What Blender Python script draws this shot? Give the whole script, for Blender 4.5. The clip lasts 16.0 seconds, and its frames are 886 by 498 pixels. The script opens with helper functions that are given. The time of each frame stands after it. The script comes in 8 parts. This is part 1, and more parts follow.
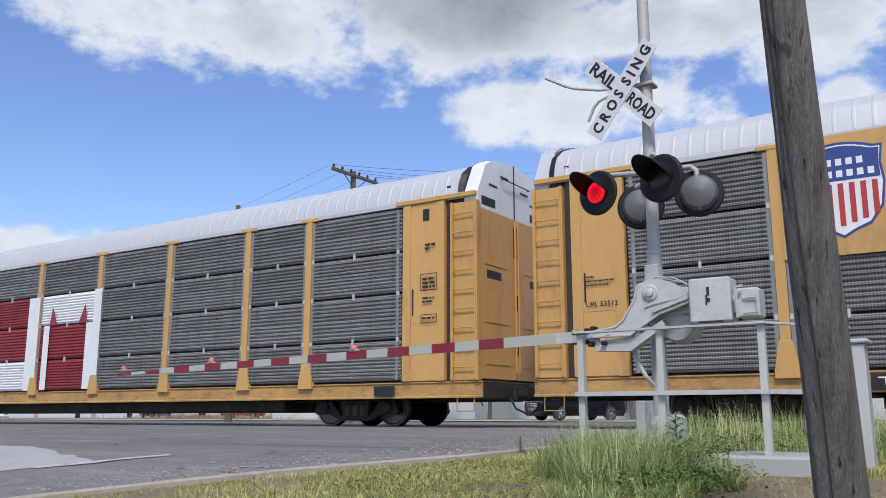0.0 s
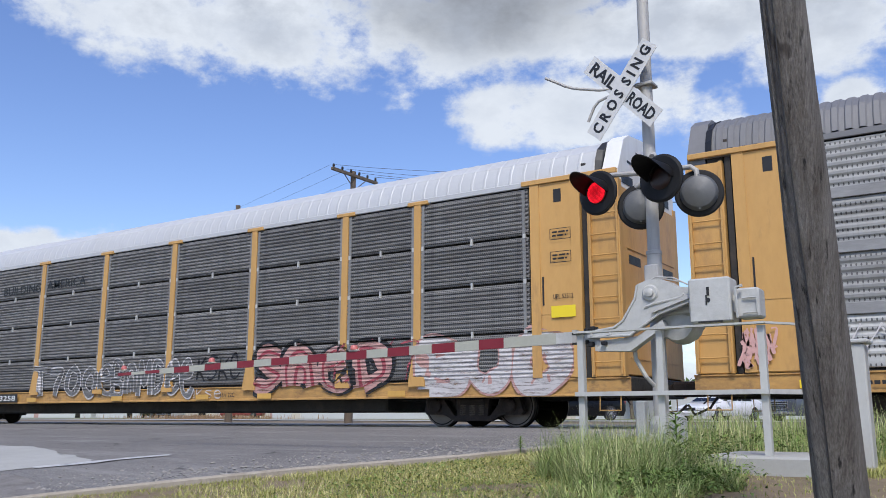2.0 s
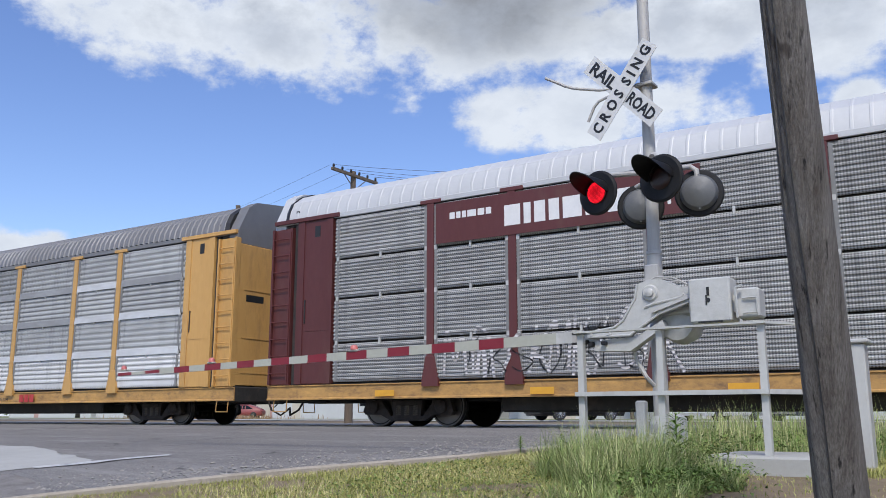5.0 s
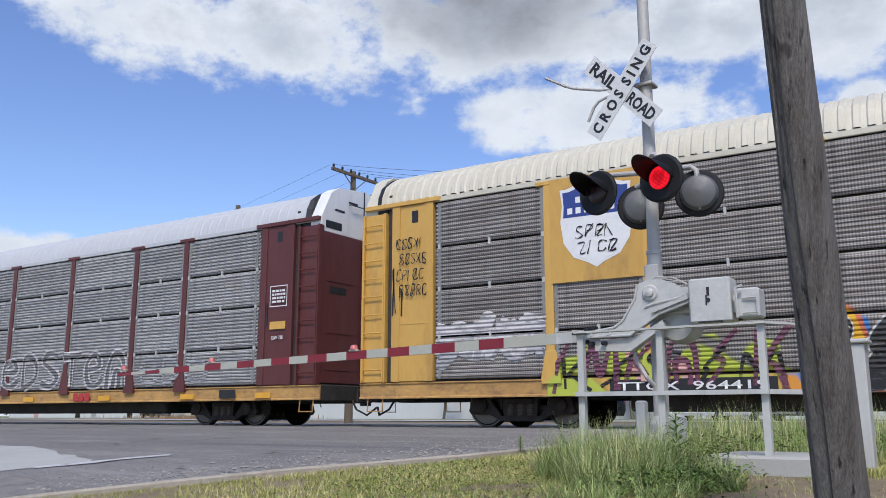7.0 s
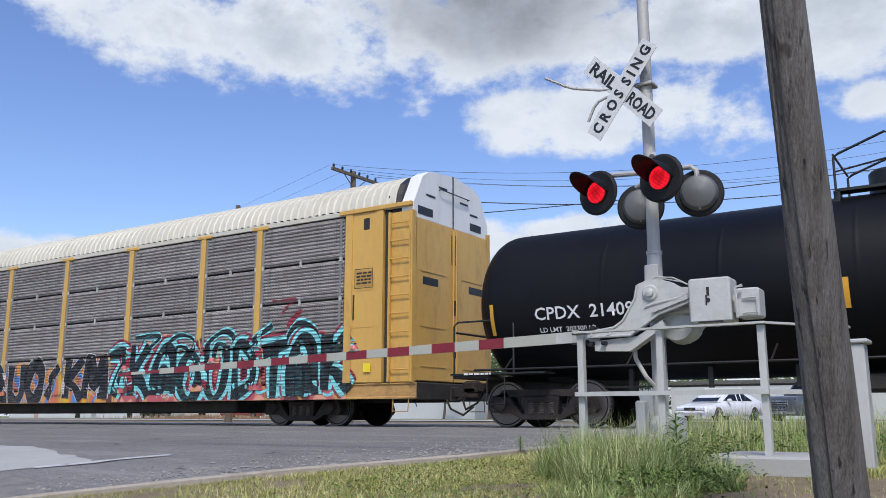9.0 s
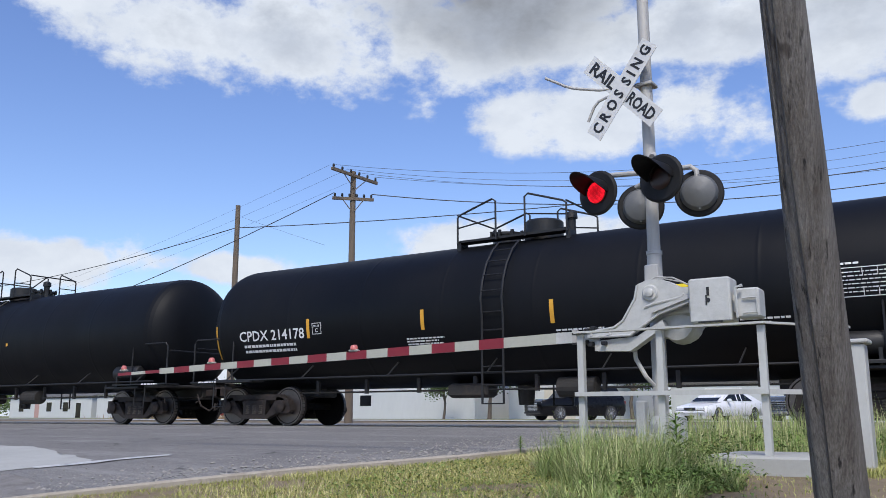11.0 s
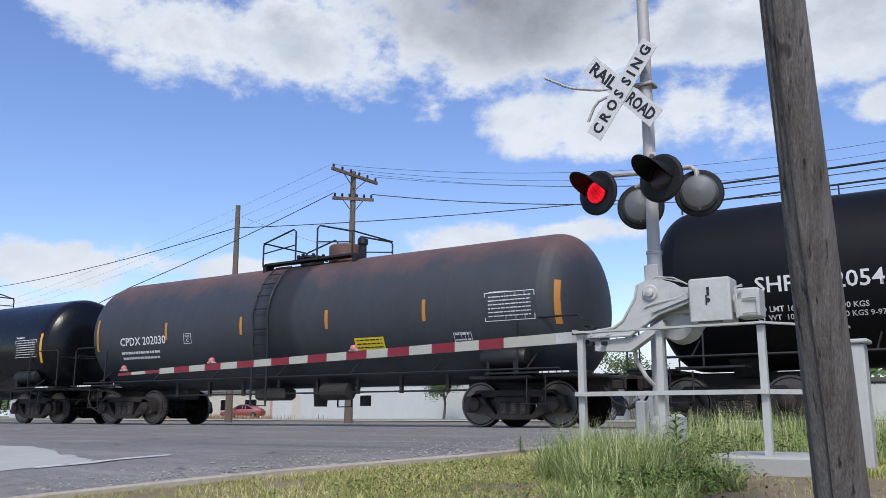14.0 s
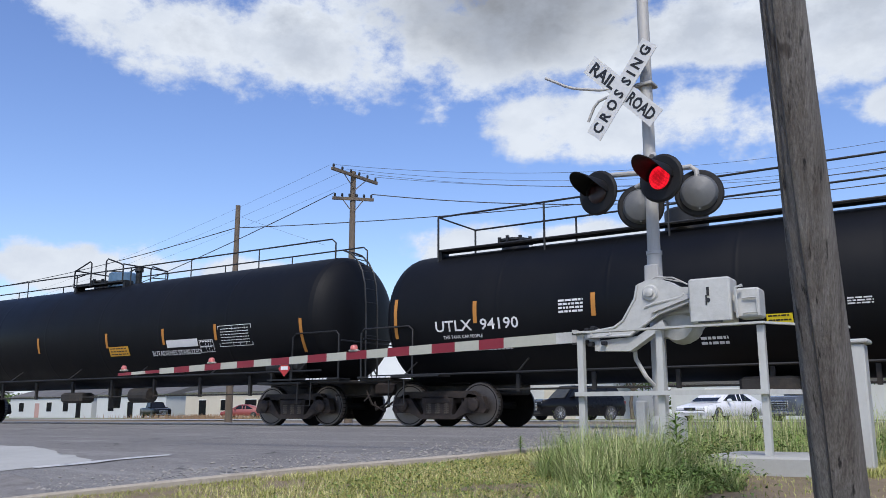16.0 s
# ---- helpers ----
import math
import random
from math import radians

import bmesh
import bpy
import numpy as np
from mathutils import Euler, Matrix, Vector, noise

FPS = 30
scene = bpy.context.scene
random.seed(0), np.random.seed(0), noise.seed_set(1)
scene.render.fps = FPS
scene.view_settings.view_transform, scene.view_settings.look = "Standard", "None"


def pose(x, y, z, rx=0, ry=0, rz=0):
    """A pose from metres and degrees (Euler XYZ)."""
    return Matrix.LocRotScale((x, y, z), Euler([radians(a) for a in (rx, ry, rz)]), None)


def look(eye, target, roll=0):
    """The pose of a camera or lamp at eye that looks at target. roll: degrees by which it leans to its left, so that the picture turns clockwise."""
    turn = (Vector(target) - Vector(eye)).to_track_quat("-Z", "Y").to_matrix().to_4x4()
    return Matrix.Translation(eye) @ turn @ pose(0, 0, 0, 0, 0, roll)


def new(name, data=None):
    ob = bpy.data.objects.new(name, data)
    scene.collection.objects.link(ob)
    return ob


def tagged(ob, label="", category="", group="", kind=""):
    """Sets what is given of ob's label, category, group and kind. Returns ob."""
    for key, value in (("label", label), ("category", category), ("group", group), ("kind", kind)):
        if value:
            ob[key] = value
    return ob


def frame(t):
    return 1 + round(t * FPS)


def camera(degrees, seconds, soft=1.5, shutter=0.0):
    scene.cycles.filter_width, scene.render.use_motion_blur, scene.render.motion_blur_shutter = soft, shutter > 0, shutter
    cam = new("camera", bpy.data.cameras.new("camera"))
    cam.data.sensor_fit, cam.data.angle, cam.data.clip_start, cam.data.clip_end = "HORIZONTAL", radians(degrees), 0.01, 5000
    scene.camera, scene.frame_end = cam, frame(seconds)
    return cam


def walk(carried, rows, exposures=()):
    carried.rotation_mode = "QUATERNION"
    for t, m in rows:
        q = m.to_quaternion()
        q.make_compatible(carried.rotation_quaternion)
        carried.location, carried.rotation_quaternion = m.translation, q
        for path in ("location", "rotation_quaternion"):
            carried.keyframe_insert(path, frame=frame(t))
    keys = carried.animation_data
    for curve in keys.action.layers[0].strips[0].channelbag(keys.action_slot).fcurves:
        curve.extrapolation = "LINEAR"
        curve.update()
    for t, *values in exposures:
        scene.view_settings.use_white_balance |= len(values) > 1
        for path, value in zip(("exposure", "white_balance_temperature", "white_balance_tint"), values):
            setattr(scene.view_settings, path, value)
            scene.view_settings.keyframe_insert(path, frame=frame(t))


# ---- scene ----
# World: x along the track, y across it away from the viewer, z up from the rail heads.
EYE_Z = 0.22
cam = camera(54.35, 16.0, soft=0.8)
YAW, PITCH = 33.03, 10.96
view_way = Vector((-math.sin(radians(YAW)) * math.cos(radians(PITCH)), math.cos(radians(YAW)) * math.cos(radians(PITCH)), math.sin(radians(PITCH))))
EYE = look((0, 0, EYE_Z), Vector((0, 0, EYE_Z)) + view_way * 10)
walk(cam, [(0, EYE), (16, EYE)])

# ---- light ----
SUN_AZ, SUN_EL = 150.0, 52.0   # degrees clockwise from +y, degrees up
world = bpy.data.worlds.new("world")
scene.world = world
world.use_nodes = True
wn = world.node_tree
wn.nodes.clear()
sky = wn.nodes.new("ShaderNodeTexSky")
sky.sky_type = "NISHITA"
sky.sun_disc = False
sky.sun_elevation, sky.sun_rotation = radians(SUN_EL), radians(SUN_AZ)
sky.air_density, sky.dust_density, sky.ozone_density = 1.0, 0.6, 2.0
wbg = wn.nodes.new("ShaderNodeBackground")
wbg.inputs["Strength"].default_value = 0.145
wout = wn.nodes.new("ShaderNodeOutputWorld")
hs = wn.nodes.new("ShaderNodeHueSaturation")
hs.inputs["Saturation"].default_value = 1.15
hs.inputs["Hue"].default_value = 0.515
wn.links.new(sky.outputs[0], hs.inputs["Color"])
wn.links.new(hs.outputs[0], wbg.inputs[0])
wn.links.new(wbg.outputs[0], wout.inputs[0])
sun = new("sun", bpy.data.lights.new("sun", "SUN"))
sun.data.energy, sun.data.angle, sun.data.color = 2.7, radians(12), (1.0, 0.95, 0.88)
sun_dir = Vector((math.sin(radians(SUN_AZ)) * math.cos(radians(SUN_EL)), math.cos(radians(SUN_AZ)) * math.cos(radians(SUN_EL)), math.sin(radians(SUN_EL))))
sun.matrix_world = look(sun_dir * 50, (0, 0, 0))
scene.view_settings.exposure = 0.35

# ---- materials ----
def node(nt, kind, **values):
    n = nt.nodes.new(kind)
    for key, value in values.items():
        n.inputs[key].default_value = value
    return n


def math_node(nt, op, a, b=None, clamp=False):
    n = nt.nodes.new("ShaderNodeMath")
    n.operation, n.use_clamp = op, clamp
    for i, v in enumerate((a, b)):
        if v is None:
            continue
        if isinstance(v, (int, float)):
            n.inputs[i].default_value = v
        else:
            nt.links.new(v, n.inputs[i])
    return n.outputs[0]


def mix_col(nt, fac, a, b, mode="MIX"):
    n = nt.nodes.new("ShaderNodeMix")
    n.data_type, n.blend_type = "RGBA", mode
    for i, v in ((0, fac), (6, a), (7, b)):
        if isinstance(v, (int, float)):
            n.inputs[i].default_value = v
        elif isinstance(v, tuple):
            n.inputs[i].default_value = (*v, 1) if len(v) == 3 else v
        else:
            nt.links.new(v, n.inputs[i])
    return n.outputs[2]


def ramp(nt, fac, lo, hi):
    n = nt.nodes.new("ShaderNodeMapRange")
    n.inputs["From Min"].default_value, n.inputs["From Max"].default_value = lo, hi
    nt.links.new(fac, n.inputs["Value"])
    return n.outputs[0]


def noise_of(nt, scale, detail=5.0, rough=0.6, stretch=(1, 1, 1), coords="Object"):
    tc = nt.nodes.new("ShaderNodeTexCoord")
    mp = nt.nodes.new("ShaderNodeMapping")
    mp.inputs["Scale"].default_value = stretch
    nt.links.new(tc.outputs[coords], mp.inputs[0])
    n = node(nt, "ShaderNodeTexNoise", Scale=scale, Detail=detail, Roughness=rough)
    nt.links.new(mp.outputs[0], n.inputs["Vector"])
    return n.outputs["Fac"]


def material(name, base, dark=None, rough=0.6, metal=0.0, big=0.6, fine=14.0, amount=0.6, bump=0.15, stretch=(1, 1, 1), dirt=None, dirt_amount=0.0, spread=0.0, spec=0.5):
    """A weathered surface: base and darker tone mixed at two scales, dirt in patches, fine relief."""
    m = bpy.data.materials.new(name)
    m.use_nodes = True
    nt = m.node_tree
    b = nt.nodes["Principled BSDF"]
    dark = dark or tuple(c * 0.72 for c in base)
    n1 = ramp(nt, noise_of(nt, big, 6, 0.65, stretch), 0.3, 0.7)
    n2 = ramp(nt, noise_of(nt, fine, 4, 0.7, stretch), 0.3, 0.75)
    f = math_node(nt, "MULTIPLY", math_node(nt, "MULTIPLY", n1, 0.7), amount)
    f2 = math_node(nt, "MULTIPLY", n2, amount * 0.5)
    f = math_node(nt, "ADD", f, f2, True)
    col = mix_col(nt, f, base, dark)
    if dirt:
        n3 = ramp(nt, noise_of(nt, big * 2.3, 8, 0.7, stretch), 0.52, 0.72)
        col = mix_col(nt, math_node(nt, "MULTIPLY", n3, dirt_amount), col, dirt)
    if spread:
        oi = nt.nodes.new("ShaderNodeObjectInfo")
        v = math_node(nt, "ADD", math_node(nt, "MULTIPLY", oi.outputs["Random"], spread * 2), 1 - spread)
        h = nt.nodes.new("ShaderNodeHueSaturation")
        nt.links.new(v, h.inputs["Value"])
        nt.links.new(col, h.inputs["Color"])
        col = h.outputs[0]
    nt.links.new(col, b.inputs["Base Color"])
    b.inputs["Metallic"].default_value = metal
    b.inputs["Specular IOR Level"].default_value = spec
    r = math_node(nt, "ADD", math_node(nt, "MULTIPLY", n1, 0.25), rough - 0.12, True)
    nt.links.new(r, b.inputs["Roughness"])
    if bump:
        bp = node(nt, "ShaderNodeBump", Strength=bump, Distance=0.02)
        nt.links.new(n2, bp.inputs["Height"])
        nt.links.new(bp.outputs[0], b.inputs["Normal"])
    return m


def glowing(name, colour, strength):
    m = bpy.data.materials.new(name)
    m.use_nodes = True
    b = m.node_tree.nodes["Principled BSDF"]
    b.inputs["Base Color"].default_value = (*[c * 0.02 for c in colour], 1)
    b.inputs["Specular IOR Level"].default_value = 0.1
    b.inputs["Emission Color"].default_value = (*colour, 1)
    b.inputs["Emission Strength"].default_value = strength
    return m


def perforated(name, base, dark, step, rust=None, rust_amount=0.0, streak=0.6):
    """Galvanised sheet with rows of punched holes and streaks of grime."""
    m = material(name, base, dark, 0.55, 0.08, 0.5, 6.0, 0.9, 0.05, (0.35, 1, 1.6), rust, rust_amount, 0.13)
    nt = m.node_tree
    b = nt.nodes["Principled BSDF"]
    tc = nt.nodes.new("ShaderNodeTexCoord")
    sep = nt.nodes.new("ShaderNodeSeparateXYZ")
    nt.links.new(tc.outputs["Object"], sep.inputs[0])
    hx = math_node(nt, "SINE", math_node(nt, "MULTIPLY", sep.outputs[0], 2 * math.pi / step[0]))
    hz = math_node(nt, "SINE", math_node(nt, "MULTIPLY", sep.outputs[2], 2 * math.pi / step[1]))
    hole = ramp(nt, math_node(nt, "ADD", hx, hz), *((0.3, 1.1) if step[1] < 0.1 else (1.25, 1.6)))
    zone = ramp(nt, noise_of(nt, 0.9, 3, 0.6, (2.2, 1, 0.3)), 0.30, 0.42)
    hole = math_node(nt, "MULTIPLY", math_node(nt, "MULTIPLY", hole, zone), 0.85)
    # grime that has run down the sheet in streaks
    run = ramp(nt, noise_of(nt, 1.6, 7, 0.7, (3.0, 1, 0.18)), 0.5, 0.72)
    # scoured bright patches
    white = ramp(nt, noise_of(nt, 1.1, 9, 0.75, (0.5, 1, 2.2), "Object"), 0.62, 0.75)
    src = b.inputs["Base Color"].links[0].from_socket
    col = mix_col(nt, math_node(nt, "MULTIPLY", white, 0.35), src, (0.62, 0.63, 0.64))
    col = mix_col(nt, math_node(nt, "MULTIPLY", run, 0.55), col, tuple(c * 0.42 for c in dark))
    # each ridge scuffed or stained along its length
    row = noise_of(nt, 1.0, 5, 0.65, (0.35, 1, 17))
    col = mix_col(nt, math_node(nt, "MULTIPLY", ramp(nt, row, 0.50, 0.68), streak), col, tuple(c * 0.30 for c in dark))
    pale = ramp(nt, noise_of(nt, 1.0, 6, 0.7, (0.55, 1, 21), "Object"), 0.60, 0.72)
    col = mix_col(nt, math_node(nt, "MULTIPLY", pale, streak * 0.7), col, (0.66, 0.66, 0.65))
    col = mix_col(nt, hole, col, (0.03, 0.03, 0.033))
    nt.links.new(col, b.inputs["Base Color"])
    return m


M = {
    "asphalt": material("asphalt", (0.225, 0.213, 0.200), (0.130, 0.124, 0.118), 0.85, 0, 0.25, 30, 0.9, 0.5, (0.35, 1, 1), (0.19, 0.185, 0.175), 0.5),
    "concrete": material("concrete", (0.46, 0.44, 0.41), (0.3, 0.29, 0.27), 0.85, 0, 0.8, 22, 0.8, 0.4, dirt=(0.2, 0.19, 0.17), dirt_amount=0.5),
    "slab": material("slab_concrete", (0.40, 0.40, 0.375), (0.30, 0.30, 0.28), 0.85, 0, 0.7, 18, 0.7, 0.08, dirt=(0.24, 0.23, 0.20), dirt_amount=0.35),
    "crossing_panel": material("crossing_panel", (0.30, 0.29, 0.275), (0.19, 0.183, 0.175), 0.85, 0, 0.6, 20, 0.9, 0.3, (0.3, 1, 1), (0.10, 0.095, 0.09), 0.5),
    "kerb": material("kerb", (0.42, 0.37, 0.31), (0.28, 0.25, 0.2), 0.9, 0, 1.2, 22, 0.8, 0.5, dirt=(0.16, 0.13, 0.1), dirt_amount=0.6),
    "road_paint": material("road_paint", (0.55, 0.55, 0.54), (0.35, 0.35, 0.35), 0.8, 0, 1.5, 16, 0.8, 0.3, dirt=(0.14, 0.14, 0.14), dirt_amount=0.9),
    "soil": material("soil", (0.24, 0.18, 0.115), (0.12, 0.095, 0.055), 0.95, 0, 0.5, 12, 0.9, 0.6, dirt=(0.26, 0.19, 0.13), dirt_amount=0.6),
    "field": material("field", (0.20, 0.21, 0.09), (0.13, 0.15, 0.06), 0.95, 0, 0.05, 0.6, 0.9, 0.2, dirt=(0.32, 0.27, 0.18), dirt_amount=0.7),
    "ballast": material("ballast", (0.30, 0.28, 0.26), (0.15, 0.14, 0.13), 0.9, 0, 3, 30, 0.9, 0.9),
    "stone": material("stone", (0.47, 0.44, 0.40), (0.26, 0.245, 0.225), 0.9, 0, 4, 30, 0.7, 0.4, spread=0.3),
    "timber_tie": material("timber_tie", (0.10, 0.08, 0.06), (0.05, 0.04, 0.035), 0.9, 0, 2, 20, 0.8, 0.5),
    "rail_steel": material("rail_steel", (0.24, 0.20, 0.17), (0.15, 0.11, 0.09), 0.45, 0.8, 2, 20, 0.6, 0.1),
    "rail_head": material("rail_head", (0.55, 0.55, 0.56), (0.4, 0.4, 0.4), 0.25, 1.0, 2, 20, 0.4, 0.02),
    "yellow": material("yellow_paint", (0.56, 0.325, 0.105), (0.45, 0.25, 0.075), 0.5, 0, 0.5, 8, 0.75, 0.06, (1, 1, 0.35), (0.20, 0.11, 0.055), 0.75, 0.05),
    "bright_yellow": material("bright_yellow_paint", (0.60, 0.36, 0.085), (0.46, 0.26, 0.06), 0.45, 0, 0.5, 8, 0.7, 0.05, (1, 1, 0.35), (0.20, 0.11, 0.045), 0.7, 0.05),
    "sill_yellow": material("sill_yellow_paint", (0.56, 0.32, 0.095), (0.30, 0.17, 0.06), 0.55, 0, 1.6, 9, 1.0, 0.1, (0.8, 1, 1.6), (0.12, 0.07, 0.045), 0.8),
    "maroon": material("maroon_paint", (0.105, 0.026, 0.024), (0.07, 0.016, 0.016), 0.5, 0, 0.5, 8, 0.7, 0.06, (1, 1, 0.35), (0.12, 0.06, 0.045), 0.6, 0.08),
    "white": material("white_paint", (0.74, 0.74, 0.73), (0.58, 0.58, 0.57), 0.5, 0, 0.5, 9, 0.6, 0.05, (1, 1, 0.4), (0.42, 0.38, 0.32), 0.35),
    "roof_white": material("roof_white", (0.52, 0.53, 0.54), (0.40, 0.41, 0.42), 0.55, 0.1, 0.35, 5, 0.6, 0.03, (1, 1, 1), (0.42, 0.42, 0.41), 0.3),
    "roof_cream": material("roof_cream", (0.60, 0.57, 0.47), (0.46, 0.43, 0.35), 0.6, 0.1, 0.35, 5, 0.7, 0.03, (1, 1, 1), (0.36, 0.31, 0.22), 0.4),
    "roof_grey": material("roof_grey", (0.20, 0.20, 0.205), (0.14, 0.14, 0.145), 0.55, 0.2, 0.35, 5, 0.7, 0.03),
    "sheet_grey": perforated("galvanised_sheet", (0.40, 0.395, 0.385), (0.17, 0.168, 0.163), (0.05, 0.036)),
    "sheet_dark": perforated("dull_galvanised_sheet", (0.29, 0.283, 0.272), (0.105, 0.101, 0.096), (0.05, 0.036), (0.16, 0.12, 0.09), 0.4),
    "sheet_pale": perforated("pale_galvanised_sheet", (0.52, 0.515, 0.505), (0.25, 0.247, 0.242), (0.05, 0.036), (0.20, 0.17, 0.15), 0.45, 0.4),
    "sheet_mid": perforated("weathered_galvanised_sheet", (0.35, 0.353, 0.35), (0.17, 0.172, 0.17), (0.075, 0.14), (0.46, 0.46, 0.45), 0.35, 0.15),
    # whitish coat, with sunlight sheen mixed into the base colour
    "sheet_white": perforated("whitened_sheen_galvanised_sheet", (0.74, 0.74, 0.73), (0.50, 0.50, 0.495), (0.075, 0.14), (0.50, 0.50, 0.49), 0.3, 0.15),
    "sheet_brown": perforated("stained_galvanised_sheet", (0.47, 0.435, 0.41), (0.17, 0.147, 0.13), (0.05, 0.036), (0.22, 0.15, 0.10), 0.5),
    # base colour raised to carry sunlight sheen
    "sheet_light": perforated("light_sheen_galvanised_sheet", (0.50, 0.505, 0.50), (0.25, 0.253, 0.25), (0.075, 0.14), None, 0.0, 0.15),
    # grime of the underframes; its dark tone also stands for shade inside the cars
    "underframe": material("underframe_grime_and_shade", (0.035, 0.032, 0.030), (0.018, 0.017, 0.016), 0.75, 0.1, 1, 12, 0.8, 0.3, dirt=(0.085, 0.06, 0.045), dirt_amount=0.6),
    "truck": material("cast_steel_rusty", (0.030, 0.022, 0.020), (0.012, 0.010, 0.009), 0.75, 0.2, 2, 16, 0.8, 0.4, dirt=(0.08, 0.050, 0.036), dirt_amount=0.5),
    "spring_steel": material("spring_steel", (0.10, 0.085, 0.07), (0.05, 0.04, 0.035), 0.6, 0.3, 2, 16, 0.7, 0.1),
    "wheel": material("wheel_steel", (0.010, 0.008, 0.008), (0.006, 0.005, 0.005), 0.8, 0.0, 2, 16, 0.8, 0.1, spec=0.15),
    "tread": material("polished_tread", (0.15, 0.135, 0.13), (0.05, 0.042, 0.04), 0.45, 0.8, 3, 16, 0.4, 0.02),
    "tank_black": material("tank_black", (0.0035, 0.004, 0.0052), (0.006, 0.0065, 0.008), 0.26, 0, 0.35, 5, 0.9, 0.03, (1, 1, 0.3), (0.008, 0.008, 0.009), 0.4, spec=0.28),
    "tank_matt": material("tank_matt_black", (0.0030, 0.0036, 0.0050), (0.0055, 0.006, 0.0078), 0.5, 0, 0.35, 5, 0.9, 0.05, (1, 1, 0.3), (0.010, 0.010, 0.011), 0.4, spec=0.16),
    "tank_grey": material("tank_faded", (0.040, 0.046, 0.056), (0.026, 0.030, 0.037), 0.6, 0, 0.4, 6, 0.9, 0.08, (1, 1, 0.4), (0.060, 0.046, 0.042), 0.3),
    "black_metal": material("black_metal", (0.010, 0.010, 0.011), (0.006, 0.006, 0.007), 0.55, 0.0, 2, 15, 0.6, 0.1),
    "signal_black": material("signal_black", (0.011, 0.011, 0.012), (0.007, 0.007, 0.008), 0.6, 0, 3, 20, 0.7, 0.05, dirt=(0.025, 0.025, 0.025), dirt_amount=0.4, spec=0.3),
    "visor_black": material("visor_black", (0.008, 0.008, 0.009), (0.005, 0.005, 0.006), 0.6, 0, 3, 20, 0.7, 0.03, spec=0.3),
    "flange_grey": material("flange_grey", (0.25, 0.25, 0.245), (0.14, 0.14, 0.138), 0.6, 0.1, 2, 12, 0.8, 0.05),
    "galvanised": material("galvanised_pipe", (0.46, 0.45, 0.43), (0.34, 0.33, 0.31), 0.55, 0.1, 2, 18, 0.7, 0.1, (1, 1, 0.4), (0.24, 0.2, 0.16), 0.35),
    "aluminium": material("cast_aluminium", (0.54, 0.54, 0.52), (0.36, 0.36, 0.345), 0.5, 0.15, 2, 14, 0.7, 0.1, dirt=(0.33, 0.32, 0.3), dirt_amount=0.5),
    "silver_paint": material("silver_paint", (0.52, 0.52, 0.50), (0.36, 0.36, 0.345), 0.5, 0.15, 2, 14, 0.7, 0.1, (1, 1, 0.4), (0.3, 0.27, 0.23), 0.45),
    "sign_white": material("sign_white", (0.66, 0.66, 0.65), (0.52, 0.52, 0.5), 0.4, 0, 3, 14, 0.6, 0.05, dirt=(0.4, 0.38, 0.35), dirt_amount=0.3),
    "ink": material("black_ink", (0.012, 0.012, 0.013), (0.02, 0.02, 0.02), 0.5, 0, 4, 20, 0.5, 0),
    "white_ink": material("white_ink", (0.72, 0.72, 0.72), (0.55, 0.55, 0.55), 0.55, 0, 4, 20, 0.6, 0),
    "yellow_ink": material("reflective_yellow", (0.70, 0.36, 0.03), (0.52, 0.26, 0.03), 0.5, 0, 3, 14, 0.7, 0.02),
    "band_white": material("whitewashed_plate", (0.62, 0.63, 0.64), (0.44, 0.45, 0.46), 0.6, 0.05, 1.0, 8, 0.9, 0.04, (0.4, 1, 1.5), (0.30, 0.30, 0.30), 0.4),
    "band_grey": material("grey_plate", (0.30, 0.305, 0.31), (0.20, 0.20, 0.205), 0.6, 0.05, 1.0, 8, 0.9, 0.04, (0.4, 1, 1.5), (0.42, 0.42, 0.42), 0.4),
    "orange_ink": material("faded_orange", (0.50, 0.21, 0.03), (0.36, 0.15, 0.03), 0.55, 0, 3, 14, 0.7, 0.02),
    "label_yellow": material("label_yellow", (0.78, 0.60, 0.02), (0.65, 0.5, 0.02), 0.5, 0, 3, 14, 0.4, 0),
    "blue_ink": material("shield_blue", (0.02, 0.045, 0.22), (0.03, 0.05, 0.18), 0.5, 0, 2, 12, 0.5, 0.02),
    "red_ink": material("shield_red", (0.42, 0.03, 0.03), (0.32, 0.03, 0.03), 0.5, 0, 2, 12, 0.5, 0.02),
    "panel_red": material("panel_red", (0.26, 0.025, 0.032), (0.18, 0.02, 0.025), 0.55, 0, 1, 10, 0.7, 0.03),
    "arm_red": material("arm_red", (0.20, 0.010, 0.022), (0.15, 0.008, 0.018), 0.4, 0, 3, 20, 0.6, 0.03),
    "arm_white": material("arm_white", (0.40, 0.40, 0.345), (0.30, 0.30, 0.25), 0.4, 0, 3, 20, 0.6, 0.03),
    "lens_off": material("dark_red_lens", (0.022, 0.004, 0.005), (0.012, 0.003, 0.003), 0.35, 0, 6, 40, 0.5, 0.1),
    "lens_back": material("grey_housing", (0.12, 0.125, 0.13), (0.085, 0.09, 0.095), 0.55, 0.1, 3, 20, 0.7, 0.05, dirt=(0.2, 0.19, 0.18), dirt_amount=0.3),
    "led_red": glowing("lit_red_lens", (1.0, 0.012, 0.03), 1.0),
    "lamp_pink": material("faded_red_lamp_glass", (0.55, 0.17, 0.15), (0.42, 0.10, 0.09), 0.3, 0, 4, 20, 0.5, 0),
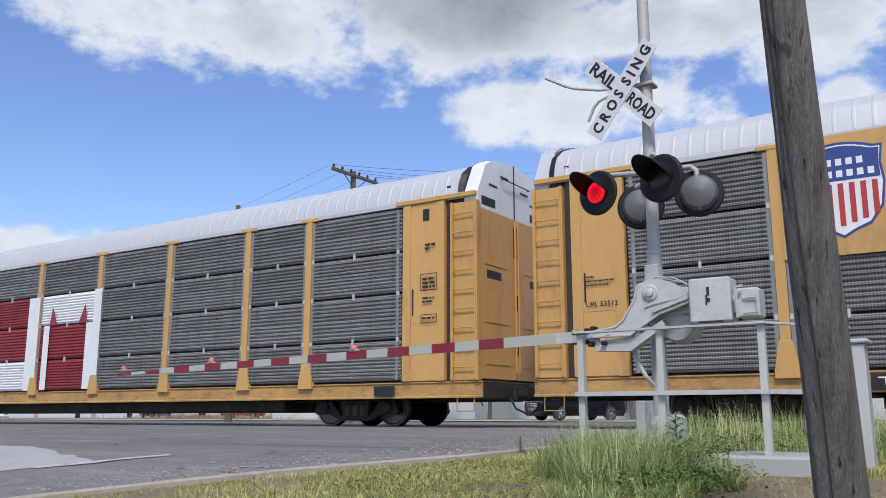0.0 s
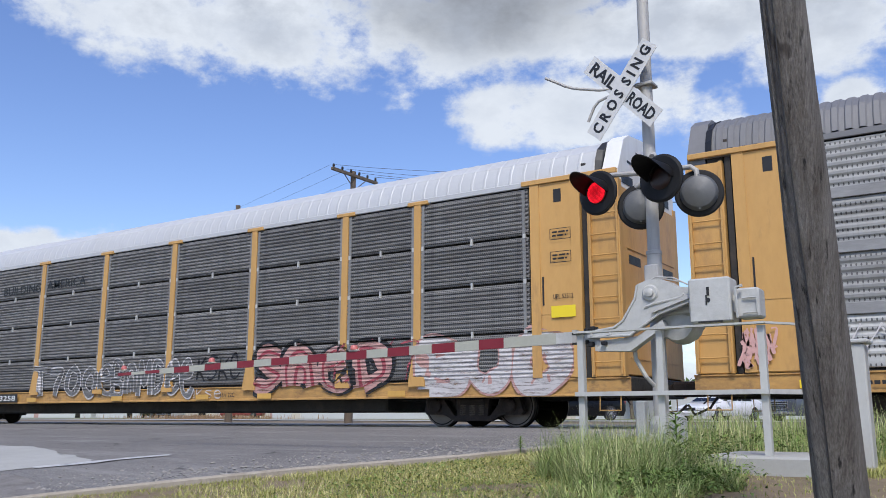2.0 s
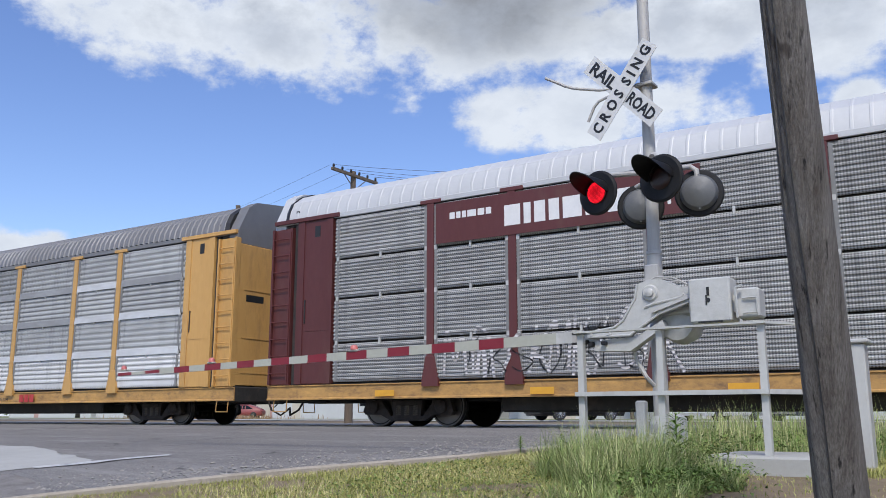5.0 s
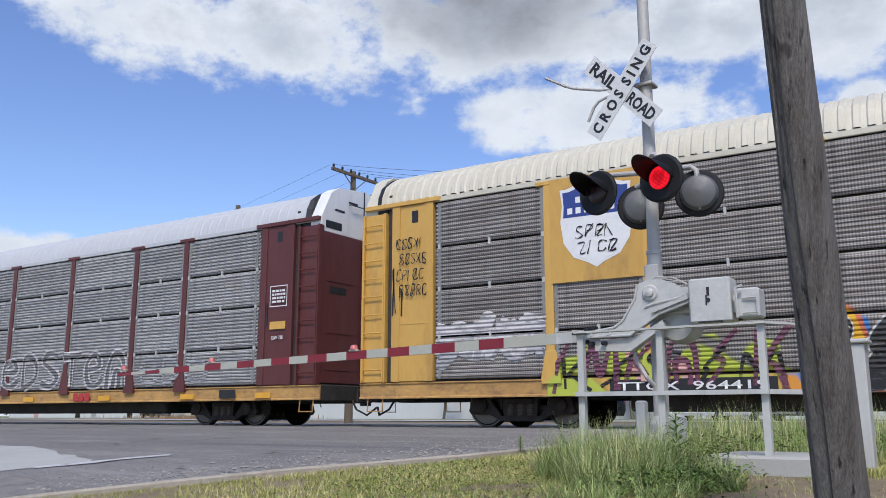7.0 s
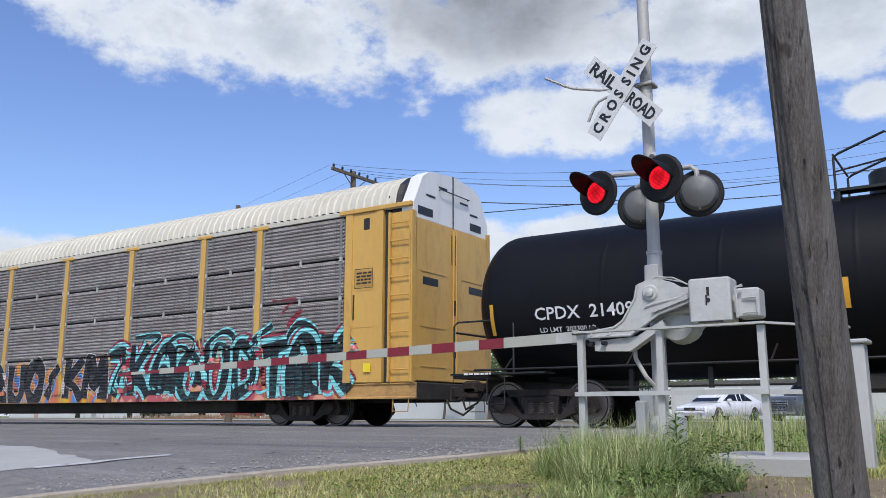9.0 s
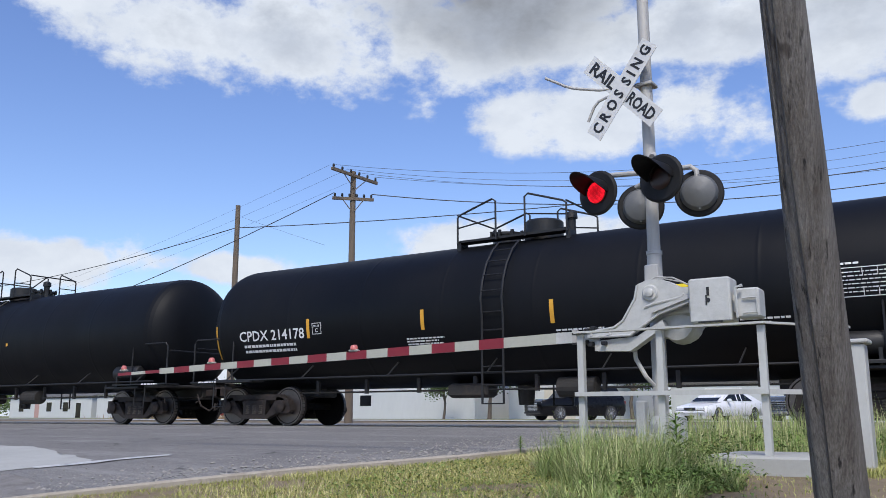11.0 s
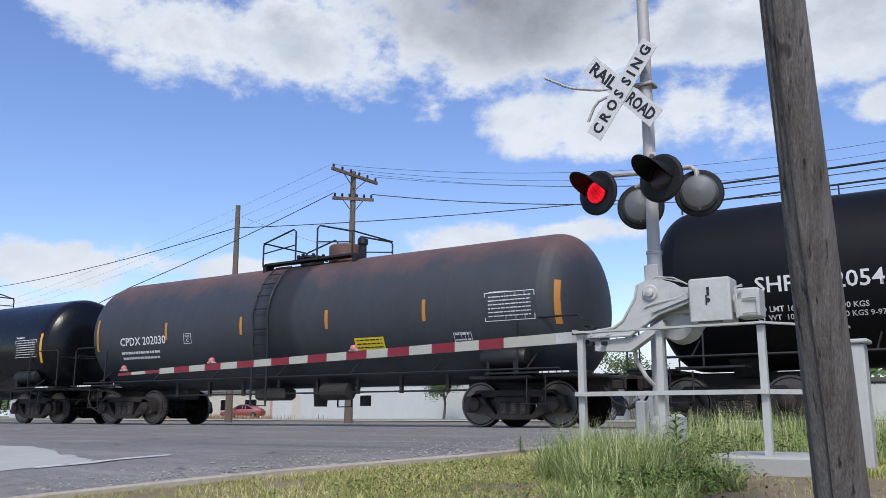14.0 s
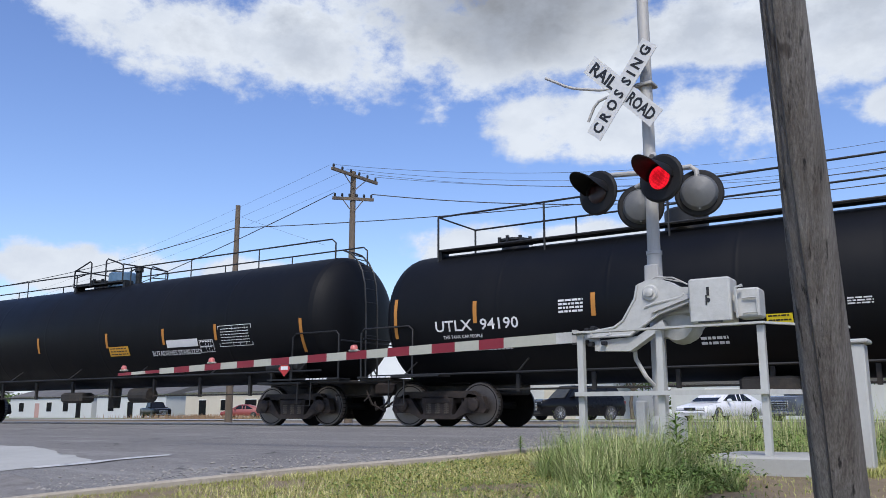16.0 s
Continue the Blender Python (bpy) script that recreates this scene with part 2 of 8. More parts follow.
    "pole_wood": material("weathered_pole_wood", (0.36, 0.34, 0.315), (0.11, 0.095, 0.083), 0.9, 0, 2.0, 24, 1.0, 0.9, (5, 5, 0.22), (0.17, 0.15, 0.13), 0.5),
    "far_wood": material("grey_pole_wood", (0.16, 0.125, 0.095), (0.10, 0.08, 0.06), 0.9, 0, 2, 14, 0.8, 0.3, (3, 3, 0.3)),
    "wire": material("wire_black", (0.03, 0.03, 0.032), (0.02, 0.02, 0.02), 0.6, 0, 1, 5, 0.3, 0),
    "car_black": material("car_paint_black", (0.004, 0.004, 0.005), (0.006, 0.006, 0.007), 0.22, 0, 0.5, 4, 0.3, 0, spec=0.2),
    "car_white": material("car_paint_white", (0.72, 0.72, 0.73), (0.66, 0.66, 0.67), 0.25, 0, 0.5, 4, 0.3, 0),
    "car_red": material("car_paint_red", (0.26, 0.06, 0.055), (0.20, 0.05, 0.045), 0.3, 0, 0.5, 4, 0.3, 0),
    "car_grey": material("car_paint_grey", (0.10, 0.11, 0.12), (0.08, 0.085, 0.09), 0.25, 0.3, 0.5, 4, 0.3, 0),
    "glass_dark": material("tinted_glass", (0.008, 0.009, 0.011), (0.012, 0.013, 0.015), 0.12, 0, 1, 4, 0.3, 0, spec=0.25),
    "chrome": material("chrome", (0.6, 0.6, 0.62), (0.5, 0.5, 0.5), 0.2, 1.0, 2, 10, 0.3, 0),
    "rubber": material("rubber", (0.022, 0.022, 0.023), (0.03, 0.028, 0.026), 0.85, 0, 4, 20, 0.6, 0.1),
    "wall_white": material("wall_white_metal", (0.55, 0.56, 0.56), (0.42, 0.43, 0.43), 0.6, 0, 0.2, 3, 0.5, 0.05, (1, 1, 0.3)),
    "wall_cream": material("wall_cream", (0.55, 0.5, 0.42), (0.45, 0.4, 0.33), 0.8, 0, 0.3, 3, 0.6, 0.05),
    "wall_pink": material("wall_faded_pink", (0.45, 0.28, 0.25), (0.36, 0.22, 0.2), 0.8, 0, 0.3, 3, 0.6, 0.05),
    "roof_dark": material("roof_dark", (0.12, 0.115, 0.11), (0.08, 0.075, 0.07), 0.85, 0, 0.5, 4, 0.6, 0.1),
    "bark": material("bark", (0.14, 0.11, 0.085), (0.08, 0.065, 0.05), 0.9, 0, 2, 14, 0.8, 0.5),
    "leaf": material("leaf", (0.085, 0.13, 0.035), (0.05, 0.085, 0.02), 0.7, 0, 0.8, 6, 0.9, 0),
    "dry_grass": material("dry_grass", (0.34, 0.22, 0.13), (0.24, 0.15, 0.085), 0.9, 0, 0.8, 6, 0.9, 0),
    "blue_cap": material("blue_cap", (0.10, 0.19, 0.30), (0.07, 0.13, 0.21), 0.5, 0, 2, 12, 0.6, 0.02),
    "bin_green": material("bin_green", (0.03, 0.07, 0.04), (0.02, 0.05, 0.03), 0.6, 0, 2, 8, 0.4, 0),
}


def grass_material(name, tip, root, dry):
    """Blades that vary from one to the next."""
    m = bpy.data.materials.new(name)
    m.use_nodes = True
    nt = m.node_tree
    b = nt.nodes["Principled BSDF"]
    g = nt.nodes.new("ShaderNodeNewGeometry")
    col = mix_col(nt, g.outputs["Random Per Island"], root, tip)
    n = ramp(nt, noise_of(nt, 0.9, 5, 0.65), 0.36, 0.60)
    r = ramp(nt, math_node(nt, "FRACT", math_node(nt, "MULTIPLY", g.outputs["Random Per Island"], 17.3)), 0.35, 0.9)
    col = mix_col(nt, math_node(nt, "MULTIPLY", n, r), col, dry)
    nt.links.new(col, b.inputs["Base Color"])
    b.inputs["Roughness"].default_value = 0.7
    b.inputs["Specular IOR Level"].default_value = 0.25
    return m


def worn_asphalt(m):
    """Aggregate speckle, pale scuffs along the traffic, hairline cracks."""
    nt = m.node_tree
    b = nt.nodes["Principled BSDF"]
    src = b.inputs["Base Color"].links[0].from_socket
    tc = nt.nodes.new("ShaderNodeTexCoord")
    vo = nt.nodes.new("ShaderNodeTexVoronoi")
    vo.inputs["Scale"].default_value = 85.0
    nt.links.new(tc.outputs["Object"], vo.inputs["Vector"])
    sep = nt.nodes.new("ShaderNodeSeparateColor")
    nt.links.new(vo.outputs["Color"], sep.inputs[0])
    pale = ramp(nt, sep.outputs[0], 0.72, 0.98)
    deep = ramp(nt, sep.outputs[1], 0.55, 0.95)
    col = mix_col(nt, math_node(nt, "MULTIPLY", pale, 0.4), src, (0.40, 0.38, 0.35))
    col = mix_col(nt, math_node(nt, "MULTIPLY", deep, 0.6), col, (0.04, 0.038, 0.037))
    scuff = ramp(nt, noise_of(nt, 0.9, 9, 0.78, (0.25, 1.6, 1)), 0.52, 0.66)
    col = mix_col(nt, math_node(nt, "MULTIPLY", scuff, 0.5), col, (0.34, 0.33, 0.31))
    oil = ramp(nt, noise_of(nt, 0.5, 6, 0.6, (0.5, 0.8, 1)), 0.55, 0.72)
    col = mix_col(nt, math_node(nt, "MULTIPLY", oil, 0.55), col, (0.055, 0.053, 0.053))
    cr = nt.nodes.new("ShaderNodeTexVoronoi")
    cr.feature = "DISTANCE_TO_EDGE"
    cr.inputs["Scale"].default_value = 0.55
    warp = nt.nodes.new("ShaderNodeVectorMath")
    nz = node(nt, "ShaderNodeTexNoise", Scale=1.8, Detail=5.0)
    nt.links.new(tc.outputs["Object"], nz.inputs["Vector"])
    nt.links.new(tc.outputs["Object"], warp.inputs[0])
    nt.links.new(nz.outputs["Color"], warp.inputs[1])
    nt.links.new(warp.outputs[0], cr.inputs["Vector"])
    crack = math_node(nt, "SUBTRACT", 1.0, ramp(nt, cr.outputs["Distance"], 0.004, 0.016))
    gate_ = ramp(nt, noise_of(nt, 0.35, 3, 0.5), 0.5, 0.56)
    col = mix_col(nt, math_node(nt, "MULTIPLY", math_node(nt, "MULTIPLY", crack, gate_), 0.8), col, (0.03, 0.028, 0.027))
    nt.links.new(col, b.inputs["Base Color"])
    bp = node(nt, "ShaderNodeBump", Strength=0.6, Distance=0.01)
    nt.links.new(vo.outputs["Distance"], bp.inputs["Height"])
    nt.links.new(bp.outputs[0], b.inputs["Normal"])


worn_asphalt(M["asphalt"])


def split_wood(m):
    """Long dark checks and pale ridges along the grain."""
    nt = m.node_tree
    b = nt.nodes["Principled BSDF"]
    src = b.inputs["Base Color"].links[0].from_socket
    check = ramp(nt, noise_of(nt, 3.0, 5, 0.6, (9, 9, 0.35)), 0.60, 0.68)
    grain = ramp(nt, noise_of(nt, 10.0, 6, 0.75, (14, 14, 0.30)), 0.40, 0.62)
    knot = ramp(nt, noise_of(nt, 5.0, 2, 0.5, (1, 1, 0.6)), 0.70, 0.75)
    col = mix_col(nt, math_node(nt, "MULTIPLY", grain, 0.55), src, (0.055, 0.046, 0.04))
    col = mix_col(nt, math_node(nt, "MULTIPLY", check, 0.9), col, (0.012, 0.010, 0.009))
    col = mix_col(nt, math_node(nt, "MULTIPLY", knot, 0.7), col, (0.03, 0.022, 0.018))
    nt.links.new(col, b.inputs["Base Color"])
    bp = node(nt, "ShaderNodeBump", Strength=0.9, Distance=0.02)
    nt.links.new(math_node(nt, "ADD", math_node(nt, "MULTIPLY", grain, 0.4), math_node(nt, "MULTIPLY", check, -1.2)), bp.inputs["Height"])
    nt.links.new(bp.outputs[0], b.inputs["Normal"])


split_wood(M["pole_wood"])


def rust_top(m, rust):
    """Rust that has spread over the top of a tank and run down it."""
    nt = m.node_tree
    b = nt.nodes["Principled BSDF"]
    tc = nt.nodes.new("ShaderNodeTexCoord")
    sep = nt.nodes.new("ShaderNodeSeparateXYZ")
    nt.links.new(tc.outputs["Object"], sep.inputs[0])
    h = math_node(nt, "ADD", sep.outputs[2], math_node(nt, "MULTIPLY", noise_of(nt, 1.3, 8, 0.7, (1, 1, 0.5)), 1.6))
    k = math_node(nt, "MULTIPLY", ramp(nt, h, 4.05, 4.75), 0.8)
    src = b.inputs["Base Color"].links[0].from_socket
    col = mix_col(nt, k, src, rust)
    # dark spill that has run down from the valves
    wob = math_node(nt, "MULTIPLY", noise_of(nt, 1.5, 5, 0.6, (1, 1, 0.5)), 0.5)
    off = math_node(nt, "ABSOLUTE", math_node(nt, "ADD", math_node(nt, "SUBTRACT", sep.outputs[0], 0.25), wob))
    spill = math_node(nt, "SUBTRACT", 1.0, ramp(nt, off, 0.42, 0.62))
    col = mix_col(nt, math_node(nt, "MULTIPLY", spill, 0.75), col, (0.010, 0.011, 0.014))
    nt.links.new(col, b.inputs["Base Color"])


rust_top(M["tank_grey"], (0.15, 0.075, 0.058))


def led_grid(m):
    """Rows of small diodes behind the lens."""
    nt = m.node_tree
    b = nt.nodes["Principled BSDF"]
    tc = nt.nodes.new("ShaderNodeTexCoord")
    vo = nt.nodes.new("ShaderNodeTexVoronoi")
    vo.inputs["Scale"].default_value, vo.inputs["Randomness"].default_value = 62.0, 0.15
    nt.links.new(tc.outputs["Object"], vo.inputs["Vector"])
    nt.links.new(math_node(nt, "SUBTRACT", 1.15, math_node(nt, "MULTIPLY", ramp(nt, vo.outputs["Distance"], 0.20, 0.62), 0.85)), b.inputs["Emission Strength"])


led_grid(M["led_red"])
M["grass"] = grass_material("grass_blades", (0.44, 0.44, 0.13), (0.16, 0.20, 0.045), (0.66, 0.56, 0.30))
M["tall_grass"] = grass_material("tall_grass_blades", (0.38, 0.46, 0.17), (0.10, 0.165, 0.035), (0.58, 0.53, 0.30))
M["weed"] = grass_material("weed_leaves", (0.17, 0.27, 0.06), (0.055, 0.10, 0.018), (0.20, 0.27, 0.07))


# ---- mesh tools ----
class Shape:
    """Vertices and faces gathered into one mesh."""

    def __init__(self):
        self.v, self.f = [], []

    def add(self, verts, faces):
        k = len(self.v)
        self.v += [tuple(p) for p in verts]
        self.f += [tuple(i + k for i in f) for f in faces]
        return self

    def box(self, x0, x1, y0, y1, z0, z1, bevel=0.0):
        if not bevel:
            return self.add([(x, y, z) for x in (x0, x1) for y in (y0, y1) for z in (z0, z1)],
                            [(0, 1, 3, 2), (4, 6, 7, 5), (0, 4, 5, 1), (2, 3, 7, 6), (0, 2, 6, 4), (1, 5, 7, 3)])
        b = bevel
        rings = []
        for z, e in ((z0, b), (z0 + b, 0), (z1 - b, 0), (z1, b)):
            a0, a1, c0, c1 = x0 + e, x1 - e, y0 + e, y1 - e
            rings.append([(a0 + b, c0, z), (a1 - b, c0, z), (a1, c0 + b, z), (a1, c1 - b, z), (a1 - b, c1, z), (a0 + b, c1, z), (a0, c1 - b, z), (a0, c0 + b, z)])
        return self.loft(rings)

    def loft(self, rings, caps=True, closed=True):
        n = len(rings[0])
        faces = []
        for i in range(len(rings) - 1):
            for j in range(n if closed else n - 1):
                a, b2 = i * n + j, i * n + (j + 1) % n
                faces.append((a, b2, b2 + n, a + n))
        if caps:
            faces.append(tuple(range(n - 1, -1, -1)))
            faces.append(tuple(range((len(rings) - 1) * n, len(rings) * n)))
        return self.add([p for r in rings for p in r], faces)

    def tube(self, path, r, n=8, caps=True):
        path = [Vector(p) for p in path]
        radii = r if isinstance(r, (list, tuple)) else [r] * len(path)
        rings, side = [], None
        for i, p in enumerate(path):
            d = (path[min(i + 1, len(path) - 1)] - path[max(i - 1, 0)]).normalized()
            if side is None:
                side = d.orthogonal().normalized()
            side = (side - d * side.dot(d)).normalized()
            up = d.cross(side)
            rings.append([p + (side * math.cos(a) + up * math.sin(a)) * radii[i] for a in [2 * math.pi * k / n for k in range(n)]])
        return self.loft(rings, caps)

    def lathe(self, profile, axis="x", n=24, centre=(0, 0, 0)):
        """profile: (along, radius) pairs."""
        rings = []
        for a, r in profile:
            ring = []
            for k in range(n):
                c, s = r * math.cos(2 * math.pi * k / n), r * math.sin(2 * math.pi * k / n)
                p = {"x": (a, c, s), "y": (s, a, c), "z": (c, s, a)}[axis]
                ring.append((p[0] + centre[0], p[1] + centre[1], p[2] + centre[2]))
            rings.append(ring)
        return self.loft(rings)

    def prism(self, outline, y0, y1):
        """outline in x and z, pushed along y."""
        return self.loft([[(x, y0, z) for x, z in outline], [(x, y1, z) for x, z in outline]])

    def strip(self, left, right):
        n = len(left)
        return self.add(list(left) + list(right), [(i, i + 1, n + i + 1, n + i) for i in range(n - 1)])

    def mesh(self, name, smooth=False):
        me = bpy.data.meshes.new(name)
        me.from_pydata(self.v, [], self.f)
        if smooth:
            me.shade_smooth()
            me.set_sharp_from_angle(angle=radians(smooth if smooth is not True else 35))
        me.update()
        return me


def part(name, shape, mat, parent=None, label="", smooth=False, at=None):
    me = shape.mesh(name, smooth) if isinstance(shape, Shape) else shape
    if mat and not me.materials:
        me.materials.append(M[mat] if isinstance(mat, str) else mat)
    ob = new(name, me)
    if parent:
        ob.parent = parent
    if at:
        ob.matrix_basis = at if isinstance(at, Matrix) else pose(*at)
    if label:
        tagged(ob, label)
    return ob


def thing(name, label, category, at=None, group="", kind=""):
    ob = new(name)
    ob.empty_display_size = 0.2
    if at:
        ob.matrix_basis = at if isinstance(at, Matrix) else pose(*at)
    return tagged(ob, label, category, group, kind)


def lettering(text, height, length=None, bold=0.0, depth=0.002):
    """Letters as a mesh in the xz plane, centred, facing -y."""
    cu = bpy.data.curves.new("letters", "FONT")
    cu.body, cu.size, cu.extrude, cu.offset = text, 1.0, 0.0, bold
    cu.align_x, cu.align_y, cu.resolution_u = "CENTER", "CENTER", 2
    ob = bpy.data.objects.new("letters", cu)
    scene.collection.objects.link(ob)
    me = bpy.data.meshes.new_from_object(ob.evaluated_get(bpy.context.evaluated_depsgraph_get()))
    bpy.data.objects.remove(ob)
    bpy.data.curves.remove(cu)
    co = np.array([v.co[:] for v in me.vertices])
    lo, hi = co.min(0), co.max(0)
    sz = height / (hi[1] - lo[1])
    sx = length / (hi[0] - lo[0]) if length else sz
    mid = (lo + hi) / 2
    for v in me.vertices:
        x, y = (v.co.x - mid[0]) * sx, (v.co.y - mid[1]) * sz
        v.co = (x, -depth, y)
    return me


def bars(widths, height, gap, rng, word=0.06):
    """Small writing that cannot be read: broken bars, line under line, in the xz plane facing -y."""
    s = Shape()
    for i, w in enumerate(widths):
        x, z = 0.0, -i * (height + gap)
        while x < w - 0.01:
            l = min(rng.uniform(0.5, 1.6) * word, w - x)
            s.add([(x, 0, z), (x + l, 0, z), (x + l, 0, z + height), (x, 0, z + height)], [(0, 1, 2, 3)])
            x += l + word * 0.25
    return s


def plate(x0, x1, z0, z1, y=0.0, s=None):
    s = s or Shape()
    return s.add([(x0, y, z0), (x1, y, z0), (x1, y, z1), (x0, y, z1)], [(0, 1, 2, 3)])


def frame_bars(x0, x1, z0, z1, w, y=0.0):
    s = Shape()
    for a in ((x0, x1, z0, z0 + w), (x0, x1, z1 - w, z1), (x0, x0 + w, z0 + w, z1 - w), (x1 - w, x1, z0 + w, z1 - w)):
        plate(*a, y, s)
    return s

# ---- the setting ----
TRACK_Y = 16.45


def ground_z(y):
    """The land falls away from the track towards the viewer."""
    knots = ((-400, -6.0), (-20, -2.2), (0, -1.0), (4.9, -0.50), (6.8, -0.34), (8.5, -0.25), (10.5, -0.18), (13.2, -0.05), (14.5, -0.03), (4000, -0.03))
    for (a, za), (b, zb) in zip(knots, knots[1:]):
        if a <= y <= b:
            return za + (zb - za) * (y - a) / (b - a)
    return knots[-1][1]


def kerb_x(y):
    knots = ((-40, -16.0), (0, -10.5), (3, -8.6), (4.9, -7.35), (6, -6.7), (6.8, -6.2), (8.5, -5.25), (10.45, -4.92), (13, -4.75), (60, -4.7))
    for (a, xa), (b, xb) in zip(knots, knots[1:]):
        if a <= y <= b:
            return xa + (xb - xa) * (y - a) / (b - a)
    return knots[-1][1]


ys = [-400, -100, -40, -20, -10, -5] + [i * 0.5 for i in range(-6, 40)] + [22, 30, 60, 150, 500, 1500, 4000]
xs = [-4000, -1200, -300, -100, -50, -25] + [i * 1.0 for i in range(-18, 12)] + [20, 50, 100, 300, 1200, 4000]
s = Shape()
rng = random.Random(4)
s.v = [(x, y, ground_z(y) - 0.02 + (0.025 * noise.noise((x * 0.5, y * 0.5, 0)) if abs(x) < 30 and -6 < y < 13 else 0)) for y in ys for x in xs]
s.f = [(j * len(xs) + i, j * len(xs) + i + 1, (j + 1) * len(xs) + i + 1, (j + 1) * len(xs) + i) for j in range(len(ys) - 1) for i in range(len(xs) - 1)]
ground = part("ground", s, "soil")
tagged(ground, "bare brown soil and short turf falling away from the railway", "ground", kind="structure")

# road over the crossing, near side up to the rails and on beyond them
ry = [-40, -10, 0] + [i * 0.5 for i in range(4, 31)]
road = part("road", Shape().strip([(kerb_x(y), y, ground_z(y) + 0.012) for y in ry], [(-60, y, ground_z(y) + 0.012) for y in ry]), "asphalt")
tagged(road, "worn grey asphalt road leading up to the level crossing", "road", kind="structure")
cross = Shape()
for y0, y1 in ((14.98, TRACK_Y - 0.80), (TRACK_Y - 0.66, TRACK_Y + 0.66), (TRACK_Y + 0.80, 18.0)):
    cross.box(-60, -4.7, y0, y1, -0.2, -0.012)
crossing = part("crossing_surface", cross, "crossing_panel")
tagged(crossing, "worn pale panels laid between and beside the rails", "road", kind="structure")
far_road = part("road_far", Shape().add([(-60, 18.0, -0.018), (-4.7, 18.0, -0.018), (-4.7, 24, -0.018), (-60, 24, -0.018)], [(0, 1, 2, 3)]), "asphalt")
tagged(far_road, "asphalt road beyond the railway", "road", kind="structure")
street = part("street", Shape().add([(-400, 36, -0.01), (300, 36, -0.01), (300, 47, -0.01), (-400, 47, -0.01)], [(0, 1, 2, 3)]), "concrete")
tagged(street, "pale concrete street running parallel to the railway", "street", kind="structure")
far_field = part("verge_far", Shape().add([(-600, 47, -0.006), (600, 47, -0.006), (900, 900, -0.006), (-900, 900, -0.006)], [(0, 1, 2, 3)]), "field")
tagged(far_field, "rough grass land beyond the street", "ground", kind="structure")

# concrete edging along the grass
kp = [(kerb_x(y), y) for y in [0, 1, 2, 3, 4, 4.9, 5.5, 6, 6.4, 6.8, 7.4, 8, 8.5, 9.2, 9.8, 10.45, 11.2]]
rings = []
for x, y in kp:
    z = ground_z(y)
    rings.append([(x - 0.02, y, z - 0.15), (x - 0.015, y, z + 0.045), (x + 0.01, y, z + 0.05), (x + 0.07, y, z + 0.05), (x + 0.09, y, z + 0.035), (x + 0.09, y, z - 0.15)])
tagged(part("kerb", Shape().loft(rings), "kerb"), "weathered low concrete kerb between asphalt and grass", "kerb", kind="structure")

# pale worn patch and line on the asphalt
def ground_patch(near, far, lift=0.018, rows_=14):
    """A thin skin on the road between two edges, given from left to right."""
    def along(pts, t):
        k = min(int(t * (len(pts) - 1)), len(pts) - 2)
        u = t * (len(pts) - 1) - k
        return [pts[k][d] + (pts[k + 1][d] - pts[k][d]) * u for d in (0, 1)]
    sh = Shape()
    n = 30
    for i in range(n + 1):
        a, b2 = along(near, i / n), along(far, i / n)
        for j2 in range(rows_ + 1):
            u = j2 / rows_
            x, y = a[0] + (b2[0] - a[0]) * u, a[1] + (b2[1] - a[1]) * u
            rag = 0.10 * noise.noise((x * 2.1, y * 2.1, 7.0)) if j2 in (0, rows_) else 0.0
            sh.v.append((x + rag, y + rag, ground_z(y + rag) + lift))
    sh.f = [(i * (rows_ + 1) + j2, (i + 1) * (rows_ + 1) + j2, (i + 1) * (rows_ + 1) + j2 + 1, i * (rows_ + 1) + j2 + 1) for i in range(n) for j2 in range(rows_)]
    return sh


patch = part("road_patch", ground_patch([(-10.20, 5.60), (-9.92, 5.84), (-9.77, 6.16), (-9.45, 6.73)], [(-15.00, 8.19), (-13.97, 8.18), (-13.01, 8.17), (-9.75, 6.90)]), "slab")
tagged(patch, "pale patch of worn concrete let into the asphalt", "road patch", kind="structure")
line = part("road_marking", ground_patch([(-9.66, 6.09), (-9.34, 6.65), (-9.17, 7.64)], [(-9.83, 6.20), (-9.54, 6.79), (-9.35, 7.79)], 0.022, 3), "road_paint")
tagged(line, "worn white painted line on the asphalt", "road marking", kind="structure")
dark_patch = part("road_patch_dark", ground_patch([(-7.78, 4.55), (-7.53, 4.61), (-7.24, 4.69)], [(-9.79, 5.70), (-9.00, 5.56), (-7.95, 5.16)]), "ballast")
tagged(dark_patch, "broken dark edge of the asphalt", "road patch", kind="structure")

# track: ballast, ties and rails
bal = Shape()
for x0, x1 in ((-260, -60.2), (-4.5, 260)):
    bal.prism([(TRACK_Y - 2.4, -0.3), (TRACK_Y - 1.5, -0.16), (TRACK_Y + 1.5, -0.16), (TRACK_Y + 2.4, -0.3)], x0, x1)
bal.v = [(y, x, z) for x, y, z in bal.v]
tagged(part("ballast", bal, "ballast"), "grey crushed stone ballast under the rails", "ballast", kind="structure")
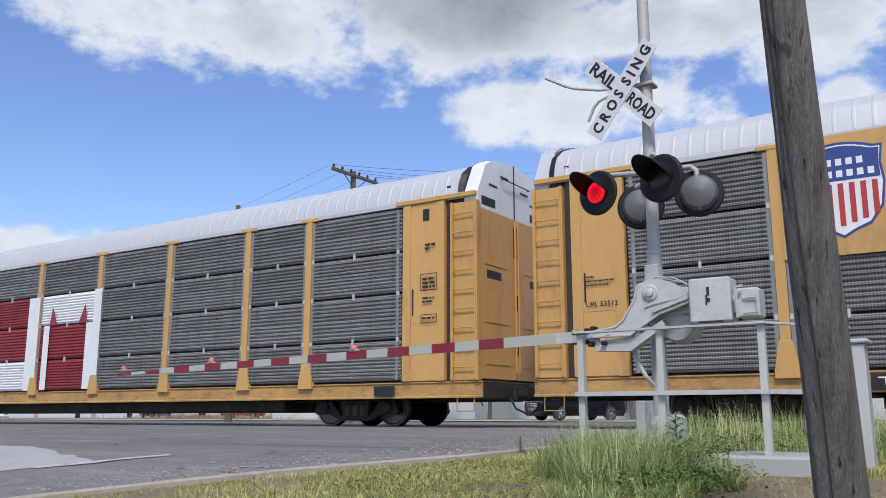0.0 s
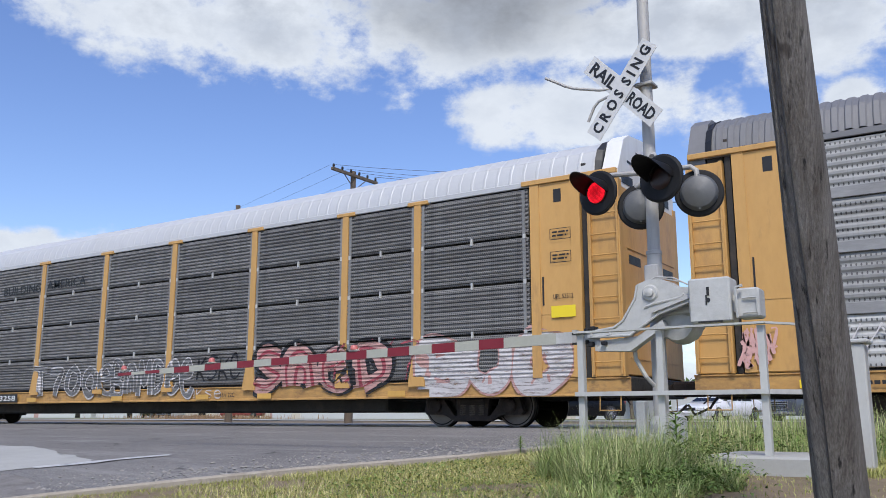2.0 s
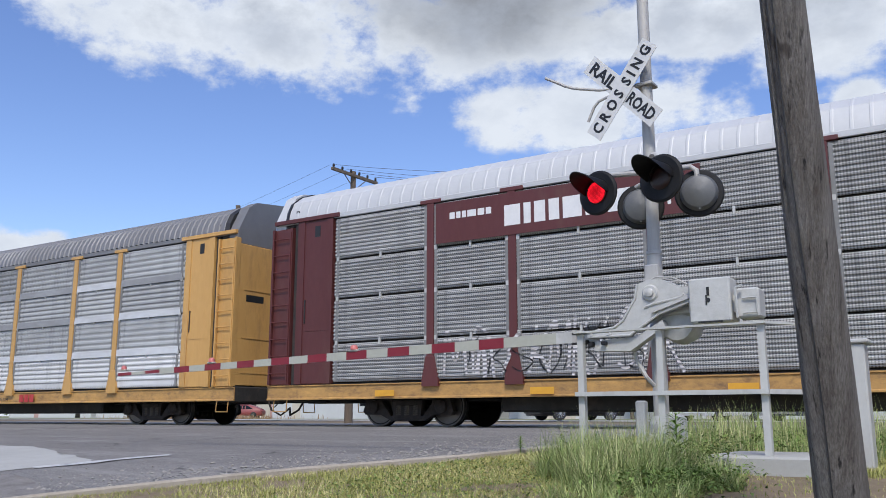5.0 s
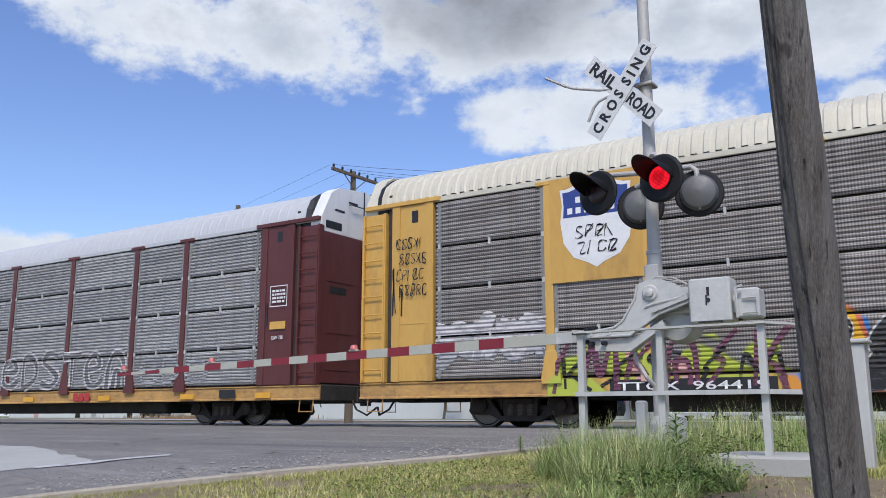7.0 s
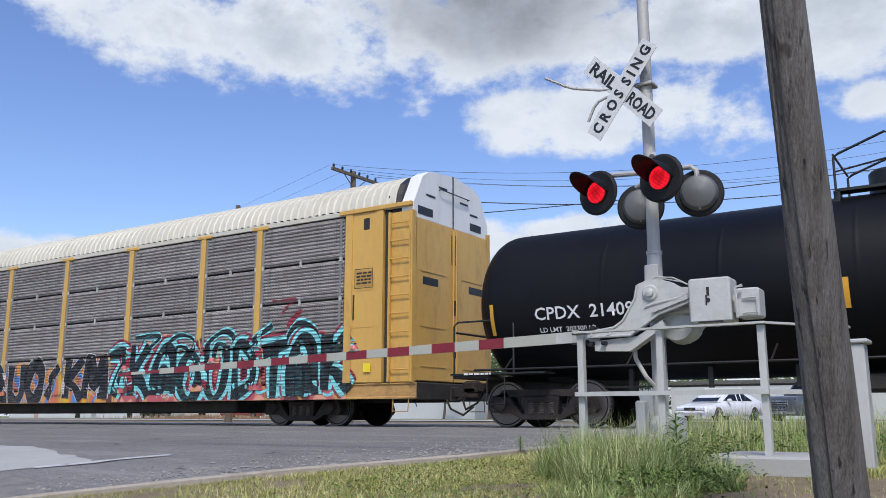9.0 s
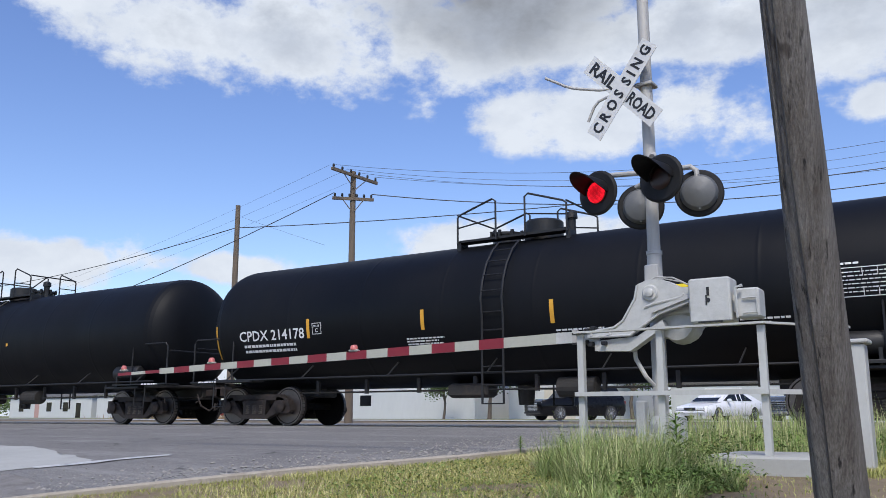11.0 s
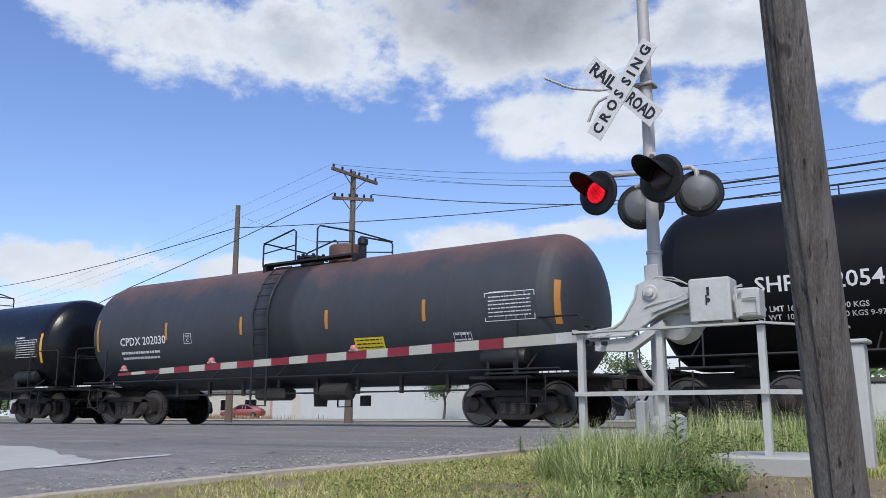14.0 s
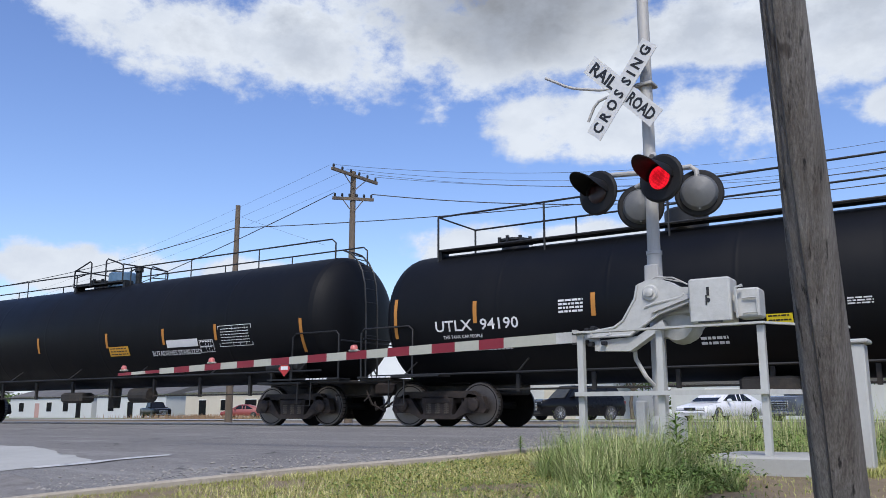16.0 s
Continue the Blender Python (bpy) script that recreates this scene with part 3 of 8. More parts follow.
for y in (TRACK_Y - 0.75, TRACK_Y + 0.75):
    r = Shape()
    prof = [(-0.07, -0.165), (0.07, -0.165), (0.07, -0.15), (0.012, -0.13), (0.012, -0.05), (0.036, -0.04), (0.036, -0.006), (0.025, 0.0), (-0.025, 0.0), (-0.036, -0.006), (-0.036, -0.04), (-0.012, -0.05), (-0.012, -0.13), (-0.07, -0.15)]
    r.loft([[(x, y + a, b) for a, b in prof] for x in (-260, 260)])
    rail = part("rail", r, "rail_steel")
    tagged(rail, "rusty steel rail with a polished running surface", "rail", kind="structure")
    part("rail_head", Shape().box(-260, 260, y - 0.026, y + 0.026, 0.0005, 0.002), "rail_head", rail, "polished running surface")
tie_mesh = Shape().box(-0.11, 0.11, -1.3, 1.3, -0.25, -0.150, 0.01).mesh("tie")
tie_mesh.materials.append(M["timber_tie"])
ties = thing("railway_ties", "creosoted timber ties half sunk in ballast", "railway tie", kind="structure")
for i in range(60):
    part("tie", tie_mesh, None, ties, at=(-4.2 + i * 0.55, TRACK_Y + rng.uniform(-0.03, 0.03), 0))


# ---- the train ----
def curve_at(t):
    """How far the train has run at t seconds, in metres."""
    k = min(max((t - 13.5) / 0.1, 0.0), 1.0)   # a short surge
    return 13.036 * t + 0.01594 * (t - 8) ** 2 + 0.40 * k


ROLL = []      # (wheelset, radius)
CARS = []      # (car, place along the track)


def truck(car, x, radius, label):
    """A two-axle truck with cast side frames, springs and turning wheelsets."""
    t = Shape()
    h = radius
    for side in (-1, 1):
        y0, y1 = (side * 1.06, side * 0.90)
        ya, yb = min(y0, y1), max(y0, y1)
        t.prism([(-1.18, h - 0.10), (-1.12, h - 0.17), (-0.70, h - 0.17), (-0.42, h - 0.30), (0.42, h - 0.30), (0.70, h - 0.17), (1.12, h - 0.17), (1.18, h - 0.10), (1.10, h + 0.16),
                 (0.75, h + 0.22), (0.62, h + 0.04), (0.42, h - 0.20), (0.36, h - 0.20), (0.40, h + 0.16), (-0.40, h + 0.16), (-0.36, h - 0.20), (-0.42, h - 0.20), (-0.62, h + 0.04), (-0.75, h + 0.22), (-1.10, h + 0.16)], ya, yb)
        t.prism([(-0.98, h + 0.14), (0.98, h + 0.14), (0.85, h + 0.28), (-0.85, h + 0.28)], ya, yb)
        t.box(-0.30, 0.30, ya - 0.02, yb + 0.02, h + 0.02, h + 0.15, 0.02)
        for bx in (-0.889, 0.889):
            t.lathe([(side * 0.95, 0.15), (side * 1.12, 0.14), (side * 1.15, 0.09), (side * 1.155, 0.03)], "y", 14, (bx, 0, h))
    t.box(-0.22, 0.22, -1.0, 1.0, h + 0.02, h + 0.22, 0.03)
    fr = part("truck", t, "truck", car, label, smooth=30, at=(x, 0, 0))
    for side in (-1, 1):
        spring = Shape()
        for sx in (-0.22, 0.0, 0.22):
            path = [(sx + 0.085 * math.cos(a), side * 0.985 + 0.085 * math.sin(a), h - 0.20 + 0.22 * a / (10 * math.pi)) for a in [k * math.pi / 4 for k in range(41)]]
            spring.tube(path, 0.02, 5)
        part("spring", spring, "spring_steel", fr, "coil spring nest")
    for ax in (-0.889, 0.889):
        w = Shape()
        w.lathe([(-1.05, 0.08), (1.05, 0.08)], "y", 12)
        for side in (-1, 1):
            w.lathe([(side * 0.68, radius + 0.025), (side * 0.71, radius + 0.025), (side * 0.72, radius), (side * 0.815, radius - 0.005), (side * 0.82, radius - 0.06), (side * 0.79, radius - 0.08),
                     (side * 0.76, 0.2), (side * 0.80, 0.13), (side * 0.83, 0.12), (side * 0.83, 0.0)], "y", 32)
            for k in range(3):
                a = k * 2.094
                w.lathe([(side * 0.785, 0.03), (side * 0.80, 0.028)], "y", 6, (0.26 * math.sin(a), 0, 0.26 * math.cos(a)))
        ws = part("wheelset", w, "wheel", fr, smooth=30, at=(ax, 0, radius))
        for side in (-1, 1):
            tr = Shape()
            tr.lathe([(side * 0.722, radius + 0.001), (side * 0.812, radius - 0.003)], "y", 32)
            tr.lathe([(side * 0.8165, radius - 0.004), (side * 0.8215, radius - 0.006), (side * 0.8215, radius - 0.013), (side * 0.818, radius - 0.014)], "y", 32)
            tm = tr.mesh("tread", 30)
            tm.materials.append(M["tread"])
            tm.transform(Matrix.Translation((ax, 0, radius)))
            part("tread", tm, None, fr, "wheel tread worn bright")
        ROLL.append((ws, radius, ax))
    return fr


def coupler(car, x, way, z=0.85):
    c = Shape()
    c.box(min(x, x + way * 0.62), max(x, x + way * 0.62), -0.09, 0.09, z - 0.1, z + 0.08, 0.02)
    c.box(min(x + way * 0.35, x + way * 0.72), max(x + way * 0.35, x + way * 0.72), -0.16, 0.14, z - 0.15, z + 0.14, 0.05)
    c.tube([(x, -0.35, z - 0.05), (x + way * 0.2, -0.38, z - 0.35), (x + way * 0.5, -0.36, z - 0.48), (x + way * 0.66, -0.2, z - 0.30)], 0.025, 8)
    c.tube([(x, -0.2, z - 0.12), (x - way * 0.1, -1.35, z - 0.16), (x + way * 0.02, -1.42, z - 0.3)], 0.014, 6)
    part("coupler", c, "truck", car, "rusty knuckle coupler with air hose", smooth=30)


def ladder(car, x0, x1, y, z0, z1, n, mat, name="ladder", away=0.07):
    l = Shape()
    for x in (x0, x1):
        l.box(x - 0.018, x + 0.018, y - away - 0.01, y - away + 0.03, z0, z1)
    for i in range(n):
        z = z0 + (z1 - z0) * (i + 0.6) / n
        l.tube([(x0, y - away, z), (x1, y - away, z)], 0.013, 6)
        for x in (x0, x1):
            l.box(x - 0.015, x + 0.015, y - away, y + 0.002, z - 0.02, z + 0.02)
    return part(name, l, mat, car)


HALF = 13.77
POSTS = [1.95, 4.60, 6.55, 9.40, 12.35, 15.19, 18.10, 20.95, 22.93, 25.60]
TIERS = [(0.96, 1.795), (1.84, 2.785), (2.83, 3.685), (3.73, 4.66)]
PANELS = {}


def sheet(width, height, ridges, deep, band):
    """A pressed steel screen with horizontal ridges, facing -y, its lower left corner at the origin."""
    key = (round(width, 2), round(height, 2), ridges, band)
    if key not in PANELS:
        prof = [(0.0, 0.012)]
        z0, z1 = 0.03 + band, height - 0.03
        step = (z1 - z0) / ridges
        prof += [(0.02, 0.0), (0.02 + band, 0.0)] if band else [(0.02, 0.0)]
        for i in range(ridges):
            z = z0 + i * step
            prof += [(z + 0.05 * step, 0.0), (z + 0.32 * step, -deep), (z + 0.62 * step, -deep), (z + 0.9 * step, 0.0)]
        prof += [(height - 0.02, 0.0), (height, 0.012)]
        sh = Shape()
        sh.add([(x, y, z) for x in (0.0, width) for z, y in prof], [(i, len(prof) + i, len(prof) + i + 1, i + 1) for i in range(len(prof) - 1)])
        sh.box(0, width, 0.014, 0.03, 0, height)
        PANELS[key] = sh
    return PANELS[key]


def autorack(name, label, x_left, colour, sheet_mat, roof_mat, cap_mat, ridges=10, band=0.0, post_mat=None, sill_mat="sill_yellow", roof_step=0.30, rib=0.005, end_cap=True, seed=1, painted=None):
    """A covered car carrier: sill, posts, screens, ribbed curved roof, end doors and ladders."""
    rng = random.Random(seed)
    car = thing(name, label, "railcar", (x_left + HALF, TRACK_Y, 0), "train of freight cars")
    post_mat = post_mat or colour
    side_y = 1.60
    # sills and floor
    for side in (-1, 1):
        y = side * side_y
        sl = Shape()
        prof = [(-0.055, 0.58), (0.0, 0.58), (0.0, 0.61), (-0.025, 0.63), (-0.025, 0.87), (0.0, 0.885), (0.0, 0.91), (-0.055, 0.91)]
        sl.loft([[(x, side * (side_y + a), z) for a, z in prof] for x in (-HALF, HALF)])
        part("side_sill", sl, sill_mat, car, "yellow painted steel side sill")
    fl = Shape().box(-HALF + 0.05, HALF - 0.05, -1.54, 1.54, 0.84, 0.93).box(-HALF, HALF, -0.24, 0.24, 0.52, 0.86, 0.03)
    for x in (-9.4, -5.5, -1.8, 1.8, 5.5, 9.4):
        fl.box(x - 0.1, x + 0.1, -1.5, 1.5, 0.62, 0.85)
    fl.box(-3.2, -2.1, -0.9, -0.3, 0.50, 0.80, 0.05).box(1.2, 2.6, 0.3, 0.9, 0.5, 0.82, 0.05)
    fl.box(-7.9, 7.9, -0.95, 0.95, 0.30, 0.62, 0.04)
    fl.tube([(-9.8, -0.6, 0.56), (9.8, -0.6, 0.56)], 0.025, 6)
    part("underframe", fl, "underframe", car, "grimy black underframe")
    # posts with flared feet, roof rail
    ys = side_y
    post = Shape()
    post.loft([[(-0.20, -0.05, 0.82), (0.20, -0.05, 0.82), (0.20, 0.06, 0.82), (-0.20, 0.06, 0.82)], [(-0.20, -0.05, 0.94), (0.20, -0.05, 0.94), (0.20, 0.06, 0.94), (-0.20, 0.06, 0.94)],
               [(-0.11, -0.045, 1.42), (0.11, -0.045, 1.42), (0.11, 0.06, 1.42), (-0.11, 0.06, 1.42)], [(-0.085, -0.04, 1.44), (0.085, -0.04, 1.44), (0.085, 0.06, 1.44), (-0.085, 0.06, 1.44)],
               [(-0.085, -0.04, 4.66), (0.085, -0.04, 4.66), (0.085, 0.06, 4.66), (-0.085, 0.06, 4.66)]])
    post.box(-0.26, 0.26, -0.05, 0.05, 4.66, 4.745, 0.01)
    pm = post.mesh("post")
    pm.materials.append(M[post_mat])
    inner = POSTS[1:-1]
    for side, turn in ((-1, 0), (1, 180)):
        for p in inner:
            part("post", pm, None, car, at=(p - HALF, side * (ys - 0.0), 0, 0, 0, turn))
    part("roof_rail", Shape().box(-HALF + 0.2, HALF - 0.2, -1.615, -1.56, 4.685, 4.80, 0.01).box(-HALF + 0.2, HALF - 0.2, 1.56, 1.615, 4.685, 4.80, 0.01), roof_mat, car)
    # screens
    bays = list(zip(POSTS, POSTS[1:]))
    for side in (-1, 1):
        for bay, (a, b) in enumerate(bays):
            a2, b2 = a + 0.03, b - 0.03
            for tier, (z0, z1) in enumerate(TIERS):
                sh = sheet(b2 - a2, z1 - z0, ridges, 0.026 if ridges > 6 else 0.018, band)
                coat = (painted or {}).get((bay, tier), sheet_mat)
                me = PANELS.get((id(sh), coat))
                if me is None:
                    me = sh.mesh("screen_panel")
                    me.materials.append(M[coat])
                    PANELS[(id(sh), coat)] = me
                x = a2 - HALF if side < 0 else b2 - HALF
                part("screen_panel", me, None, car, at=(x, side * (ys - 0.012), z0, 0, 0, 0 if side < 0 else 180))
        bolts = Shape()
        for a, b in bays:
            for z in (1.815, 2.805, 3.705):
                for x in (a + 0.12, (a + b) / 2, b - 0.12):
                    big = x == (a + b) / 2
                    xx, yy, hw, hh = x - HALF, side * (ys + 0.024), 0.022 if big else 0.03, 0.07 if big else 0.045
                    bolts.box(xx - hw, xx + hw, min(yy, yy - side * 0.04), max(yy, yy - side * 0.04), z - hh, z + hh)
        tagged(part("latch", bolts, "aluminium", car, "small pale metal screen latches"), kind="stuff")
        flange = Shape()
        for a, b in bays:
            for x in (a + 0.095, b - 0.165):
                yy = side * (ys + 0.018)
                flange.box(x - HALF, x + 0.07 - HALF, min(yy, yy - side * 0.02), max(yy, yy - side * 0.02), 0.97, 4.64)
        tagged(part("flange", flange, "flange_grey", car, "grey galvanised screen edge flanges"), kind="stuff")
    # solid dark box in place of the shaded interior
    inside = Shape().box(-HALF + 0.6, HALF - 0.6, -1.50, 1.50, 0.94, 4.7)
    part("inner_lining", inside, "underframe", car, "dark block standing in for the shade behind the screen gaps")
    # ribbed roof
    prof = []
    half_roof = [(-1.61, 4.79), (-1.57, 5.00), (-1.45, 5.24), (-1.18, 5.44), (-0.85, 5.57), (-0.45, 5.68)]
    prof = half_roof + [(0.0, 5.74)] + [(-yy, zz) for yy, zz in reversed(half_roof)]
    n = 12
    x0, x1 = -HALF + 0.52, HALF - 0.52
    count = int((x1 - x0) / roof_step)
    st = (x1 - x0) / count
    xs2 = []
    for i in range(count):
        xs2 += [(x0 + (i + k) * st, up) for k, up in (((0.0, 0.0), (0.30, 0.0), (0.42, rib), (0.82, rib), (0.94, 0.0)) if rib > 0.02 else ((0.0, 0.0), (0.74, 0.0), (0.79, rib), (0.92, rib), (0.97, 0.0)))]
    xs2.append((x1, 0.0))
    rf = Shape()
    rf.add([(x, yy * (1 + up * 0.6), zz + up) for x, up in xs2 for yy, zz in prof], [(i * (n + 1) + j, (i + 1) * (n + 1) + j, (i + 1) * (n + 1) + j + 1, i * (n + 1) + j + 1) for i in range(len(xs2) - 1) for j in range(n)])
    part("roof", rf, roof_mat, car, smooth=20)
    # ends: side door panels, ladder stiles, curved end doors with a cap
    for way in (-1, 1):
        e = way * HALF
        xa, xb = sorted((e - way * 1.92, e - way * 0.86))
        for side in (-1, 1):
            door = Shape()
            y0, y1 = sorted((side * 1.615, side * 1.5))
            door.box(xa, xb, y0, y1, 0.92, 4.72, 0.02)
            for x in (xa, xb - 0.20):
                y2, y3 = sorted((side * 1.635, side * 1.6))
                door.box(x, x + 0.20, y2, y3, 0.93, 4.70)
            door.box(xa + 0.2, xb - 0.2, *sorted((side * 1.622, side * 1.6)), 2.12, 2.16)
            panel = part("side_door_panel", door, colour, car, "painted steel end bay panel")
            slot = Shape().box((xa + xb) / 2 - 0.02, (xa + xb) / 2 + 0.14, *sorted((side * 1.62, side * 1.55)), 4.30, 4.56)
            part("vent_slot", slot, "ink", panel, "dark opening near the top")
            part("door_handle", Shape().box(xa + 0.24, xa + 0.27, *sorted((side * 1.632, side * 1.6)), 2.3, 2.85), "ink", panel, "long dark handle")
        xa, xb = sorted((e - way * 0.70, e - way * 0.06))
        for side in (-1, 1):
            stile = Shape()
            y0, y1 = sorted((side * 1.60, side * 1.48))
            stile.box(xa, xb, y0, y1, 0.92, 4.60, 0.015)
            for x in (xa + 0.03, xb - 0.03):
                y2, y3 = sorted((side * 1.66, side * 1.58))
                stile.box(x - 0.03, x + 0.03, y2, y3, 0.92, 4.60)
            part("corner_panel", stile, colour, car)
        part("eave_beam", Shape().box(*sorted((e - way * 2.1, e - way * 0.1)), -1.66, -1.5, 4.70, 4.80, 0.01), colour, car)
        ladder(car, xa + 0.05, xb - 0.05, -1.60, 0.95, 4.5, 9, colour)
        # dark slab that paints the shade in the gap beside the door panel
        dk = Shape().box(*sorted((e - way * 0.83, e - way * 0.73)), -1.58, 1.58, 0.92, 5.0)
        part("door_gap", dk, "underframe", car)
        ex = e - way * 0.06
        for side in (-1, 1):
            doors = Shape()
            y0, y1 = sorted((side * 1.52, side * 0.02))
            doors.box(*sorted((ex, ex - way * 0.06)), y0, y1, 0.95, 4.46, 0.015)
            seams = Shape().tube([(ex + way * 0.03, side * 0.07, 1.1), (ex + way * 0.03, side * 0.07, 4.4)], 0.018, 8)
            for z in (1.25, 2.10, 3.30):
                seams.box(*sorted((ex + way * 0.012, ex)), *sorted((side * 1.35, side * 0.35)), z, z + 0.02)
            tagged(part("door_seam", seams, colour, car, "painted hinge tube and thin ribs"), kind="stuff")
            part("end_door", doors, colour, car, "tall folding end door")
        for side in (-1, 1):
            slots = Shape().box(*sorted((ex + way * 0.004, ex - way * 0.02)), *sorted((side * 1.25, side * 0.65)), 3.02, 3.19)
            slots.box(*sorted((ex + way * 0.002, ex - way * 0.02)), *sorted((side * 0.06, side * 0.10)), 3.6, 4.3)
            for z in (1.5, 2.45):
                slots.box(*sorted((ex + way * 0.012, ex - way * 0.02)), *sorted((side * 0.015, side * 0.06)), z, z + 0.34)
            tagged(part("door_slot", slots, "ink", car, "dark slots in the end door"), kind="stuff")
        cap = Shape()
        outline = [(-1.575, 4.80), (-1.24, 5.44), (-0.97, 5.60), (0.0, 5.71), (0.97, 5.60), (1.24, 5.44), (1.575, 4.80)]
        cap.loft([[(x, a, b) for a, b in [(-1.575, z_low), *outline, (1.575, z_low)]] for x, z_low in ((ex - way * 0.34, 4.47), (ex - way * 0.02, 4.47))])
        top_cap = part("end_cap", cap, cap_mat if way > 0 or not end_cap else roof_mat, car, "painted flat-topped end cap above the doors")
        arch = Shape()
        arch.loft([[(x, a * k, b + u) for a, b in prof] + [(x, a * k * 0.96, b + u - 0.06) for a, b in reversed(prof)] for x, k, u in ((ex - way * 0.47, 1.012, 0.02), (ex - way * 0.35, 0.99, 0.0))])
        part("roof_seal", arch, "ink", car, "torn black seal at the roof end")
        # added dark block, drawn as the shade under the roof end
        part("roof_bulkhead", Shape().loft([[(x, a, b) for a, b in [(-1.55, 4.6), *[(a * 0.96, b - 0.05) for a, b in prof], (1.55, 4.6)]] for x in sorted((ex - way * 0.62, ex - way * 0.36))]), "underframe", car, "dark block in place of the shade inside the roof end")
        if end_cap and way > 0:
            detail = Shape()
            detail.box(*sorted((ex - way * 0.01, ex - way * 0.03)), -0.02, 0.02, 4.47, 5.70)
            detail.tube([(ex, -0.6, 5.25), (ex + way * 0.06, -0.6, 5.25), (ex + way * 0.06, 0.6, 5.25), (ex, 0.6, 5.25)], 0.014, 6)
            for y0, y1 in ((-1.42, -0.85), (0.75, 1.25)):
                detail.box(*sorted((ex - way * 0.012, ex - way * 0.03)), y0, y1, 4.56, 4.74)
            for y0, z0 in ((-1.1, 5.02), (-0.6, 5.30), (0.3, 5.12), (0.75, 4.92)):
                detail.box(*sorted((ex - way * 0.012, ex - way * 0.03)), y0, y0 + 0.35, z0, z0 + 0.045)
            part("cap_fitting", detail, "ink", top_cap, "black slots and grab iron")
        coupler(car, e - way * 0.1, way, 0.72)
        foot = Shape()
        fx = e - way * 0.4
        foot.box(*sorted((e - way * 0.7, e - way * 0.02)), -1.54, 1.54, 0.56, 0.92, 0.02)
        part("end_sill", foot, "underframe", car, "grimy end sill")
        for side in (-1, 1):
            st = Shape()
            st.tube([(fx - 0.2, side * 1.55, 0.6), (fx - 0.2, side * 1.58, 0.32), (fx + 0.2, side * 1.58, 0.32), (fx + 0.2, side * 1.55, 0.6)], 0.014, 6)
            part("stirrup", st, sill_mat, car)
        truck(car, e - way * 3.62, 0.42, "rusty dark cast steel truck")
    CARS.append((car, x_left + HALF))
    return car


SIDE = -1.655     # just proud of the near side's posts


def on_side(car, name, shape, mat, x, z, label="", y=-1.652):
    """A flat mark on the near side; x from the car's left end."""
    return part(name, shape, mat, car, label, at=(x - HALF, y, z))


def shield(car, x, z, w, h, damaged=False):
    """The railway's shield drawn as plain shapes: blue top, striped body."""
    def outline(k, e=0.0):
        pts = []
        for t in [i / 10 for i in range(11)]:
            pts.append((-0.5 + t, 0.40 + 0.10 * math.sin(t * math.pi) + (0.03 if t in (0, 1) else 0)))
        pts += [(0.47, 0.25), (0.50, 0.05), (0.46, -0.2), (0.32, -0.37), (0.12, -0.44), (0.0, -0.5), (-0.12, -0.44), (-0.32, -0.37), (-0.46, -0.2), (-0.50, 0.05), (-0.47, 0.25)]
        return [(a * w * k, b * h * k) for a, b in pts]

    def flat(pts, y):
        return Shape().add([(a, y, b) for a, b in reversed(pts)], [tuple(range(len(pts)))])

    on_side(car, "emblem", flat(outline(1.06), 0), "blue_ink" if not damaged else "white_ink", x, z, "blue edged shield emblem", -1.662)
    on_side(car, "emblem_field", flat(outline(1.0), 0), "white_ink", x, z, "", -1.665)
    top = [(a, b) for a, b in outline(0.97) if b > 0.05 * h]
    top = [(-0.48 * w, 0.10 * h)] + [(-0.47 * w, 0.25 * h)] + outline(0.97)[:11] + [(0.47 * w, 0.25 * h), (0.48 * w, 0.10 * h)]
    on_side(car, "emblem_band", flat(top, 0), "blue_ink", x, z, "blue band across the emblem", -1.668)
    lines = Shape()
    for k, (zz, n) in enumerate(((0.30, 5), (0.17, 7))):
        for i in range(n):
            a = (i - (n - 1) / 2) * 0.125 * w
            plate(a - 0.038 * w, a + 0.038 * w, (zz - 0.03) * h, (zz + 0.045) * h, 0, lines)
    tagged(on_side(car, "emblem_lettering", lines, "white_ink", x, z, "", -1.671), kind="stuff")
    if not damaged:
        st = Shape()
        for i in range(7):
            a = (i - 3) * 0.135 * w
            low = -0.40 + 0.10 * abs(i - 3) / 3
            plate(a - 0.034 * w, a + 0.034 * w, low * h, 0.07 * h, 0, st)
        on_side(car, "emblem_stripe", st, "red_ink", x, z, "red stripes", -1.669)


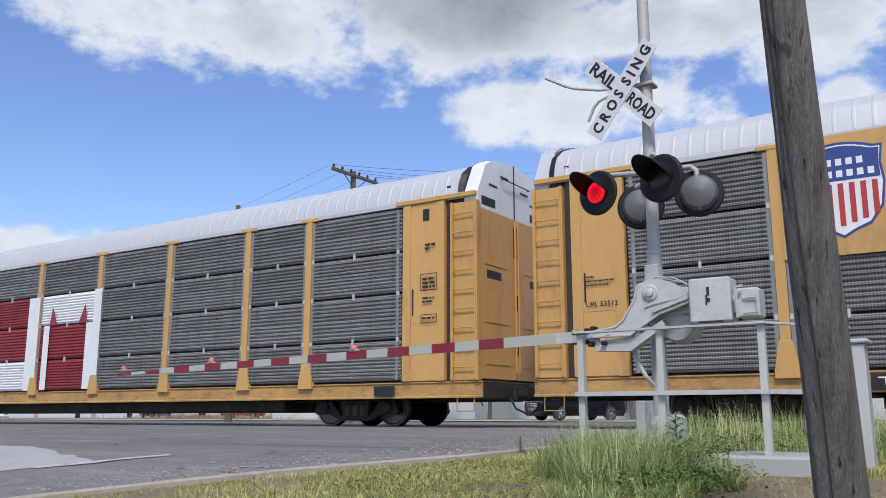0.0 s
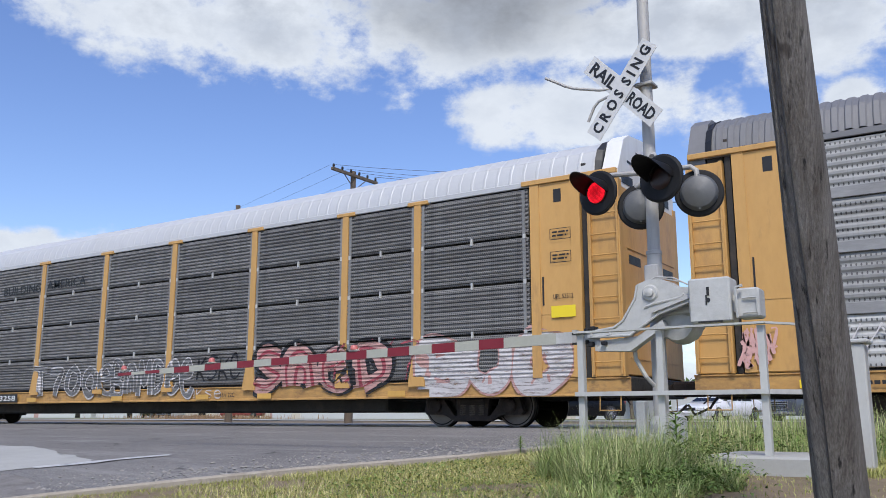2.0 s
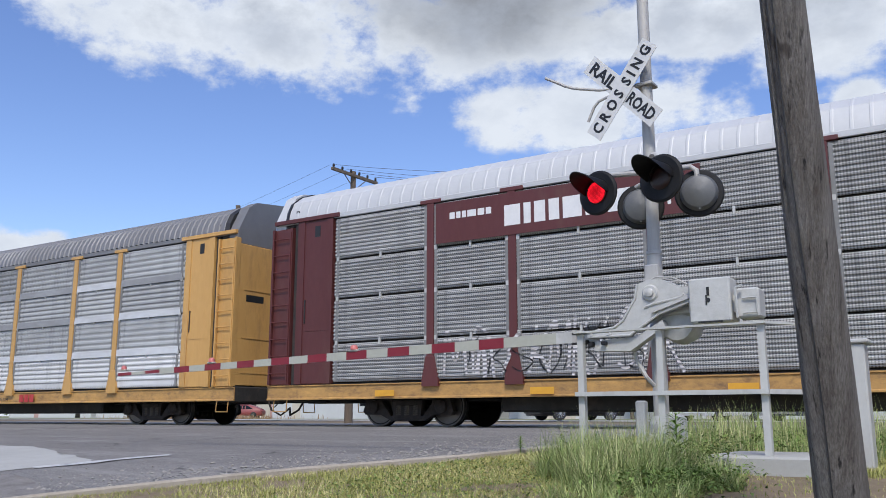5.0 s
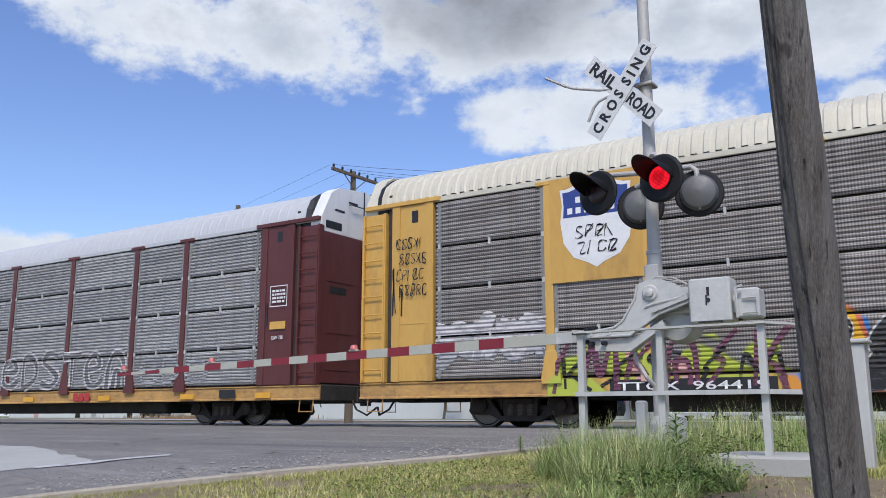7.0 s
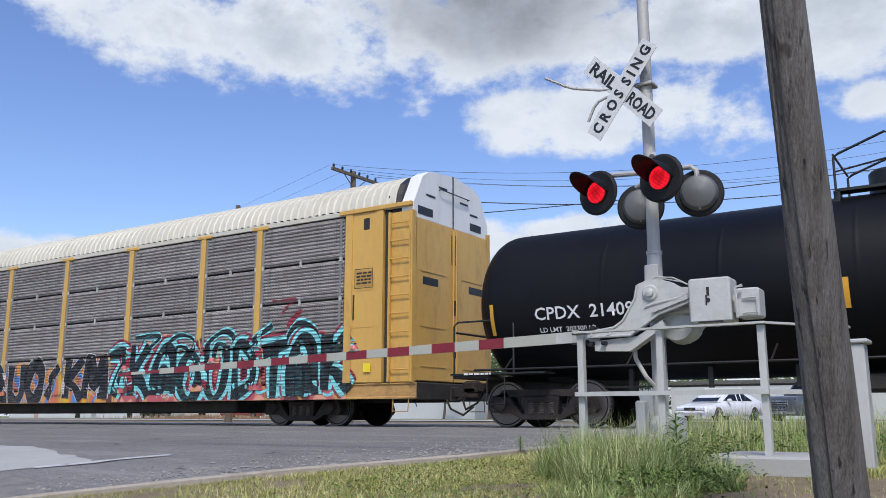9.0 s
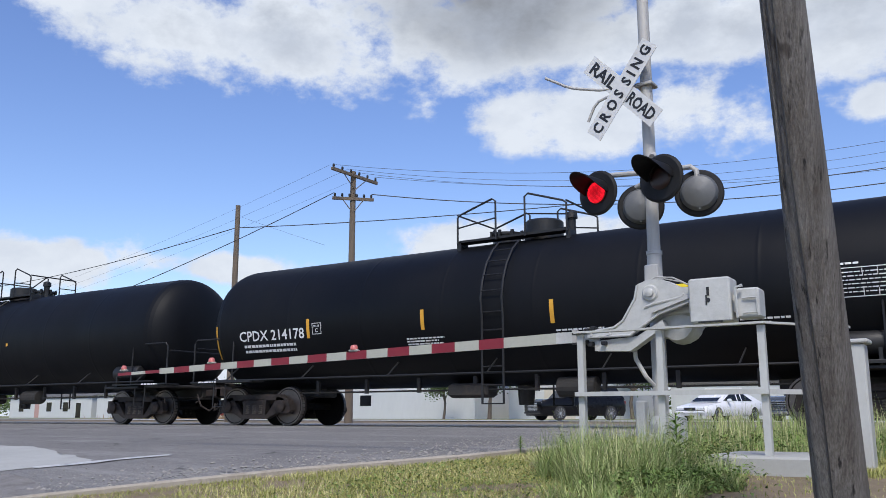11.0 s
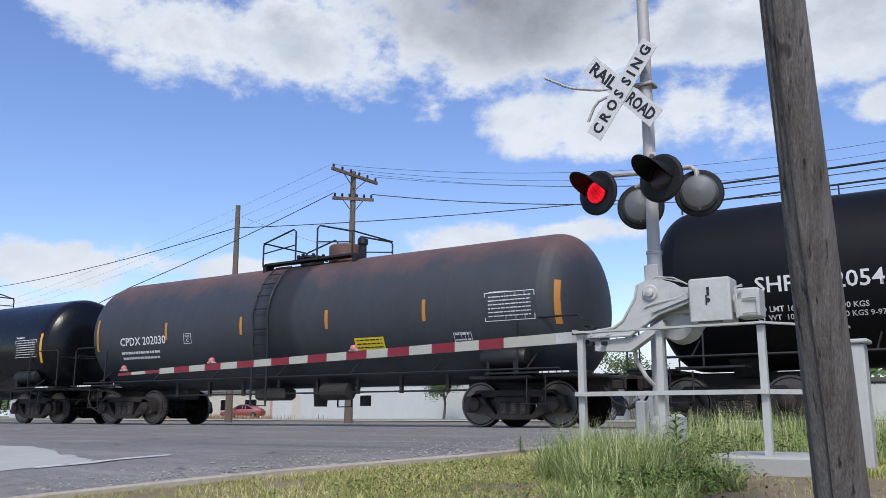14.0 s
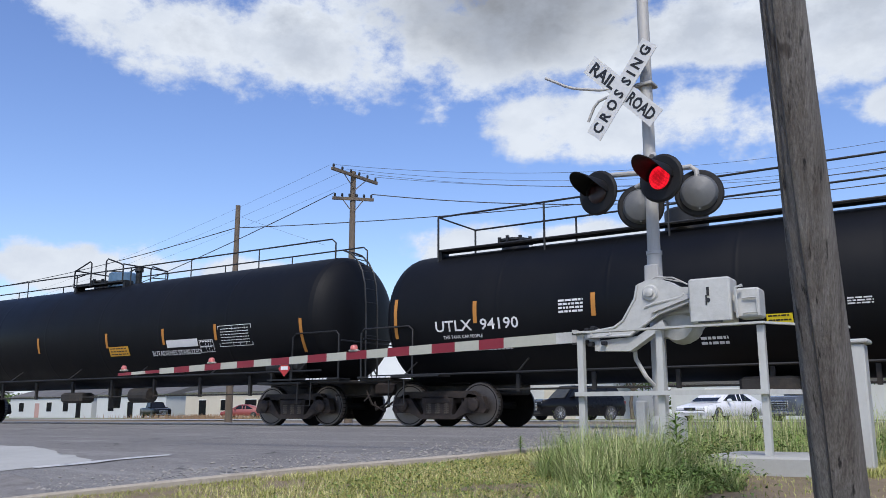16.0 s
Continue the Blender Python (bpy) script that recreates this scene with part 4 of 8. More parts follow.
def mural(car, base, x0, x1, top, colours, scale, seed, fills=None):
    """A copy of a surface with sprayed leaning strokes over its lower part; None leaves the surface bare."""
    m = M[base].copy()
    nt = m.node_tree
    b = nt.nodes["Principled BSDF"]
    tc = nt.nodes.new("ShaderNodeTexCoord")
    tc.object = car
    mp = nt.nodes.new("ShaderNodeMapping")
    mp.inputs["Location"].default_value = (seed * 3.7, seed * 1.3, seed * 2.1)
    mp.inputs["Scale"].default_value = (1.0, 0.0, 0.8)
    mp.inputs["Rotation"].default_value = (0, radians(24), 0)
    nt.links.new(tc.outputs["Object"], mp.inputs[0])
    wv = node(nt, "ShaderNodeTexWave", Scale=scale * 0.40, Distortion=12.0)
    wv.inputs["Detail"].default_value = 1.0
    wv.inputs["Detail Scale"].default_value = 1.25
    wv.inputs["Detail Roughness"].default_value = 0.25
    wv.inputs["Phase Offset"].default_value = seed * 1.7
    nt.links.new(mp.outputs[0], wv.inputs["Vector"])
    v = wv.outputs["Fac"]
    sep = nt.nodes.new("ShaderNodeSeparateXYZ")
    nt.links.new(tc.outputs["Object"], sep.inputs[0])
    wob = node(nt, "ShaderNodeTexNoise", Scale=1.1, Detail=2.0)
    nt.links.new(mp.outputs[0], wob.inputs["Vector"])
    edge = math_node(nt, "MULTIPLY", math_node(nt, "SUBTRACT", wob.outputs["Fac"], 0.5), 1.6)
    inside = ramp(nt, math_node(nt, "SUBTRACT", math_node(nt, "ADD", edge, top), sep.outputs[2]), 0.0, 0.05)
    inside = math_node(nt, "MULTIPLY", inside, ramp(nt, math_node(nt, "ADD", math_node(nt, "SUBTRACT", sep.outputs[0], x0 - HALF), edge), 0.0, 0.08))
    inside = math_node(nt, "MULTIPLY", inside, ramp(nt, math_node(nt, "ADD", math_node(nt, "SUBTRACT", x1 - HALF, sep.outputs[0]), edge), 0.0, 0.08))
    src = b.inputs["Base Color"].links[0].from_socket
    col, cover = None, None
    for k, (limit, c) in enumerate(colours):
        if k == 0 and fills:
            patch = node(nt, "ShaderNodeTexNoise", Scale=1.15, Detail=1.0)
            nt.links.new(mp.outputs[0], patch.inputs["Vector"])
            for j, f_ in enumerate(fills):
                edge_ = 0.42 + 0.16 * j / max(len(fills) - 1, 1)
                c = mix_col(nt, ramp(nt, patch.outputs["Fac"], edge_, edge_ + 0.02), c, f_)
        step = ramp(nt, v, limit, limit + 0.03)
        col = mix_col(nt, step, col or (0.0, 0.0, 0.0), c or (0.0, 0.0, 0.0))
        cover = mix_col(nt, step, cover or (0.0, 0.0, 0.0), (0.97, 0.97, 0.97) if c else (0.0, 0.0, 0.0))
    sc = nt.nodes.new("ShaderNodeSeparateColor")
    nt.links.new(cover, sc.inputs[0])
    fac = math_node(nt, "MULTIPLY", sc.outputs[0], inside)
    nt.links.new(mix_col(nt, fac, src, col), b.inputs["Base Color"])
    name = base + "_mural_" + str(seed)
    M[name] = m
    return name


def spray_over(car, name_of, bays, tiers, posts):
    """Gives the near screens and posts of some bays a sprayed surface."""
    for ob in car.children:
        if ob.location.y > 0 or not ob.data:
            continue
        x = ob.location.x + HALF
        if ob.name.startswith("screen_panel"):
            bay = max(i for i, p in enumerate(POSTS) if p <= x + 0.001)
            tier = min(range(4), key=lambda t: abs(TIERS[t][0] - ob.location.z))
            if bay in bays and tier in tiers:
                ob.data = ob.data.copy()
                ob.data.materials.clear()
                ob.data.materials.append(M[name_of[0]])
        elif ob.name.startswith("post") and posts and min(abs(x - POSTS[i]) for i in bays) < 0.1:
            ob.data = ob.data.copy()
            ob.data.materials.clear()
            ob.data.materials.append(M[name_of[1]])


STROKES = ([(0, 0), (0.06, 0.5), (0.12, 1)], [(0, 1), (0.4, 0.55), (0.9, 0)], [(0, 0.1), (0.5, 0.5), (0.85, 1)],
           [(0.9, 0.85), (0.55, 1.0), (0.15, 0.8), (0.05, 0.45), (0.2, 0.1), (0.6, 0.0), (0.95, 0.2)], [(0.1, 0.0), (0.1, 0.9), (0.6, 1.0), (0.85, 0.75), (0.6, 0.5), (0.15, 0.45)],
           [(0.9, 0.9), (0.4, 1.0), (0.15, 0.75), (0.5, 0.5), (0.85, 0.25), (0.5, 0.0), (0.05, 0.1)], [(0.05, 0.95), (0.9, 0.95), (0.3, 0.05), (0.95, 0.05)])


def scrawl(car, x, z, w, h, n, mats, seed, thick=0.07, name="graffiti", y=-1.66):
    """Spray-paint: leaning, swelling letter-like strokes that cannot be read; the first colour makes the outline."""
    for layer, mat in enumerate(mats):
        sh = Shape()
        rr = random.Random(seed)
        cell = w / n
        for i in range(n):
            lean = rr.uniform(-0.1, 0.25)
            low, high = rr.uniform(0.0, 0.12) * h, rr.uniform(0.82, 1.0) * h
            for k in range(rr.choice((1, 2, 2))):
                ctrl = rr.choice(STROKES)
                jig = [(rr.uniform(-0.08, 0.08), rr.uniform(-0.05, 0.05)) for _ in ctrl]
                swell = rr.uniform(0.8, 1.25)
                ctrl = [(a + p, b + q) for (a, b), (p, q) in zip(ctrl, jig)]
                pts = []
                for q in range(len(ctrl) - 1):
                    p0, p1, p2, p3 = ctrl[max(q - 1, 0)], ctrl[q], ctrl[q + 1], ctrl[min(q + 2, len(ctrl) - 1)]
                    for u in (0, 0.25, 0.5, 0.75):
                        c = [0.5 * (2 * p1[d] + (p2[d] - p0[d]) * u + (2 * p0[d] - 5 * p1[d] + 4 * p2[d] - p3[d]) * u * u + (3 * p1[d] - p0[d] - 3 * p2[d] + p3[d]) * u ** 3) for d in (0, 1)]
                        pts.append(c)
                pts.append(list(ctrl[-1]))
                pts = [Vector(((i + 0.08 + 0.84 * a + lean * b) * cell, 0, low + (high - low) * b)) for a, b in pts]
                wd = thick * (1.0 if layer else 1.0 if len(mats) == 1 else 1.65) * (0.62 if layer > 1 else 1.0)
                l, r = [], []
                for q, pt in enumerate(pts):
                    dd = pts[min(q + 1, len(pts) - 1)] - pts[max(q - 1, 0)]
                    nn = Vector((-dd.z, 0, dd.x)).normalized() * wd * (0.45 + 0.2 * math.sin(q * 0.8 + i)) * swell
                    l.append(pt + nn)
                    r.append(pt - nn)
                sh.strip(r, l)
        ob = on_side(car, name, sh, mat, x, z, "sprayed graffiti, unreadable", y - 0.002 * layer)
        tagged(ob, kind="stuff")


# letter-like strokes in a unit cell
GLYPHS = {"hook": [[(0.05, 0.95), (0.5, 1.0), (0.9, 0.95), (0.6, 0.5), (0.4, 0.0)]], "arch": [[(0.05, 0.0), (0.08, 0.6), (0.4, 1.0), (0.8, 0.8), (0.92, 0.0)], [(0.35, 0.0), (0.42, 0.5), (0.62, 0.45), (0.66, 0.05)]],
          "ring": [[(0.5, 1.0), (0.15, 0.75), (0.12, 0.28), (0.5, 0.0), (0.88, 0.28), (0.86, 0.75), (0.45, 1.0)]], "kay": [[(0.1, 0.0), (0.18, 1.0)], [(0.9, 1.0), (0.25, 0.45), (0.55, 0.3), (0.95, 0.0)]],
          "em": [[(0.0, 0.0), (0.12, 1.0), (0.5, 0.3), (0.86, 1.0), (1.0, 0.0)]], "ess": [[(0.9, 0.9), (0.4, 1.0), (0.12, 0.75), (0.5, 0.52), (0.88, 0.28), (0.5, 0.0), (0.05, 0.1)]],
          "cup": [[(0.1, 1.0), (0.12, 0.3), (0.48, 0.0), (0.85, 0.3), (0.92, 1.0)]], "bend": [[(0.1, 0.5), (0.8, 0.62), (0.55, 0.98), (0.15, 0.7), (0.2, 0.15), (0.6, 0.0), (0.95, 0.2)]],
          "dee": [[(0.15, 0.0), (0.15, 1.0), (0.75, 0.85), (0.85, 0.35), (0.2, 0.05)]], "tee": [[(0.5, 0.0), (0.48, 1.0)], [(0.05, 0.85), (0.95, 0.98)]], "slash": [[(0.1, 0.0), (0.4, 0.45), (0.35, 0.6), (0.8, 1.0)]],
          "loop": [[(0.12, 0.0), (0.15, 1.0), (0.75, 0.95), (0.72, 0.58), (0.25, 0.5), (0.85, 0.38), (0.8, 0.02), (0.15, 0.0)]], "fat": [[(0.5, 0.0), (0.5, 0.98)], [(0.05, 1.0), (0.95, 0.92)]]}
PAINTS = {"white": (0.56, 0.54, 0.54), "black": (0.012, 0.013, 0.015), "pink": (0.52, 0.30, 0.27), "rose": (0.34, 0.06, 0.08), "cyan": (0.24, 0.72, 0.74), "grey": (0.17, 0.17, 0.17), "faint": (0.36, 0.36, 0.37), "purple": (0.16, 0.05, 0.09), "red": (0.30, 0.03, 0.055)}


def sprayed(name):
    """Paint on a ridged screen: ridges show through it, and it stops at the gaps between the screens."""
    key = "sprayed_" + name
    if key not in M:
        c = PAINTS[name]
        m = material(key, c, tuple(v * 0.7 for v in c), 0.6, 0, 2, 14, 0.8, 0)
        nt = m.node_tree
        b = nt.nodes["Principled BSDF"]
        sep = nt.nodes.new("ShaderNodeSeparateXYZ")
        tc = nt.nodes.new("ShaderNodeTexCoord")
        nt.links.new(tc.outputs["Object"], sep.inputs[0])
        ridge = math_node(nt, "SINE", math_node(nt, "MULTIPLY", sep.outputs[2], 2 * math.pi / 0.085))
        high = ramp(nt, sep.outputs[2], 0.92, 0.96)
        bp = node(nt, "ShaderNodeBump", Strength=0.8, Distance=0.012)
        nt.links.new(math_node(nt, "MULTIPLY", ridge, high), bp.inputs["Height"])
        nt.links.new(bp.outputs[0], b.inputs["Normal"])
        thin = ramp(nt, noise_of(nt, 6.0, 7, 0.75, (0.4, 1, 4)), 0.48, 0.66)
        gap = math_node(nt, "LESS_THAN", math_node(nt, "ABSOLUTE", math_node(nt, "SUBTRACT", sep.outputs[2], 1.8175)), 0.020)
        bare = math_node(nt, "MAXIMUM", gap, math_node(nt, "MULTIPLY", thin, 0.85))
        nt.links.new(math_node(nt, "SUBTRACT", 1.0, bare), b.inputs["Alpha"])
        M[key] = m
    return key


def skin(x, z):
    """How far out the near side's surface stands; x from the car's left end."""
    if z < 0.93:
        return -1.612
    wide = 0.24 if z < 1.3 else 0.13
    return -1.660 if min(abs(x - q) for q in POSTS[1:-1]) < wide else -1.622


def graffiti(car, x0, x1, z0, z1, glyphs, coats, seed, wild=0.35):
    """Sprayed letter-like forms that lie on screens, posts and sill; each coat covers the one before."""
    names_ = glyphs.split()
    cell = (x1 - x0) / len(names_)
    for layer, (paint, wide) in enumerate(coats):
        rr = random.Random(seed)
        sh = Shape()
        for i, g in enumerate(names_):
            lean, low, high = rr.uniform(-0.1, 0.25) * wild, z0 + rr.uniform(0, 0.12) * (z1 - z0), z1 - rr.uniform(0, 0.16) * (z1 - z0)
            for st_, ctrl in enumerate(GLYPHS[g]):
                ctrl = [(a + rr.uniform(-0.1, 0.1) * wild, b2 + rr.uniform(-0.08, 0.08) * wild) for a, b2 in ctrl]
                pts = []
                for q in range(len(ctrl) - 1):
                    p0, p1, p2, p3 = ctrl[max(q - 1, 0)], ctrl[q], ctrl[q + 1], ctrl[min(q + 2, len(ctrl) - 1)]
                    for u in [k / 8 for k in range(8)]:
                        pts.append([0.5 * (2 * p1[d] + (p2[d] - p0[d]) * u + (2 * p0[d] - 5 * p1[d] + 4 * p2[d] - p3[d]) * u * u + (3 * p1[d] - p0[d] - 3 * p2[d] + p3[d]) * u ** 3) for d in (0, 1)])
                pts.append(list(ctrl[-1]))
                pts = [Vector((x0 + (i + 0.06 + 0.88 * a + lean * b2) * cell, 0, low + (high - low) * b2)) for a, b2 in pts]
                rows_ = []
                swell, phase = rr.uniform(0.8, 1.2), rr.uniform(0, 6)
                for q, pt in enumerate(pts):
                    dd = pts[min(q + 1, len(pts) - 1)] - pts[max(q - 1, 0)]
                    nn = Vector((-dd.z, 0, dd.x)).normalized() * wide * 0.5 * swell * (1 + 0.22 * math.sin(q * 0.35 + phase))
                    rows_.append([pt + nn * k for k in (-1, -0.33, 0.33, 1)])
                lift = 0.004 * layer + 0.0008 * (i % 2) + 0.0018 * st_
                flat = [[(p.x - HALF, skin(p.x, max(p.z, 0.6)) - lift - 0.00004 * q, max(p.z, 0.6)) for p in row] for q, row in enumerate(rows_)]
                for k in range(3):
                    sh.strip([r[k] for r in flat], [r[k + 1] for r in flat])
        ob = part("graffiti", sh, sprayed(paint), car, "sprayed " + {"faint": "pale grey"}.get(paint, paint) + " graffiti, unreadable")
        tagged(ob, kind="stuff")


def note(car, x, z, widths, height=0.05, mat="ink", seed=1, gap=0.035, y=-1.652, word=0.10):
    ob = on_side(car, "stencil", bars(widths, height, gap, random.Random(seed), word), mat, x, z, "", y)
    tagged(ob, kind="stuff")


def words(car, text, x, z, height, length, mat="ink", y=-1.66, bold=0.01, name="lettering"):
    return tagged(on_side(car, name, lettering(text, height, length, bold), mat, x, z, "", y), kind="stuff")


def spray(name, colour):
    M[name] = material(name, colour, tuple(c * 0.8 for c in colour), 0.6, 0, 2, 12, 0.6, 0)


for nm, c in (("spray_white", (0.62, 0.6, 0.6)), ("spray_black", (0.02, 0.02, 0.022)), ("spray_pink", (0.62, 0.36, 0.33)), ):
    spray(nm, c)

# car with the red and white panels
a = autorack("autorack_car", "yellow and grey covered car carrier with red and white panels", -35.26, "yellow", "sheet_dark", "roof_white", "white", seed=11,
             painted={(3, 0): "white_ink", (3, 1): "panel_red", (3, 2): "panel_red", (4, 0): "panel_red", (4, 1): "panel_red", (4, 2): "white_ink", (2, 0): "white_ink", (2, 1): "panel_red", (2, 2): "panel_red"})
for x0, x1, z0, z1 in ((11.88, 12.42, 0.95, 3.68), (15.0, 15.34, 0.95, 3.72), (12.72, 13.0, 0.96, 2.8), (14.72, 15.0, 0.96, 2.8)):
    on_side(a, "painted_stripe", plate(x0, x1, z0, z1), "white_ink", 0, 0, "white painted stripe", -1.646)
for pts in ([(12.98, 2.80), (13.35, 2.80), (13.08, 3.35)], [(14.74, 2.80), (14.35, 2.80), (14.62, 3.35)]):
    on_side(a, "painted_horn", Shape().add([(x, 0, z) for x, z in pts], [(0, 1, 2) if pts[1][0] > pts[0][0] else (2, 1, 0)]), "panel_red", 0, 0, "dark red painted point", -1.646)
note(a, 26.14, 3.02, [0.32] * 3, 0.05, "ink", 5)
on_side(a, "label_frame", frame_bars(0, 0.42, 0, 0.36, 0.015), "ink", 26.09, 2.80)
note(a, 26.14, 2.62, [0.30, 0.24], 0.04, "ink", 15)
on_side(a, "label_frame", frame_bars(0, 0.40, 0, 0.18, 0.015), "ink", 26.10, 2.12)
note(a, 26.14, 2.20, [0.30], 0.04, "ink", 16)
note(a, 26.2, 3.75, [0.26, 0.14], 0.05, "ink", 6)
on_side(a, "label_plate", plate(0, 0.55, 0, 0.2), "ink", 24.9, 0.64)

# car with the shield, slogan and graffiti
b = autorack("autorack_car", "yellow and grey covered car carrier with shield emblem and graffiti", -6.57, "yellow", "sheet_dark", "roof_white", "white", seed=12)
for z_ in (3.55, 3.10):
    on_side(b, "label_frame", frame_bars(0, 0.44, 0, 0.22, 0.012), "ink", 26.05, z_)
    note(b, 26.1, z_ + 0.13, [0.34, 0.3], 0.035, "ink", 17)
on_side(b, "label_plate", plate(0, 0.5, 0, 0.22), "label_yellow", 26.05, 2.05, "yellow notice")
words(b, "UPL 53512", 26.3, 2.45, 0.09, 0.42, "ink", -1.645)
on_side(b, "emblem_plate", plate(4.68, 6.47, 2.74, 4.74), "yellow", 0, 0, "yellow plate behind the emblem", -1.655)
shield(b, 5.62, 3.80, 1.24, 1.50)
words(b, "BUILDING", 8.35, 3.98, 0.26, 1.95, "ink", -1.64)
words(b, "AMERICA", 10.55, 4.02, 0.26, 1.85, "ink", -1.64)
on_side(b, "number_plate_field", plate(0, 2.8, 0, 0.24), "ink", 5.8, 0.62, "", -1.64)
words(b, "TTGX  983258", 7.2, 0.74, 0.15, 2.6, "white_ink", -1.645)
words(b, "6SH 22C", 17.4, 0.72, 0.11, 0.5, "ink", -1.645)
words(b, "UPL 53512", 1.45, 2.25, 0.10, 0.62, "ink", -1.645)
note(b, 1.15, 2.75, [0.16, 0.56, 0.46], 0.028, "ink", 9, 0.05, y=-1.64, word=0.06)
graffiti(b, 9.3, 13.1, 0.72, 1.62, "fat hook ring ring bend", (("white", 0.20), ("grey", 0.13)), 3)
graffiti(b, 12.9, 16.2, 0.74, 1.66, "loop arch em dee bend bend", (("white", 0.19), ("grey", 0.12)), 4)
graffiti(b, 16.2, 17.8, 1.02, 1.72, "kay ess kay bend", (("black", 0.06),), 5, 0.5)
graffiti(b, 18.15, 22.3, 0.80, 1.78, "ess arch bend dee", (("black", 0.46), ("pink", 0.31), ("rose", 0.07)), 6)
graffiti(b, 23.0, 26.3, 0.74, 1.72, "loop cup ring", (("pink", 0.52), ("white", 0.42)), 7)
graffiti(b, 20.6, 23.0, 0.95, 1.85, "slash kay slash hook", (("rose", 0.05),), 8, 0.6)
graffiti(b, 15.9, 17.2, 0.64, 0.88, "em kay ess bend", (("white", 0.025),), 9, 0.4)
for x in (5.2, 9.1, 13.0, 16.3, 18.4, 22.2):
    on_side(b, "reflector", plate(0, 0.45, 0, 0.12), "bright_yellow", x, 0.62, "yellow reflective strip", -1.645)

# car with light perforated screens and the grey roof
# paler sheets low and to the right: whitish coat plus painted sunlight sheen
c = autorack("autorack_car", "yellow covered car carrier with light galvanised screens and grey roof", 22.12, "yellow", "sheet_light", "roof_grey", "roof_grey", 5, 0.14, rib=0.021, roof_step=0.21, end_cap=False, seed=13,
             painted={**{(bay, tier): "sheet_mid" for bay in range(6) for tier in range(4)}, **{(bay, 0): "sheet_light" for bay in range(0, 3)}, **{(bay, tier): "sheet_light" for bay in (4, 5) for tier in (1, 2)}, **{(bay, 0): "sheet_white" for bay in range(3, 9)}, (1, 1): "sheet_light"})
for bay in range(9):
    for tier in (1, 2, 3):
        x0, x1, z = POSTS[bay] + 0.10, POSTS[bay + 1] - 0.10, TIERS[tier][0]
        coat = "band_white" if (bay == 7 or (bay == 8 and tier == 2) or (bay == 1 and tier > 1) or (bay > 2 and tier == 1)) else "band_grey"
        part("screen_band", Shape().box(x0 - HALF, x1 - HALF, -1.628, -1.60, z - 0.048, z + 0.14, 0.008), coat, c, "plain steel strip between the screens")
on_side(c, "number_plate_field", plate(0, 2.62, 0, 0.24), "ink", 6.82, 0.61, "", -1.64)
words(c, "TTGX  702053", 8.12, 0.73, 0.15, 2.4, "white_ink", -1.645)
words(c, "RL80M", 17.9, 0.70, 0.10, 0.42, "ink", -1.645)
note(c, 15.1, 0.78, [0.6, 0.4], 0.04, "ink", 31, y=-1.645)
note(c, 2.6, 0.7, [0.4], 0.06, "ink", 32, y=-1.645)
note(c, 12.8, 0.66, [0.8], 0.07, "ink", 33, y=-1.645)
on_side(c, "label_frame", frame_bars(0, 0.22, 0, 0.2, 0.015), "ink", 11.9, 0.64, "", -1.645)
on_side(c, "company_mark", plate(0.50, 0.72, 0.0, 0.22, 0, plate(0.25, 0.46, 0.0, 0.22, 0, plate(0.0, 0.21, 0.0, 0.22))), "red_ink", 18.7, 0.62, "red company mark", -1.645)
scrawl(c, 2.4, 1.15, 1.7, 0.5, 6, ["spray_white"], 35, 0.03, "scrawl")
scrawl(c, 4.9, 1.2, 1.4, 0.4, 5, ["spray_white"], 36, 0.025, "scrawl")
scrawl(c, 5.6, 0.6, 1.0, 0.35, 5, ["spray_black"], 37, 0.025, "scrawl")
for k in range(4):
    scrawl(c, 0.75 + 0.06 * k, 1.0 + 0.1 * k, 0.5, 0.4, 4, ["spray_pink"], 70 + k, 0.05, "scrawl", -1.66 - 0.001 * k)
on_side(c, "label_plate", plate(0, 0.35, 0, 0.13), "label_yellow", 1.7, 0.66, "", -1.645)

# maroon car
d = autorack("autorack_car", "maroon covered car carrier with grey screens and white roof", 50.77, "maroon", "sheet_pale", "roof_white", "white", seed=14, sill_mat="sill_yellow")
on_side(d, "company_plate", plate(0, 5.6, 3.76, 4.62), "maroon", 4.75, 0, "maroon name board", -1.655)
note(d, 5.1, 4.25, [1.0], 0.14, "white_ink", 41, y=-1.66, word=0.14)
note(d, 6.4, 3.95, [3.4], 0.42, "white_ink", 42, y=-1.66, word=0.3)
graffiti(d, 4.9, 7.4, 0.95, 2.0, "em arch slash kay", (("white", 0.07),), 21, 0.8)
graffiti(d, 5.3, 7.6, 1.0, 1.8, "slash kay ess ring", (("black", 0.03),), 22, 0.6)
graffiti(d, 7.3, 9.9, 0.95, 2.2, "em kay slash ess slash kay", (("white", 0.06),), 23, 0.9)
graffiti(d, 7.5, 9.7, 1.0, 1.9, "slash kay em ess hook", (("black", 0.028),), 24, 0.8)
graffiti(d, 14.9, 20.9, 0.96, 2.0, "bend dee ess tee bend arch", (("white", 0.24), ("grey", 0.12)), 25)
graffiti(d, 21.2, 24.0, 1.0, 1.72, "bend dee ring", (("faint", 0.12),), 26)
on_side(d, "company_mark", plate(0.50, 0.72, 0.0, 0.22, 0, plate(0.25, 0.46, 0.0, 0.22, 0, plate(0.0, 0.21, 0.0, 0.22))), "red_ink", 18.6, 0.62, "red company mark", -1.645)
